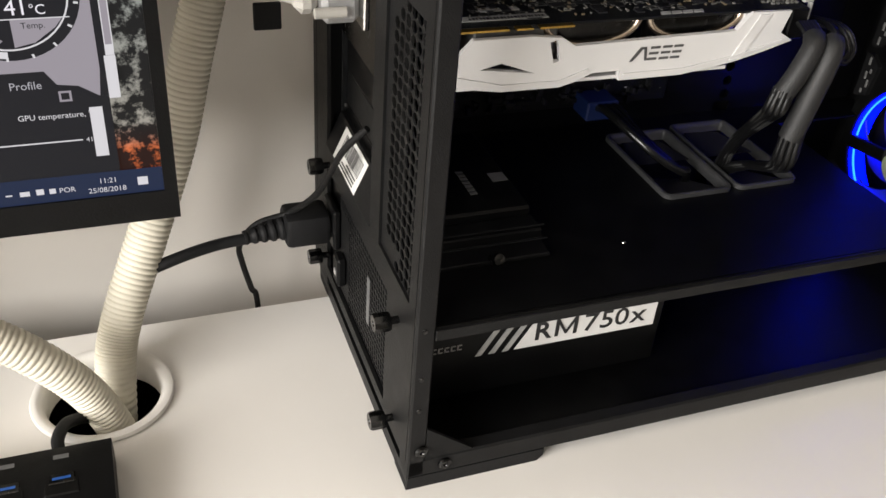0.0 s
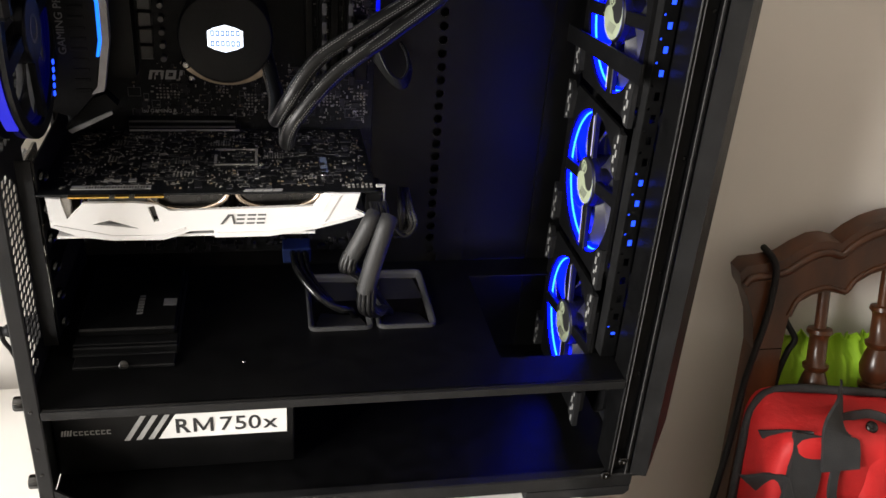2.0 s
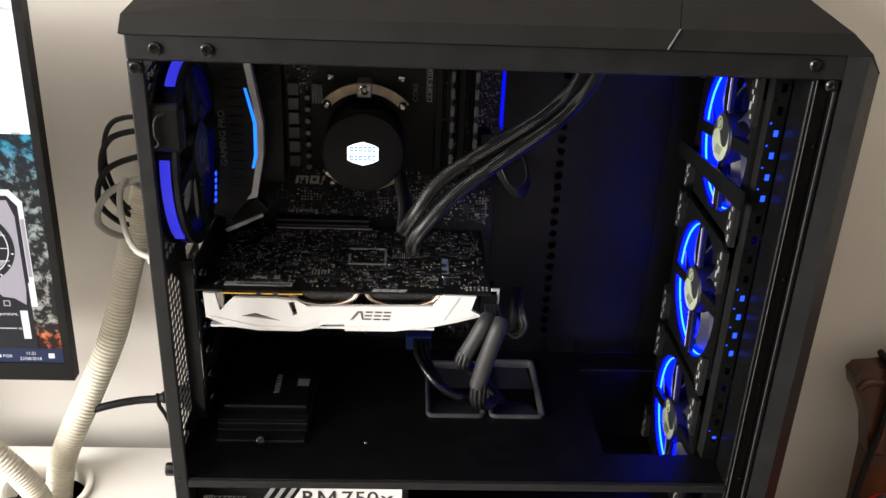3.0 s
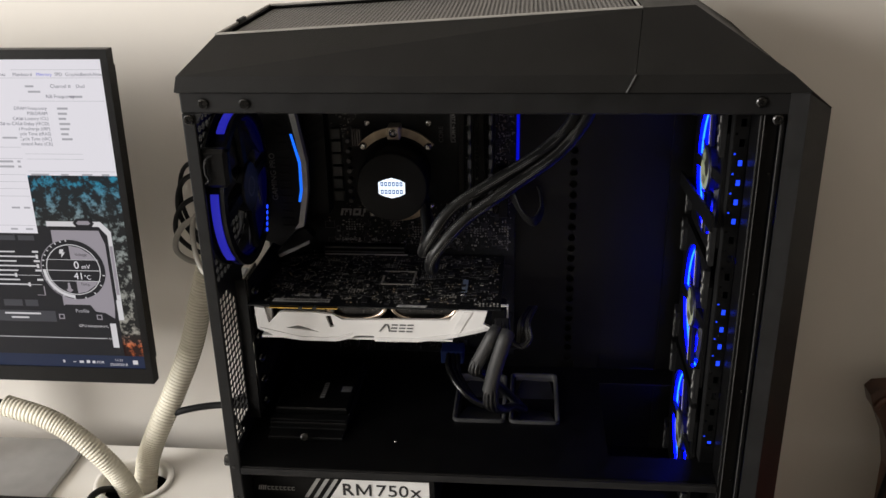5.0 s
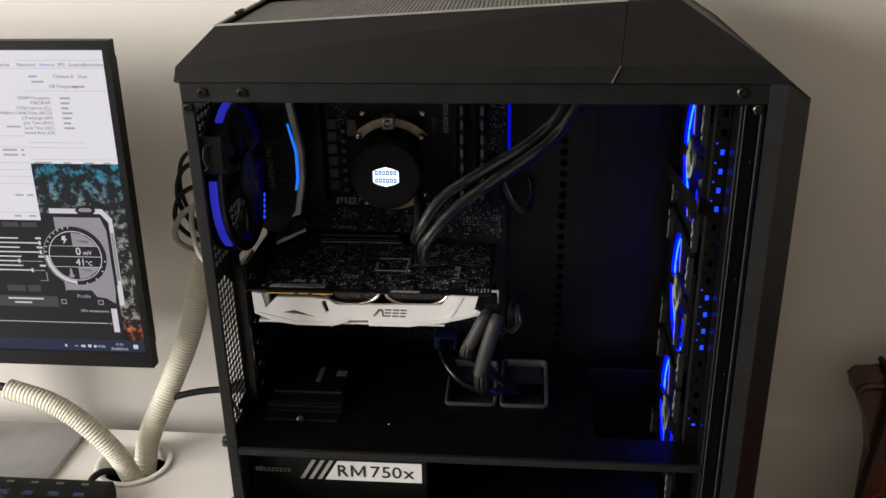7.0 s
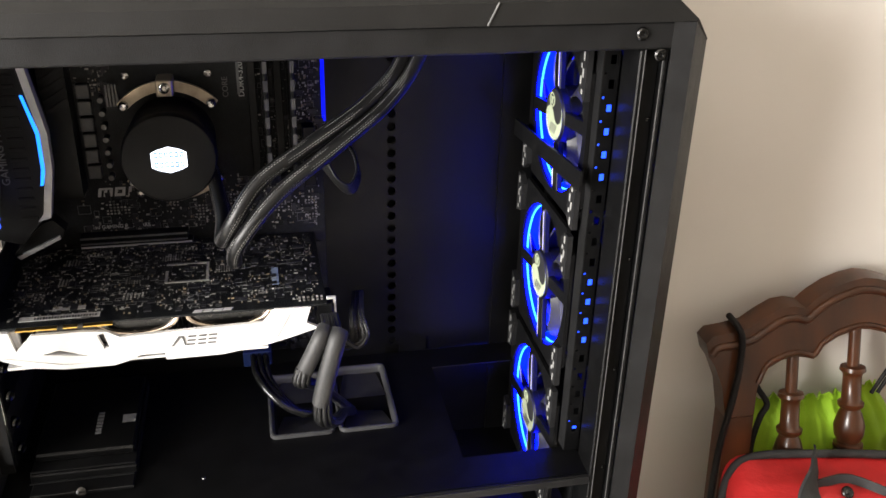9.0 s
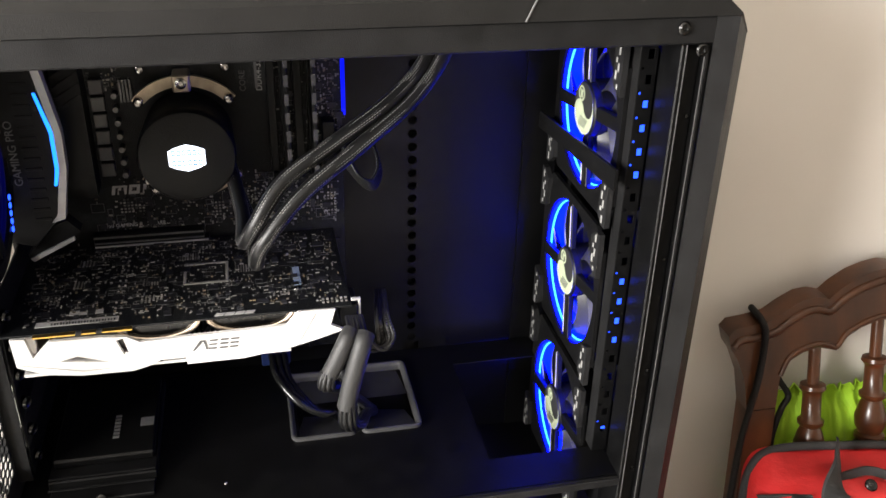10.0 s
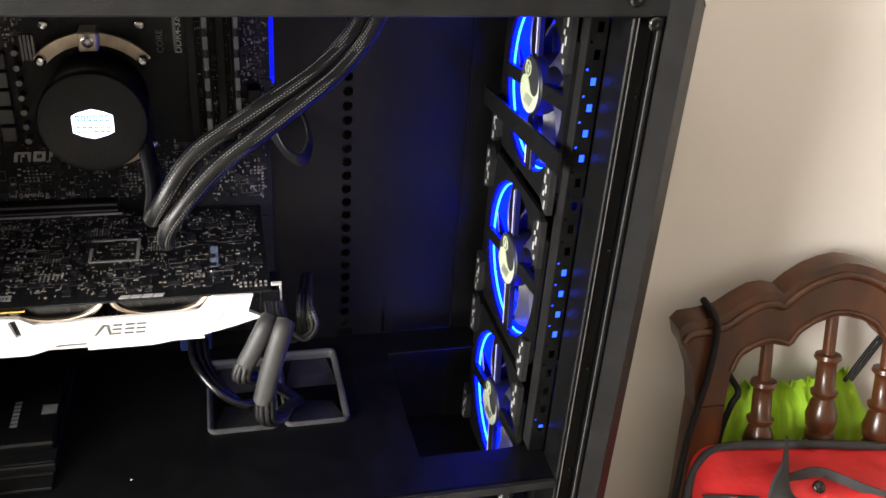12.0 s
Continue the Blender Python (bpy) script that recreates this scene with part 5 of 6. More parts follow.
for k in range(9):
    q = k / 8
    p0 = Vector((0.240 + 0.010 * q, 0.064, 0.2420))
    p1 = Vector((0.242 + 0.011 * q, 0.048 - 0.003 * rng.random(), 0.2330))
    p2 = Vector((0.250 + 0.013 * q, 0.043 + 0.006 * rng.random(), 0.2225 + 0.004 * rng.random()))
    p3 = Vector((0.259 + 0.012 * q, 0.048 + 0.006 * rng.random(), 0.2240 + 0.007 * q))
    p4 = Vector((0.261 + 0.008 * q, 0.064, 0.2360 + 0.004 * rng.random()))
    p5 = Vector((0.270 + 0.006 * q, 0.125, 0.224))
    part("wire", cable([p0, p1, p2, p3, p4, p5], 0.0016, 40, 8, (4.0, 0.0022)), M_WIRE if k % 2 == 0 else M_CORD, tangle, "", 60)
# black leads under the card into the first grommet
for k, dx in enumerate((0.0, 0.005, 0.010)):
    p = [(0.186 + dx, 0.178, 0.141 - 0.001 * k), (0.187 + dx, 0.160, 0.146), (0.189 + dx, 0.138, 0.145 - 0.4 * dx), (0.200 + dx, 0.120, 0.136 - 0.5 * dx), (0.216 + 0.7 * dx, 0.112, 0.125 - 0.4 * dx), (0.232, 0.116, 0.117), (0.240, 0.128, 0.098)]
    tagged(part("front_panel_lead", cable(p, 0.0030, 40, 10), M_GLOSS, None, "", 60), "glossy black lead entering the shroud opening", "cable", "front panel leads")
part("usb_plug", boxes([(0.178, 0.202, 0.168, 0.189, 0.134, 0.148)], 0.001), M_BLUEP, mobo, "blue internal plug")
LOW = [(0.060, 0.24, 0.138, 0.152)]
part("header_field", scatter(70, LOW, [(0.002, 0.002), (0.004, 0.002), (0.006, 0.003)], 0.006, MY), M_SMDD, mobo, "row of small headers along the board's lower edge", None, kind="stuff")
# main power lead: a curl of ribbed wires
curl = thing("main_power_lead", (0.265, 0.19, 0.302), "curl of black ribbed power wires beside the board", "cable")
for k in range(8):
    o = 0.0026 * k
    p = [(0.2475, 0.180, 0.338 - o), (0.254, 0.168, 0.324 - o * 0.6), (0.262 + o * 0.2, 0.158, 0.309 - o * 0.5), (0.272 + o * 0.15, 0.158, 0.303 - o * 0.35), (0.279 + o * 0.1, 0.168, 0.310 - o * 0.2), (0.279, 0.184, 0.318 - o * 0.1), (0.276, 0.195, 0.322)]
    part("wire", cable(p, 0.0015, 40, 8, (3.0, 0.003)), M_WIRE if k % 2 == 0 else M_CORD, curl, "", 60)

# ---- solid-state drive on its sled ----
ssd = thing("solid_state_drive", (0.06, 0.11, SH), "black solid-state drive on a tool-free sled", "drive")
part("drive", boxes([(0.024, 0.0955, 0.076, 0.172, SH + 0.009, SH + 0.016)], 0.0015), M_INNER, ssd)
part("sled", boxes([(0.022, 0.0975, 0.062, 0.176, SH + 0.0002, SH + 0.0088)], 0.001), M_PLAST, ssd)
for z in (0.0035, 0.0095):
    part("sled_rail", boxes([(0.0235, 0.0965, 0.050 + z, 0.0515 + z, SH + 0.0045 + z * 0.9, SH + 0.0052 + z * 0.9)]), M_STEEL, ssd)
part("sled_front", boxes([(0.024, 0.096, 0.046, 0.063, SH + 0.0002, SH + 0.003)], 0.0006), M_PLAST, ssd)
part("drive_tag", boxes([(0.0835, 0.0935, 0.107, 0.117, SH + 0.0161, SH + 0.0164)]), M_SILK2, ssd, "grey square mark")
bm = B()
for k in range(7):
    box(bm, 0.0645, 0.0690, 0.0955 + k * 0.0042, 0.0983 + k * 0.0042, SH + 0.0161, SH + 0.0164)
part("drive_mark", bm, M_SILK2, ssd, "dim maker's mark as bars", None)
bm = B()
lathe(bm, [(0, 0.0022), (0.008, 0.0022), (0.008, 0.0038), (0.0105, 0.0034), (0.0112, 0.0015)], (0.060, 0.0485, SH + 0.003), (0.1, -0.9, 0.5), 14)
part("sled_screw", bm, M_DCHROME, ssd)
bm = B()
lathe(bm, [(0, 0.0016), (0.0006, 0.0014), (0.001, 0.0006)], (0.146, 0.049, SH), (0, 0, 1), 10)
part("rivet", bm, M_CHROME, case)

# ---- power supply ----
psu = thing("power_supply", (0.09, 0.12, 0.02), "black power supply with a white model strip", "power supply")
part("housing", boxes([(0.004, 0.183, 0.0435, 0.192, 0.022, 0.1075)], 0.0012), M_INNER, psu)
bm = B()
plate(bm, [(0.080, 0.0530), (0.177, 0.0530), (0.177, 0.0757), (0.0935, 0.0757)], [], 0, 0.0004, side(0.0433))
strip = part("model_strip", bm, M_LABEL, psu, "white model strip", None)
for word, start, wide, heavy in (("R", 0.0932, 1.0, 0.00035), ("750x", 0.1262, 1.12, 0.0001)):
    for sign in word:
        ob = letters("model_letter", sign, 0.0188, lambda u, v, w: Vector((u * wide, 0.0427 - w, 0.0580 + v)), M_INK, strip, 0.0002, "", "LEFT", 0.0, heavy)
        xs = [v.co.x for v in ob.data.vertices]
        ob.location.x += start - (ORIGIN[ob.name].x + min(xs))
        start += max(xs) - min(xs) + 0.0017
bm = B()
plate(bm, [(0.1062, 0.0580), (0.1085, 0.0580), (0.1085, 0.0672), (0.1130, 0.0592), (0.1143, 0.0592), (0.1188, 0.0672), (0.1188, 0.0580), (0.1211, 0.0580), (0.1211, 0.0713), (0.1190, 0.0713), (0.11365, 0.0618), (0.1083, 0.0713), (0.1062, 0.0713)], [], 0, 0.0004, side(0.0427))
part("model_letter", bm, M_INK, strip, "", None)
for k in range(3):
    u = 0.0545 + k * 0.0088
    bm = B()
    plate(bm, [(u, 0.0530), (u + 0.0040, 0.0530), (u + 0.0175, 0.0757), (u + 0.0135, 0.0757)], [], 0, 0.0004, side(0.0433))
    part("slash", bm, M_SILK, psu, "grey slash", None)
bm = B()
for k in range(4):
    plate(bm, [(0.0095 + k * 0.0020, 0.0570), (0.0108 + k * 0.0020, 0.0570), (0.0118 + k * 0.0020, 0.0620 + 0.0006 * (k % 2)), (0.0105 + k * 0.0020, 0.0620)], [], 0, 0.0003, side(0.0433))
for k in range(7):
    box(bm, 0.0185 + k * 0.0040, 0.0215 + k * 0.0040, 0.0430, 0.0433, 0.0572, 0.0580)
    box(bm, 0.0185 + k * 0.0040, 0.0194 + k * 0.0040, 0.0430, 0.0433, 0.0572, 0.0612)
    box(bm, 0.0185 + k * 0.0040, 0.0215 + k * 0.0040, 0.0430, 0.0433, 0.0604, 0.0612)
bmesh.ops.translate(bm, verts=bm.verts[:], vec=(0, 0, 0.0032))
part("maker_mark", bm, M_SILK, psu, "grey maker's mark as bars", None)
perforated("exhaust_mesh", rearwards(0.0035), 0.049, 0.163, 0.028, 0.106, 26, 18, 0.0034, 0.0034, 0.001, M_STEEL, psu, "fine exhaust mesh", lambda i, j: i > 20 and j < 15)
part("mesh_tag", boxes([(0.0018, 0.0022, 0.090, 0.096, 0.050, 0.085)]), M_SILK2, psu, "narrow grey tag")
part("rocker_switch", boxes([(-0.004, 0.0025, 0.145, 0.158, 0.040, 0.062)], 0.0015), M_PLAST, psu, "black rocker switch")
part("switch_dot", boxes([(-0.0046, -0.0040, 0.149, 0.153, 0.048, 0.052)]), M_SILK, psu)
part("inlet", boxes([(-0.003, 0.0025, 0.160, 0.188, 0.060, 0.090)], 0.0015), M_PLAST, psu, "power inlet")

# ---- monitor ----
MX, MYF, MZ0, MZ1 = -0.1025, 0.0925, 0.1450, 0.4758
SXR, SZ0, SZ1, VS = -0.1092, 0.1615, 0.4672, 0.968
ML = MX - 0.545
monitor = thing("monitor", (-0.37, 0.12, 0.0), "slim black desktop monitor showing hardware readings", "monitor")
bm = B()
plate(bm, [(ML, MZ0), (MX, MZ0), (MX, MZ1), (ML, MZ1)], [[(ML + 0.013, SZ0), (SXR, SZ0), (SXR, SZ1), (ML + 0.013, SZ1)]], 0, 0.012, lambda u, v, w: Vector((u, MYF + w, v)))
bezel = part("bezel", bm, M_PLAST, monitor)
shell = part("back_shell", boxes([(ML + 0.02, MX - 0.006, MYF + 0.0122, MYF + 0.035, MZ0 + 0.01, MZ1 - 0.01)], 0.008), M_PLAST, monitor)
scr = part("screen", boxes([(ML + 0.012, SXR + 0.001, MYF + 0.002, MYF + 0.004, SZ0 - 0.001, SZ1 + 0.001)]), M_SCREEN, monitor, "lit screen with a dark woodland wallpaper", None)
part("stand_base", boxes([(-0.50, -0.238, 0.070, 0.190, 0.0002, 0.006)], 0.002), M_STAND, monitor, "silver stand base")
part("stand_neck", boxes([(-0.40, -0.34, 0.134, 0.150, 0.005, 0.24)], 0.003), M_STAND, monitor)


def scr_shape(name, pts, m, label="", holes=(), up=0):
    """A flat lit piece of the picture; u runs left from the screen's right edge, v up from its bottom edge."""
    bm = B()
    d = 0.0002 + 0.00012 * up
    plate(bm, [(SXR - u, SZ0 + VS * v) for u, v in pts], [[(SXR - u, SZ0 + VS * v) for u, v in h] for h in holes], 0, 0.00008, lambda u, v, w: Vector((u, MYF + 0.002 - d - w, v)))
    return part(name, bm, m, scr, label, None)


def rect(u0, u1, v0, v1):
    return [(u0, v0), (u1, v0), (u1, v1), (u0, v1)]


def scr_bars(name, rows, m, up):
    bm = B()
    for u0, u1, v0, v1 in rows:
        box(bm, SXR - u1, SXR - u0, MYF + 0.002 - 0.0003 - 0.00012 * up, MYF + 0.002 - 0.0002 - 0.00012 * up, SZ0 + VS * v0, SZ0 + VS * v1)
    return part(name, bm, m, scr, "", None, kind="stuff")


def scr_text(text, size, u, v, m, up=4, align="LEFT"):
    return letters("screen_writing", text, size, lambda a, b, c: Vector((SXR - u + a, MYF + 0.002 - 0.0004 - 0.00012 * up - c * 0.1, SZ0 + VS * v + b)), m, scr, 0.0001, "", align)


scr_shape("program_window", rect(0.0, 0.40, 0.2055, 0.3155), M_SCRW, "white program window", up=1)
scr_shape("second_window", rect(0.087, 0.30, 0.1465, 0.2535), M_SCRW, "overlapping white program window", up=4)
for u, word in ((0.1025, "Caches"), (0.0835, "Mainboard"), (0.0615, "Memory"), (0.0445, "SPD"), (0.0345, "Graphics"), (0.0205, "Bench"), (0.0095, "About")):
    scr_text(word, 0.0042, u, 0.3005, M_SCRBL if word == "Memory" else M_SCRTD, 2)
for v, word in ((0.2895, "Channel #"), (0.2800, "NB Frequency")):
    scr_text(word, 0.0046, 0.0505 if word[0] == "C" else 0.0560, v, M_SCRTD, 2)
scr_text("Dual", 0.0044, 0.0265, 0.2895, M_SCRTD, 2)
ROWS = ("DRAM Frequency", "FSB:DRAM", "CAS# Latency (CL)", "RAS# to CAS# Delay (tRCD)", "RAS# Precharge (tRP)", "Cycle Time (tRAS)", "Bank Cycle Time (tRC)", "Command Rate (CR)")
for k, word in enumerate(ROWS):
    scr_text(word, 0.0043, 0.0570, 0.2690 - 0.00486 * k, M_SCRTD, 2, "RIGHT")
scr_bars("reading_row", [(0.0375 + 0.0015 * (k % 3), 0.0475, 0.2692 - 0.00486 * k, 0.2712 - 0.00486 * k) for k in range(7)] + [(0.022, 0.034, 0.2802, 0.2822), (0.0605, 0.072, 0.2850, 0.2868), (0.066, 0.074, 0.2900, 0.2918)], M_SCRT, 2)
scr_bars("field_line", [(0.002, 0.082, 0.2770, 0.2773), (0.002, 0.085, 0.2095, 0.2098), (0.030, 0.085, 0.2265, 0.2268), (0.030, 0.085, 0.2215, 0.2218), (0.002, 0.085, 0.3060, 0.3063), (0.0, 0.30, 0.2985, 0.2988)], M_SCRT, 2)
scr_bars("button_row", [(0.008, 0.015, 0.2055, 0.2072), (0.024, 0.034, 0.2055, 0.2072), (0.047, 0.054, 0.2055, 0.2072), (0.066, 0.083, 0.2055, 0.2072)], M_SCRT, 2)
scr_bars("small_reading", [(0.091, 0.094, 0.2182 - 0.005 * k, 0.2202 - 0.005 * k) for k in range(2)] + [(0.098, 0.112, 0.2182 - 0.005 * k, 0.2202 - 0.005 * k) for k in range(2)] + [(0.090, 0.104, 0.2415, 0.2432), (0.090, 0.096, 0.1720, 0.1738), (0.100, 0.108, 0.1720, 0.1738), (0.091, 0.098, 0.1500, 0.1518), (0.106, 0.113, 0.1500, 0.1518)], M_SCRT, 5)
scr_bars("small_line", [(0.088, 0.20, v, v + 0.0003) for v in (0.233, 0.222, 0.206, 0.199, 0.192, 0.1845, 0.1545)], M_SCRT, 5)
# tuning program: frame, dial, bars
scr_shape("panel_field", [(0.0190, 0.0560), (0.0190, 0.1440), (0.0250, 0.1545), (0.30, 0.1545), (0.30, 0.0560)], M_SCRD, up=1)
scr_shape("panel_frame", [(0.0150, 0.0765), (0.0150, 0.1490), (0.0240, 0.1592), (0.0770, 0.1592), (0.0775, 0.1540), (0.0262, 0.1540), (0.0190, 0.1450), (0.0190, 0.0765)], M_SCRL, "silver dial frame", up=2)
scr_shape("frame_shade", rect(0.0155, 0.0185, 0.082, 0.134), M_SCRG, up=3)
scr_shape("grey_field", [(0.0225, 0.0700), (0.0225, 0.1360), (0.0270, 0.1500), (0.0740, 0.1500), (0.0740, 0.0680), (0.0330, 0.0620), (0.0240, 0.0560)], M_SCRG, up=2)
scr_shape("hexagon_badge", [(0.0300, 0.1575), (0.0340, 0.1625), (0.0470, 0.1625), (0.0510, 0.1575), (0.0470, 0.1525), (0.0340, 0.1525)], M_SCRD, up=4)
scr_shape("badge_face", [(0.0335, 0.1575), (0.0355, 0.1600), (0.0455, 0.1600), (0.0475, 0.1575), (0.0455, 0.1560), (0.0355, 0.1560)], M_SCRG, up=5)
DU, DV = 0.0580, 0.1085
scr_shape("dial", arc(DU, DV, 0.0325, n=48), M_SCRD, "round dial", up=3)
scr_shape("dial_rim", arc(DU, DV, 0.0325, n=48), M_SCRG, "", [arc(DU, DV, 0.0318, n=48)], up=4)
scr_shape("dial_ring", arc(DU, DV, 0.0270, n=48), M_SCRL, "", [arc(DU, DV, 0.0262, n=48)], up=4)
scr_shape("dial_sweep", [(DU + 0.0308 * math.cos(radians(a)), DV + 0.0308 * math.sin(radians(a))) for a in range(-85, 1, 5)] + [(DU + 0.0275 * math.cos(radians(a)), DV + 0.0275 * math.sin(radians(a))) for a in range(0, -86, -5)], M_SCRL, up=5)
scr_shape("dial_window", [(DU + 0.001, DV + 0.0110), (DU + 0.001, DV + 0.0255), (DU - 0.010, DV + 0.0235), (DU - 0.0195, DV + 0.0165), (DU - 0.0235, DV + 0.0110)], M_SCRG, up=4)
scr_shape("dial_window", [(DU - 0.001, DV - 0.0120), (DU - 0.001, DV - 0.0255), (DU - 0.010, DV - 0.0235), (DU - 0.0195, DV - 0.0165), (DU - 0.0230, DV - 0.0120)], M_SCRG, up=4)
scr_bars("dial_rule", [(DU - 0.0260, DU + 0.0260, DV + 0.0106, DV + 0.0110), (DU - 0.0270, DU + 0.0270, DV - 0.0010, DV - 0.0004), (DU - 0.0260, DU + 0.0260, DV - 0.0122, DV - 0.0117)], M_SCRL, 5)
scr_shape("bolt", [(DU + 0.0065, DV + 0.0215), (DU + 0.0105, DV + 0.0215), (DU + 0.0115, DV + 0.0170), (DU + 0.0092, DV + 0.0172), (DU + 0.0100, DV + 0.0128), (DU + 0.0055, DV + 0.0185), (DU + 0.0080, DV + 0.0185)], M_SCRL, "white lightning mark", up=5)
scr_shape("bulb", [(DU + 0.0060, DV - 0.0140), (DU + 0.0080, DV - 0.0140), (DU + 0.0085, DV - 0.0200), (DU + 0.0105, DV - 0.0220), (DU + 0.0070, DV - 0.0245), (DU + 0.0035, DV - 0.0220), (DU + 0.0055, DV - 0.0200)], M_SCRG, "grey thermometer mark", up=5)
bm = B()
for k in range(16):
    a = radians(8 + 164 * k / 15 if k < 8 else 190 + 150 * (k - 8) / 7)
    box(bm, -0.0005, 0.0005, -0.00005, 0.00005, -0.0010, 0.0010, m=Matrix.Translation((SXR - DU - 0.0300 * math.cos(a), MYF + 0.0008, SZ0 + VS * DV + 0.0300 * math.sin(a))) @ Matrix.Rotation(a - math.pi / 2, 4, "Y"))
part("dial_ticks", bm, M_SCRL, scr, "", None, kind="stuff")
scr_text("0", 0.0110, DU - 0.0010, DV + 0.0014, M_SCRW)
scr_text("mV", 0.0064, DU - 0.0085, DV + 0.0014, M_SCRW)
scr_text("41", 0.0100, DU + 0.0005, DV - 0.0100, M_SCRW, 5)
scr_text("°C", 0.0064, DU - 0.0095, DV - 0.0100, M_SCRW, 5)
scr_text("Voltage", 0.0040, DU - 0.004, DV + 0.0150, M_SCRD, 5)
scr_text("41", 0.0034, 0.0335, 0.0322, M_SCRL, 5)
scr_text("Temp.", 0.0040, DU - 0.005, DV - 0.0165, M_SCRD, 5)
# sliders of the tuning program
bars = []
for k, e in enumerate((0.0925, 0.0930, 0.1170, 0.1050)):
    v = 0.1215 - 0.0100 * k
    bars += [(0.0925, 0.20, v, v + 0.0004), (e, 0.20, v - 0.0004, v + 0.0010), (e - 0.0010, e + 0.0012, v - 0.0018, v + 0.0024), (0.0905, 0.0965, v + 0.0045, v + 0.0065), (0.1140, 0.150, v + 0.0046, v + 0.0060)]
scr_bars("slider_rows", bars, M_SCRL, 3)
scr_bars("panel_buttons", [(0.1000, 0.1130, 0.0680, 0.0750), (0.1160, 0.135, 0.0680, 0.0750), (0.0920, 0.1080, 0.1390, 0.1440), (0.111, 0.128, 0.1390, 0.1440)], M_SCRG2, 3)
scr_bars("value_box", [(0.0905, 0.0915, 0.0800, 0.0900), (0.0915, 0.0990, 0.0800, 0.0806)], M_SCRG, 3)
scr_shape("lower_panel", [(0.0200, 0.0135), (0.0200, 0.0560), (0.0380, 0.0570), (0.0470, 0.0705), (0.0720, 0.0705), (0.0790, 0.0655), (0.30, 0.0655), (0.30, 0.0135)], M_SCRD, up=3)
scr_shape("name_strip", rect(0.084, 0.26, 0.0510, 0.0630), M_SCRG2, up=4)
scr_bars("name_print", [(0.0990, 0.1360, 0.0590, 0.0608), (0.1120, 0.1300, 0.0545, 0.0562)], M_SCRL, 5)
scr_text("Profile", 0.0054, 0.0630, 0.0620, M_SCRT)
for u in (0.0395, 0.0780):
    scr_shape("profile_button", rect(u - 0.0028, u + 0.0028, 0.0545, 0.0600), M_SCRG, up=5, holes=[rect(u - 0.0018, u + 0.0018, 0.0555, 0.0590)])
scr_text("GPU temperature, °C", 0.0040, 0.0620, 0.0460, M_SCRL)
scr_shape("graph_line", rect(0.0350, 0.20, 0.0330, 0.0337), M_SCRL, up=4)
scr_shape("slider", rect(0.0240, 0.0300, 0.0235, 0.0505), M_SCRL, "white slider bar", up=5)
scr_shape("slider", rect(0.0148, 0.0200, 0.0545, 0.0765), M_SCRL, "white slider bar", up=5)
scr_shape("taskbar", rect(0.0, 0.50, 0.0, 0.0140), M_SCRB, "dark taskbar", up=4)
scr_text("11:21", 0.0040, 0.0310, 0.0078, M_SCRL, 5)
scr_text("25/08/2018", 0.0040, 0.0365, 0.0026, M_SCRL, 5)
scr_text("POR", 0.0040, 0.0500, 0.0048, M_SCRL, 5)
scr_shape("notice_icon", rect(0.0075, 0.0125, 0.0045, 0.0092), M_SCRL, up=5)
scr_bars("tray_icons", [(0.0515, 0.0545, 0.0048, 0.0076), (0.0570, 0.0605, 0.0048, 0.0080), (0.0635, 0.0680, 0.0048, 0.0074), (0.0715, 0.0745, 0.0056, 0.0064), (0.0830, 0.0850, 0.0048, 0.0078)], M_SCRL, 5)

# the panel leans back a little on its stand
LEAN = Matrix.Rotation(radians(-2.35), 3, "X")
for ob in (bezel, shell, scr):
    foot = Vector((0.0, MYF, MZ0))
    ob.location = LEAN @ (ORIGIN[ob.name] - foot) + foot - ORIGIN[monitor.name]
    ob.rotation_euler = (radians(-2.35), 0, 0)

# ---- corrugated cable conduits ----


def conduit(name, ctrl, r, label, pitch=0.0036):
    pts = smooth_path(ctrl, 40)
    length = sum((b - a).length for a, b in zip(pts, pts[1:]))
    n = int(length / pitch) * 6
    pts = smooth_path(ctrl, n)
    bm = B()
    sweep(bm, pts, lambda i: r * (0.93, 0.96, 1.0, 1.0, 1.0, 0.96)[i % 6], 24, True)
    return tagged(part(name, bm, M_HOSE, None, "", 80), label, "conduit", "cable conduits")


conduit("cable_conduit", [(-0.159, 0.112, -0.09), (-0.1510, 0.138, 0.0), (-0.1420, 0.152, 0.036), (-0.1195, 0.170, 0.085), (-0.0965, 0.183, 0.140), (-0.0810, 0.190, 0.195), (-0.066, 0.196, 0.245), (-0.056, 0.200, 0.285)], 0.0128, "cream corrugated conduit rising from the desk opening")
conduit("cable_conduit", [(-0.142, 0.116, -0.08), (-0.150, 0.108, -0.03), (-0.160, 0.108, 0.005), (-0.176, 0.109, 0.034), (-0.204, 0.110, 0.065), (-0.236, 0.112, 0.086), (-0.283, 0.117, 0.098)], 0.0114, "cream corrugated conduit arching towards the monitor")
tagged(part("monitor_cable", cable([(-0.280, 0.121, 0.096), (-0.30, 0.124, 0.097), (-0.33, 0.128, 0.10), (-0.37, 0.128, 0.14)], 0.0045, 30), M_RUB, None, "", 60), "black cable leaving the conduit behind the monitor", "cable")

# ---- power lead and other cables behind the case ----
lead = thing("mains_lead", (-0.05, 0.175, 0.06), "black mains lead with its moulded plug in the power supply", "cable")
bm = B()
box(bm, -0.034, -0.0035, 0.162, 0.187, 0.0640, 0.0870, 0.004, 2)
part("plug", bm, M_RUB, lead)
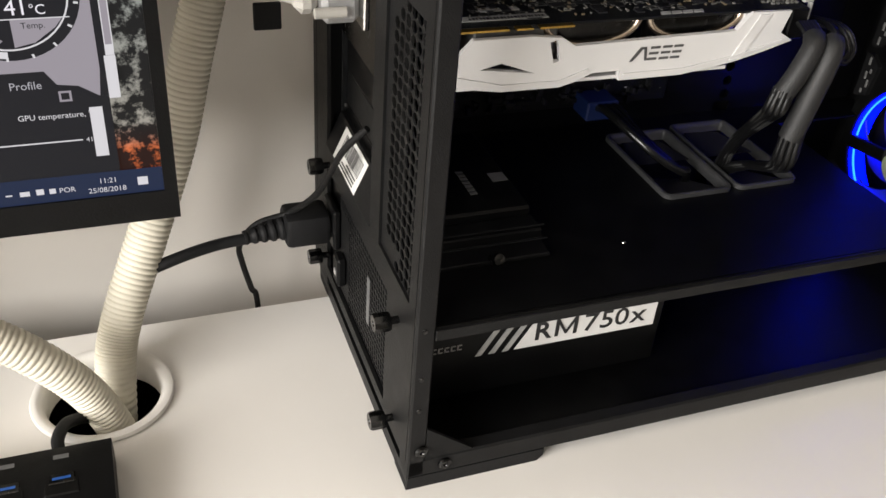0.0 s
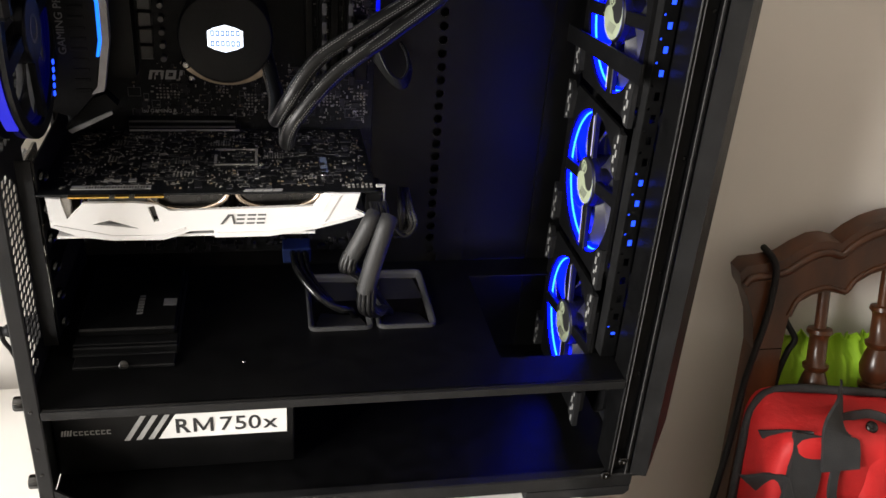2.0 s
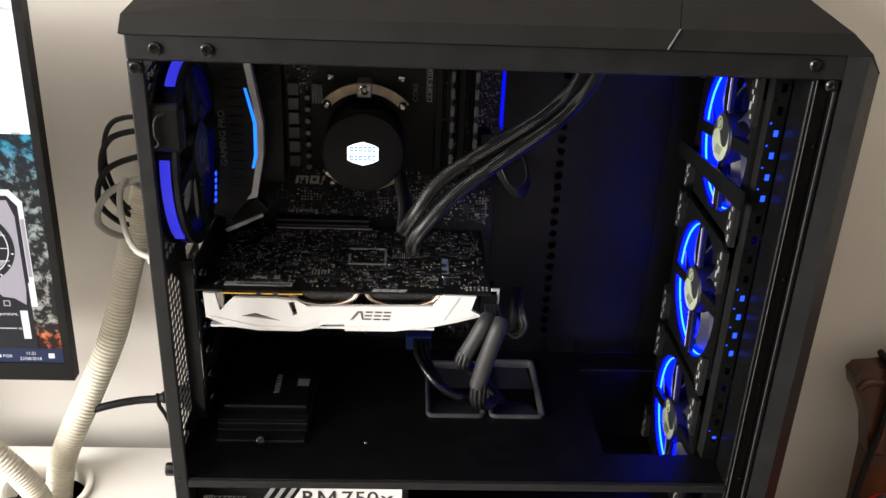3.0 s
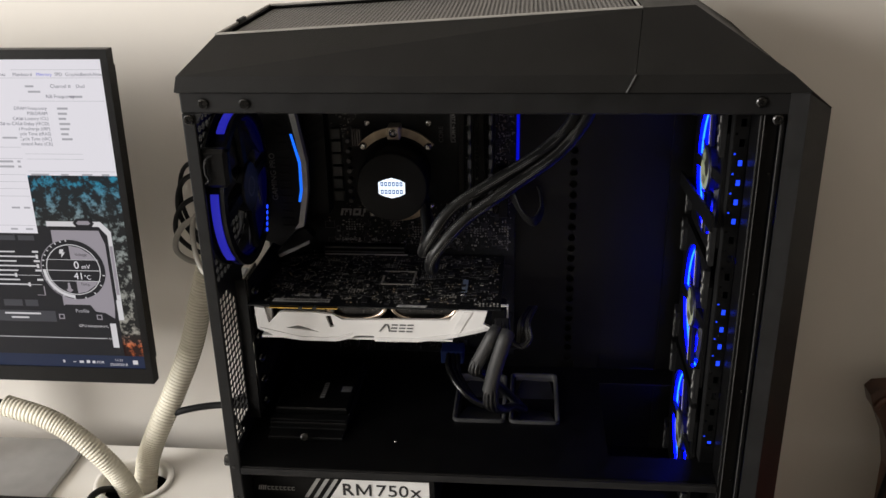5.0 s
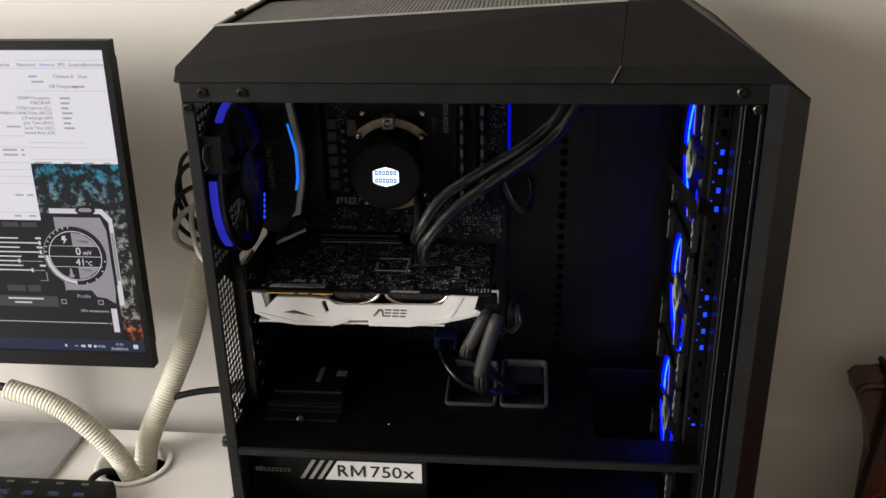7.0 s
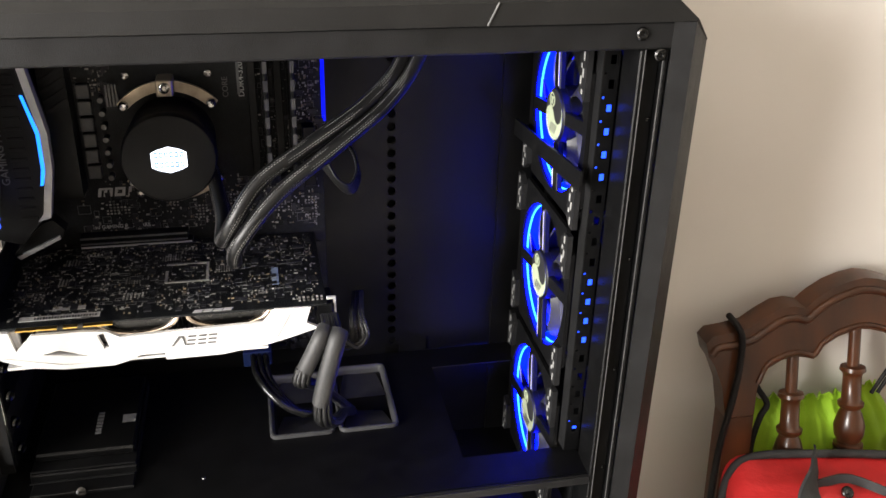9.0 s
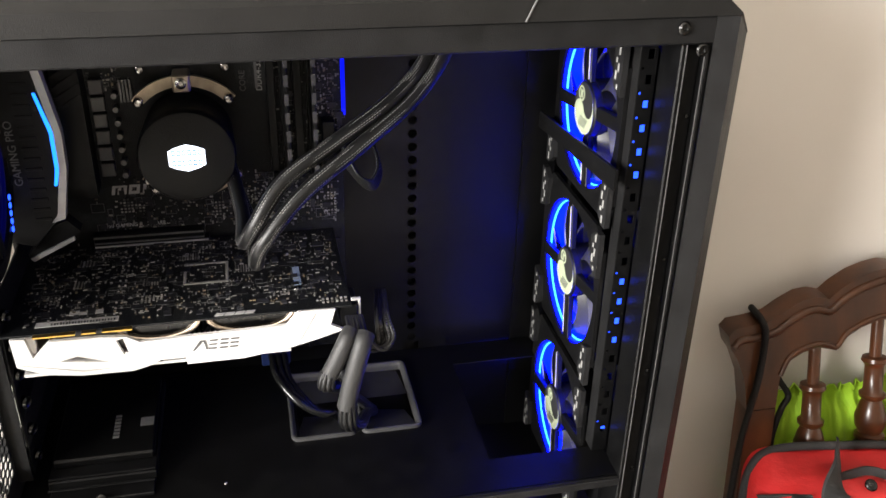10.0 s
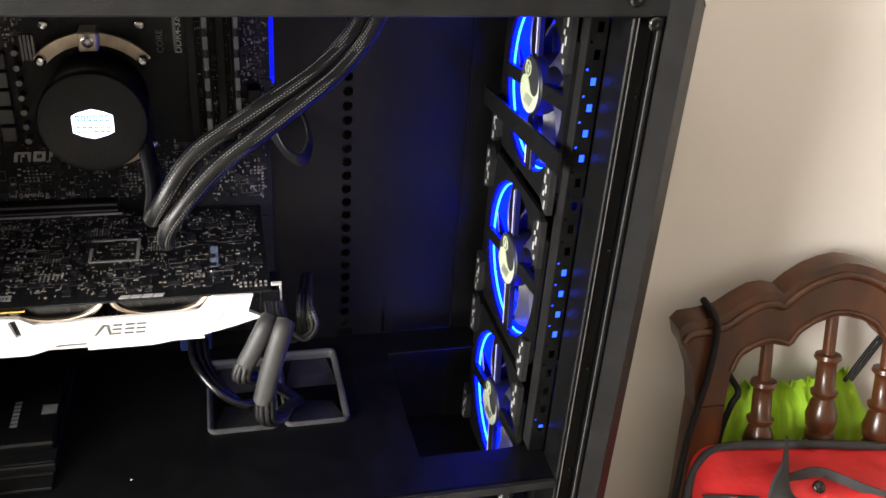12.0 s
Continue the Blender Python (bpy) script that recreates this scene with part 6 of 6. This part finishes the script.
bm = B()
pts = [Vector((-0.032 - 0.0015 * i, 0.1735 - 0.0002 * i, 0.0755 - 0.0001 * i)) for i in range(20)]
sweep(bm, pts, lambda i: (0.0088 - 0.00021 * i) * (1.0 if (i // 2) % 2 else 0.82), 14)
part("strain_relief", bm, M_RUB, lead, "ribbed strain relief", 30)
part("cord", cable([(-0.058, 0.169, 0.0735), (-0.076, 0.168, 0.0725), (-0.094, 0.164, 0.0715), (-0.112, 0.161, 0.068), (-0.126, 0.165, 0.060)], 0.0038, 40), M_RUB, lead, "", 60)
tagged(part("thin_lead", cable([(0.003, 0.108, 0.178), (-0.008, 0.120, 0.158), (-0.016, 0.145, 0.118), (-0.028, 0.172, 0.088), (-0.050, 0.178, 0.078), (-0.062, 0.180, 0.062), (-0.060, 0.190, 0.040), (-0.054, 0.196, 0.012), (-0.049, 0.204, -0.01), (-0.045, 0.215, -0.12)], 0.0021, 70, 8), M_CORD, None, "", 60), "thin black lead drooping behind the desk", "cable")
vga = thing("video_plug", (-0.03, 0.13, 0.245), "grey video plug and cable at the rear ports", "cable")
part("plug_shell", boxes([(-0.0235, -0.004, 0.102, 0.136, 0.2415, 0.2565)], 0.003), M_STAND, vga, "grey metal plug shell")
part("plug_boot", boxes([(-0.036, -0.0237, 0.108, 0.130, 0.2445, 0.2555)], 0.004), M_GRCABLE, vga)
part("plug_flange", boxes([(-0.0038, -0.0005, 0.096, 0.142, 0.2395, 0.2585)], 0.0008), M_CHROME, vga)
part("cord", cable([(-0.034, 0.118, 0.250), (-0.048, 0.124, 0.254), (-0.060, 0.140, 0.264), (-0.067, 0.156, 0.286), (-0.062, 0.164, 0.300), (-0.054, 0.196, 0.278)], 0.0026, 40), M_GRCABLE, vga, "", 60)
for y in (0.100, 0.136):
    bm = B()
    cyl(bm, (-0.028, y, 0.249), (-0.012, y, 0.249), 0.0028, 12)
    part("plug_screw", bm, M_GRCABLE, vga)
tagged(part("cable_tag", boxes([(-0.046, -0.030, 0.177, 0.180, 0.211, 0.227)], 0.0006), M_RUB, None), "small black tag hanging from a cable", "tag")
for k, (dx, dz, m, r) in enumerate(((0.0, 0.0, M_RUB, 0.0026), (-0.004, -0.026, M_RUB, 0.0026), (0.003, 0.014, M_RUB, 0.0022), (-0.006, -0.048, M_GRCABLE, 0.0030))):
    p = [(0.0, 0.168, 0.335 + dz), (-0.028, 0.166, 0.345 + dz * 0.8), (-0.072 + dx, 0.168, 0.336 + dz), (-0.085 + 1.4 * dx, 0.172, 0.300 + dz * 0.9), (-0.074, 0.186, 0.262 + 0.5 * dz), (-0.060, 0.194, 0.255 + 0.004 * k), (-0.056, 0.199, 0.278)]
    tagged(part("rear_cable", cable(p, r, 50), m, None, "", 60), "black cable looping into the conduit" if m is M_RUB else "grey cable looping into the conduit", "cable", "rear cables")
part("port_plug", boxes([(-0.030, 0.001, 0.160, 0.180, 0.300, 0.312)], 0.0015), M_RUB, vga)

# ---- usb hub ----
hub = thing("usb_hub", (-0.235, 0.03, 0.0), "black usb hub with blue sockets lying on the desk", "usb hub")
bm = B()
plate(bm, [(-0.020, 0.0002), (0.0665, 0.0002), (0.0685, 0.010), (0.0655, 0.021), (0.056, 0.0225), (-0.012, 0.0165), (-0.020, 0.012)], [], 0, 0.157, lambda u, v, w: Vector((-0.312 + w, u, v)))
part("body", bm, M_PLAST, hub, "", 20)
for k in range(4):
    x = -0.1815 - 0.0275 * k
    f = part("socket_rim", boxes([(x - 0.009, x + 0.009, 0.031, 0.051, 0.0145, 0.0212)], 0.0008), M_INNER, hub)
    part("socket_shell", boxes([(x - 0.0068, x + 0.0068, 0.0385, 0.0455, 0.0205, 0.0218)], 0.0005), M_DCHROME, f)
    part("socket_tongue", boxes([(x - 0.0047, x + 0.0047, 0.0410, 0.0427, 0.0212, 0.0221)]), M_TONGUE, f, "blue socket tongue")
    part("socket_mark", boxes([(x - 0.004, x + 0.004, 0.0555, 0.0585, 0.0219, 0.0226)]), M_SILK2, hub)
tagged(part("hub_lead", cable([(-0.183, 0.066, 0.013), (-0.184, 0.080, 0.014), (-0.178, 0.096, 0.010), (-0.162, 0.108, -0.004), (-0.150, 0.116, -0.04)], 0.0037, 40), M_RUB, None, "", 60), "black hub lead going into the desk opening", "cable")

# ---- carved chair with a bag on its seat ----
CC = 0.800


def recl(w0):
    """The chair's back leans towards the wall."""
    return lambda u, v, w: Vector((u, 0.2025 + 0.27 * (v - 0.09) + w0 + w, v))


chair = thing("carved_chair", (CC, 0.0, FLOOR_Z), "dark varnished carved wooden chair with turned spindles", "chair")
half_top = [(-0.170, 0.083), (-0.173, 0.0965), (-0.166, 0.103), (-0.148, 0.1045), (-0.127, 0.108), (-0.111, 0.117), (-0.093, 0.125), (-0.078, 0.1262), (-0.065, 0.1232), (-0.053, 0.132), (-0.035, 0.1412), (-0.016, 0.1468)]
half_under = [(-0.010, 0.0955), (-0.026, 0.091), (-0.043, 0.082), (-0.053, 0.070), (-0.062, 0.0725), (-0.074, 0.0750), (-0.090, 0.072), (-0.106, 0.064), (-0.115, 0.047), (-0.118, 0.018), (-0.150, 0.018), (-0.154, 0.050), (-0.163, 0.073)]
top = half_top + [(0.0, 0.1490)] + [(-u, v) for u, v in half_top[::-1]]
under = [(-u, v) for u, v in half_under[::-1]] + [(0.0, 0.0965)] + half_under
outline = [(CC + u, v) for u, v in top + under]
bm = B()
plate(bm, outline, [], 0.0, 0.022, recl(-0.014))
part("top_rail", bm, M_WOOD, chair, "arched carved top rail", 40)
# moulding that follows the arch
bm = B()
pts = [recl(-0.014)(CC + u * 0.965, v - 0.012, 0) for u, v in top[1:-1]]
sweep(bm, smooth_path(pts, 90), 0.0042, 8)
part("rail_moulding", bm, M_WOOD, chair, "", 60)
bm = B()
pts = [recl(-0.014)(CC + u, v + 0.004, 0) for u, v in under[4:-4]]
sweep(bm, smooth_path(pts, 80), 0.0030, 8)
part("arch_moulding", bm, M_WOOD, chair, "", 60)
for sx in (-1, 1):
    bm = B()
    plate(bm, [(CC + sx * 0.1495, 0.0175), (CC + sx * 0.1185, 0.0175), (CC + sx * 0.146, -0.30), (CC + sx * 0.180, -0.30)], [], 0, 0.024, recl(-0.015))
    part("back_post", bm, M_WOOD, chair)
    part("rear_leg", boxes([(CC + sx * 0.169 - 0.018, CC + sx * 0.169 + 0.018, 0.072, 0.106, FLOOR_Z, -0.30)], 0.003), M_WOOD, chair)
    part("front_leg", boxes([(CC + sx * 0.17 - 0.02, CC + sx * 0.17 + 0.02, -0.30, -0.262, FLOOR_Z, -0.335)], 0.004), M_WOOD, chair)
part("seat", boxes([(CC - 0.205, CC + 0.205, -0.31, 0.100, -0.335, -0.302)], 0.008), M_WOOD, chair)
prof = [(0.0, 0.0060), (0.045, 0.0062), (0.046, 0.0125), (0.050, 0.0135), (0.054, 0.0100), (0.057, 0.0095), (0.083, 0.0098), (0.086, 0.0135), (0.090, 0.0130), (0.093, 0.0098), (0.099, 0.0125), (0.112, 0.0160), (0.123, 0.0150), (0.130, 0.0118), (0.132, 0.0150), (0.137, 0.0152), (0.140, 0.0125), (0.143, 0.0155), (0.149, 0.0158), (0.152, 0.0125), (0.156, 0.0155), (0.165, 0.0165), (0.175, 0.0140), (0.185, 0.0085), (0.250, 0.0080), (0.330, 0.0080)]
for u in (-0.068, 0.003, 0.074):
    ztop = 0.094 if abs(u) < 0.01 else 0.073
    p = recl(0.0)(CC + u, ztop, 0)
    bm = B()
    lathe(bm, [(h, r) for h, r in prof], p, (0, -0.27, -1), 20)
    part("spindle", bm, M_WOOD, chair, "turned baluster spindle", 50)

# lime drawstring bag hanging behind the spindles
bm = B()
nx, nz = 56, 36
grid = []
for i in range(nx + 1):
    row = []
    s = i / nx
    for j in range(nz + 1):
        t = j / nz
        x = 0.695 + (0.162 + 0.050 * min(1.0, 4 * t)) * s + 0.004 * math.sin(t * 9 + s * 3)
        edge = math.sin(math.pi * min(max(s, 0.0), 1.0)) ** 0.35
        ruff = (1 - t) ** 6
        z = 0.001 - 0.26 * t + (0.003 * math.sin(s * 6.5 + 0.6) + 0.004 * s) * (1 - t) + 0.0035 * math.sin(s * 95) * ruff
        puff = 0.020 * edge * (0.35 + 0.65 * min(1, t * 4)) * (1 - 0.3 * t)
        fold = 0.0045 * math.sin(s * 52 + 2.2 * math.sin(t * 5)) * (0.35 + 0.65 * (1 - t) ** 2) + 0.006 * noise.noise((x * 22, z * 16, 0.3))
        y = 0.216 - puff - fold * edge
        if t > 0.02 and t < 0.09:
            y += 0.006
        row.append(bm.verts.new((x, y, z)))
    grid.append(row)
for i in range(nx):
    for j in range(nz):
        bm.faces.new((grid[i][j], grid[i + 1][j], grid[i + 1][j + 1], grid[i][j + 1]))
bmesh.ops.recalc_face_normals(bm, faces=bm.faces[:])
bmesh.ops.solidify(bm, geom=bm.faces[:], thickness=0.0012)
gb = thing("drawstring_bag", (0.80, 0.21, -0.25), "lime green drawstring bag hanging on the chair by black cords", "bag")
part("cloth", bm, M_GREEN, gb, "", 80)
part("cord", cable([(0.662, 0.216, 0.111), (0.660, 0.192, 0.111), (0.663, 0.184, 0.096), (0.657, 0.172, 0.050), (0.642, 0.157, -0.01), (0.632, 0.140, -0.08), (0.618, 0.122, -0.16), (0.612, 0.11, -0.24)], 0.0034, 60, 8), M_CORD, gb, "black cord over the chair rail", 60)
part("cord", cable([(0.672, 0.214, 0.085), (0.690, 0.206, 0.055), (0.700, 0.199, 0.030), (0.711, 0.192, 0.012), (0.702, 0.186, 0.000), (0.694, 0.180, -0.03), (0.690, 0.168, -0.06)], 0.0032, 50, 8), M_CORD, gb, "", 60)
for dx in (0, 0.008):
    part("cord", cable([(0.842 + dx, 0.200, 0.004), (0.868 + dx, 0.205, 0.050), (0.902 + dx, 0.212, 0.092)], 0.0022, 24, 8), M_CORD, gb, "", 60)

# red backpack standing on the seat
pack = thing("backpack", (0.84, 0.0, -0.302), "red nylon backpack with black straps on the chair seat", "backpack")


def sag(q):
    """The stuffed top stands higher at the end beside the desk."""
    q = Vector(q)
    q.z += (0.022 - 0.17 * (q.x - 0.647)) * max(0.0, (q.z + 0.302) / 0.27)
    return q


def soft_box(cx, cy, cz, sx, sy, sz, p=4.0, n=22, lump=0.006, lean=0.0, seed=0.0):
    """A stuffed, rounded box with slack cloth."""
    bm = B()
    bmesh.ops.create_cube(bm, size=2.0)
    bmesh.ops.subdivide_edges(bm, edges=bm.edges[:], cuts=n, use_grid_fill=True)
    for v in bm.verts:
        c = v.co
        k = (abs(c.x) ** p + abs(c.y) ** p + abs(c.z) ** p) ** (1 / p)
        d = c / k
        q = Vector((cx + d.x * sx / 2, cy + d.y * sy / 2, cz + d.z * sz / 2))
        q += Vector((d.x, d.y, d.z)).normalized() * lump * (noise.noise(q * 14 + Vector((seed, 0, 0))) + 0.5 * noise.noise(q * 34))
        q.y += lean * (q.z - cz)
        v.co = sag(q)
    return bm


body = part("body", soft_box(0.836, 0.098, -0.1725, 0.388, 0.100, 0.275, 9.0, 30, 0.006, 0.16), M_RED, pack, "red nylon body", 80)
pocket = part("front_pocket", soft_box(0.852, 0.055, -0.205, 0.270, 0.062, 0.175, 4.0, 20, 0.006, 0.16, 3.0), M_RED, pack, "red front pocket", 80)
flap = part("flap", soft_box(0.820, 0.082, -0.080, 0.176, 0.050, 0.080, 5.0, 16, 0.004, 0.30, 7.0), M_RED, pack, "red front flap", 80)
zp = [(0.640, 0.112, -0.21), (0.641, 0.130, -0.10), (0.650, 0.143, -0.055), (0.680, 0.151, -0.037), (0.76, 0.152, -0.032), (0.84, 0.152, -0.031), (0.94, 0.151, -0.033), (0.99, 0.148, -0.040), (1.028, 0.136, -0.10)]
part("zip", cable([sag(q) for q in zp], 0.0046, 70, 8), M_BLACKCLOTH, pack, "black zip along the top", 60)


def strap(pts, w, th=0.003, m=M_BLACKCLOTH, name="strap", label=""):
    """A flat web along a path over the near face."""
    bm = B()
    ps = smooth_path([sag(q) for q in pts], 30)
    rows = []
    for i, p in enumerate(ps):
        t = (ps[min(i + 1, len(ps) - 1)] - ps[max(i - 1, 0)]).normalized()
        nrm = Vector((0, -1, 0.25)).normalized()
        s = t.cross(nrm).normalized()
        rows.append([bm.verts.new(p + s * a + nrm * b) for a, b in ((-w / 2, 0), (w / 2, 0), (w / 2, th), (-w / 2, th))])
    for a, b in zip(rows, rows[1:]):
        for k in range(4):
            bm.faces.new((a[k], a[(k + 1) % 4], b[(k + 1) % 4], b[k]))
    bm.faces.new(rows[0])
    bm.faces.new(rows[-1][::-1])
    return part(name, bm, m, pack, label, 40)


strap([(0.738, 0.132, -0.0265), (0.722, 0.108, -0.0265), (0.707, 0.084, -0.0300), (0.703, 0.070, -0.044), (0.703, 0.062, -0.062)], 0.040, 0.004, M_BLACKCLOTH, "patch", "dark cloth patch")
strap([(0.643, 0.112, -0.064), (0.658, 0.095, -0.050), (0.680, 0.084, -0.042)], 0.010)
strap([(0.676, 0.086, -0.040), (0.668, 0.066, -0.078), (0.660, 0.056, -0.123), (0.648, 0.054, -0.176), (0.636, 0.054, -0.23), (0.622, 0.050, -0.29)], 0.034, 0.006, M_BLACKCLOTH, "shoulder_strap", "padded black shoulder strap")
strap([(0.634, 0.100, -0.112), (0.644, 0.080, -0.096), (0.656, 0.062, -0.086)], 0.026, 0.005, M_BLACKCLOTH, "strap_pad", "short black strap pad")
strap([(0.716, 0.100, -0.030), (0.737, 0.105, -0.028), (0.755, 0.108, -0.027), (0.772, 0.104, -0.028), (0.80, 0.088, -0.030), (0.86, 0.070, -0.040)], 0.009)
strap([(0.701, 0.066, -0.053), (0.697, 0.058, -0.076), (0.703, 0.054, -0.098), (0.727, 0.045, -0.117), (0.762, 0.030, -0.130)], 0.009)
strap([(0.735, 0.036, -0.133), (0.770, 0.028, -0.137), (0.82, 0.022, -0.142), (0.90, 0.020, -0.150)], 0.020, 0.003, M_BLACKCLOTH, "cross_band", "black webbing band")
part("strap_tail", cable([sag(q) for q in ((0.742, 0.034, -0.134), (0.706, 0.034, -0.165), (0.684, 0.036, -0.197), (0.664, 0.034, -0.25))], 0.0034, 30, 8), M_BLACKCLOTH, pack, "", 60)
for x, y, z in ((0.748, 0.090, -0.031), (0.720, 0.050, -0.096)):
    bm = B()
    lathe(bm, [(0, 0.0062), (0.002, 0.0062), (0.003, 0.005), (0.0024, 0.003), (0.0034, 0.0015)], sag((x, y, z)), (0, -0.6, 0.8), 16)
    part("stud", bm, M_DCHROME, pack, "metal press stud")
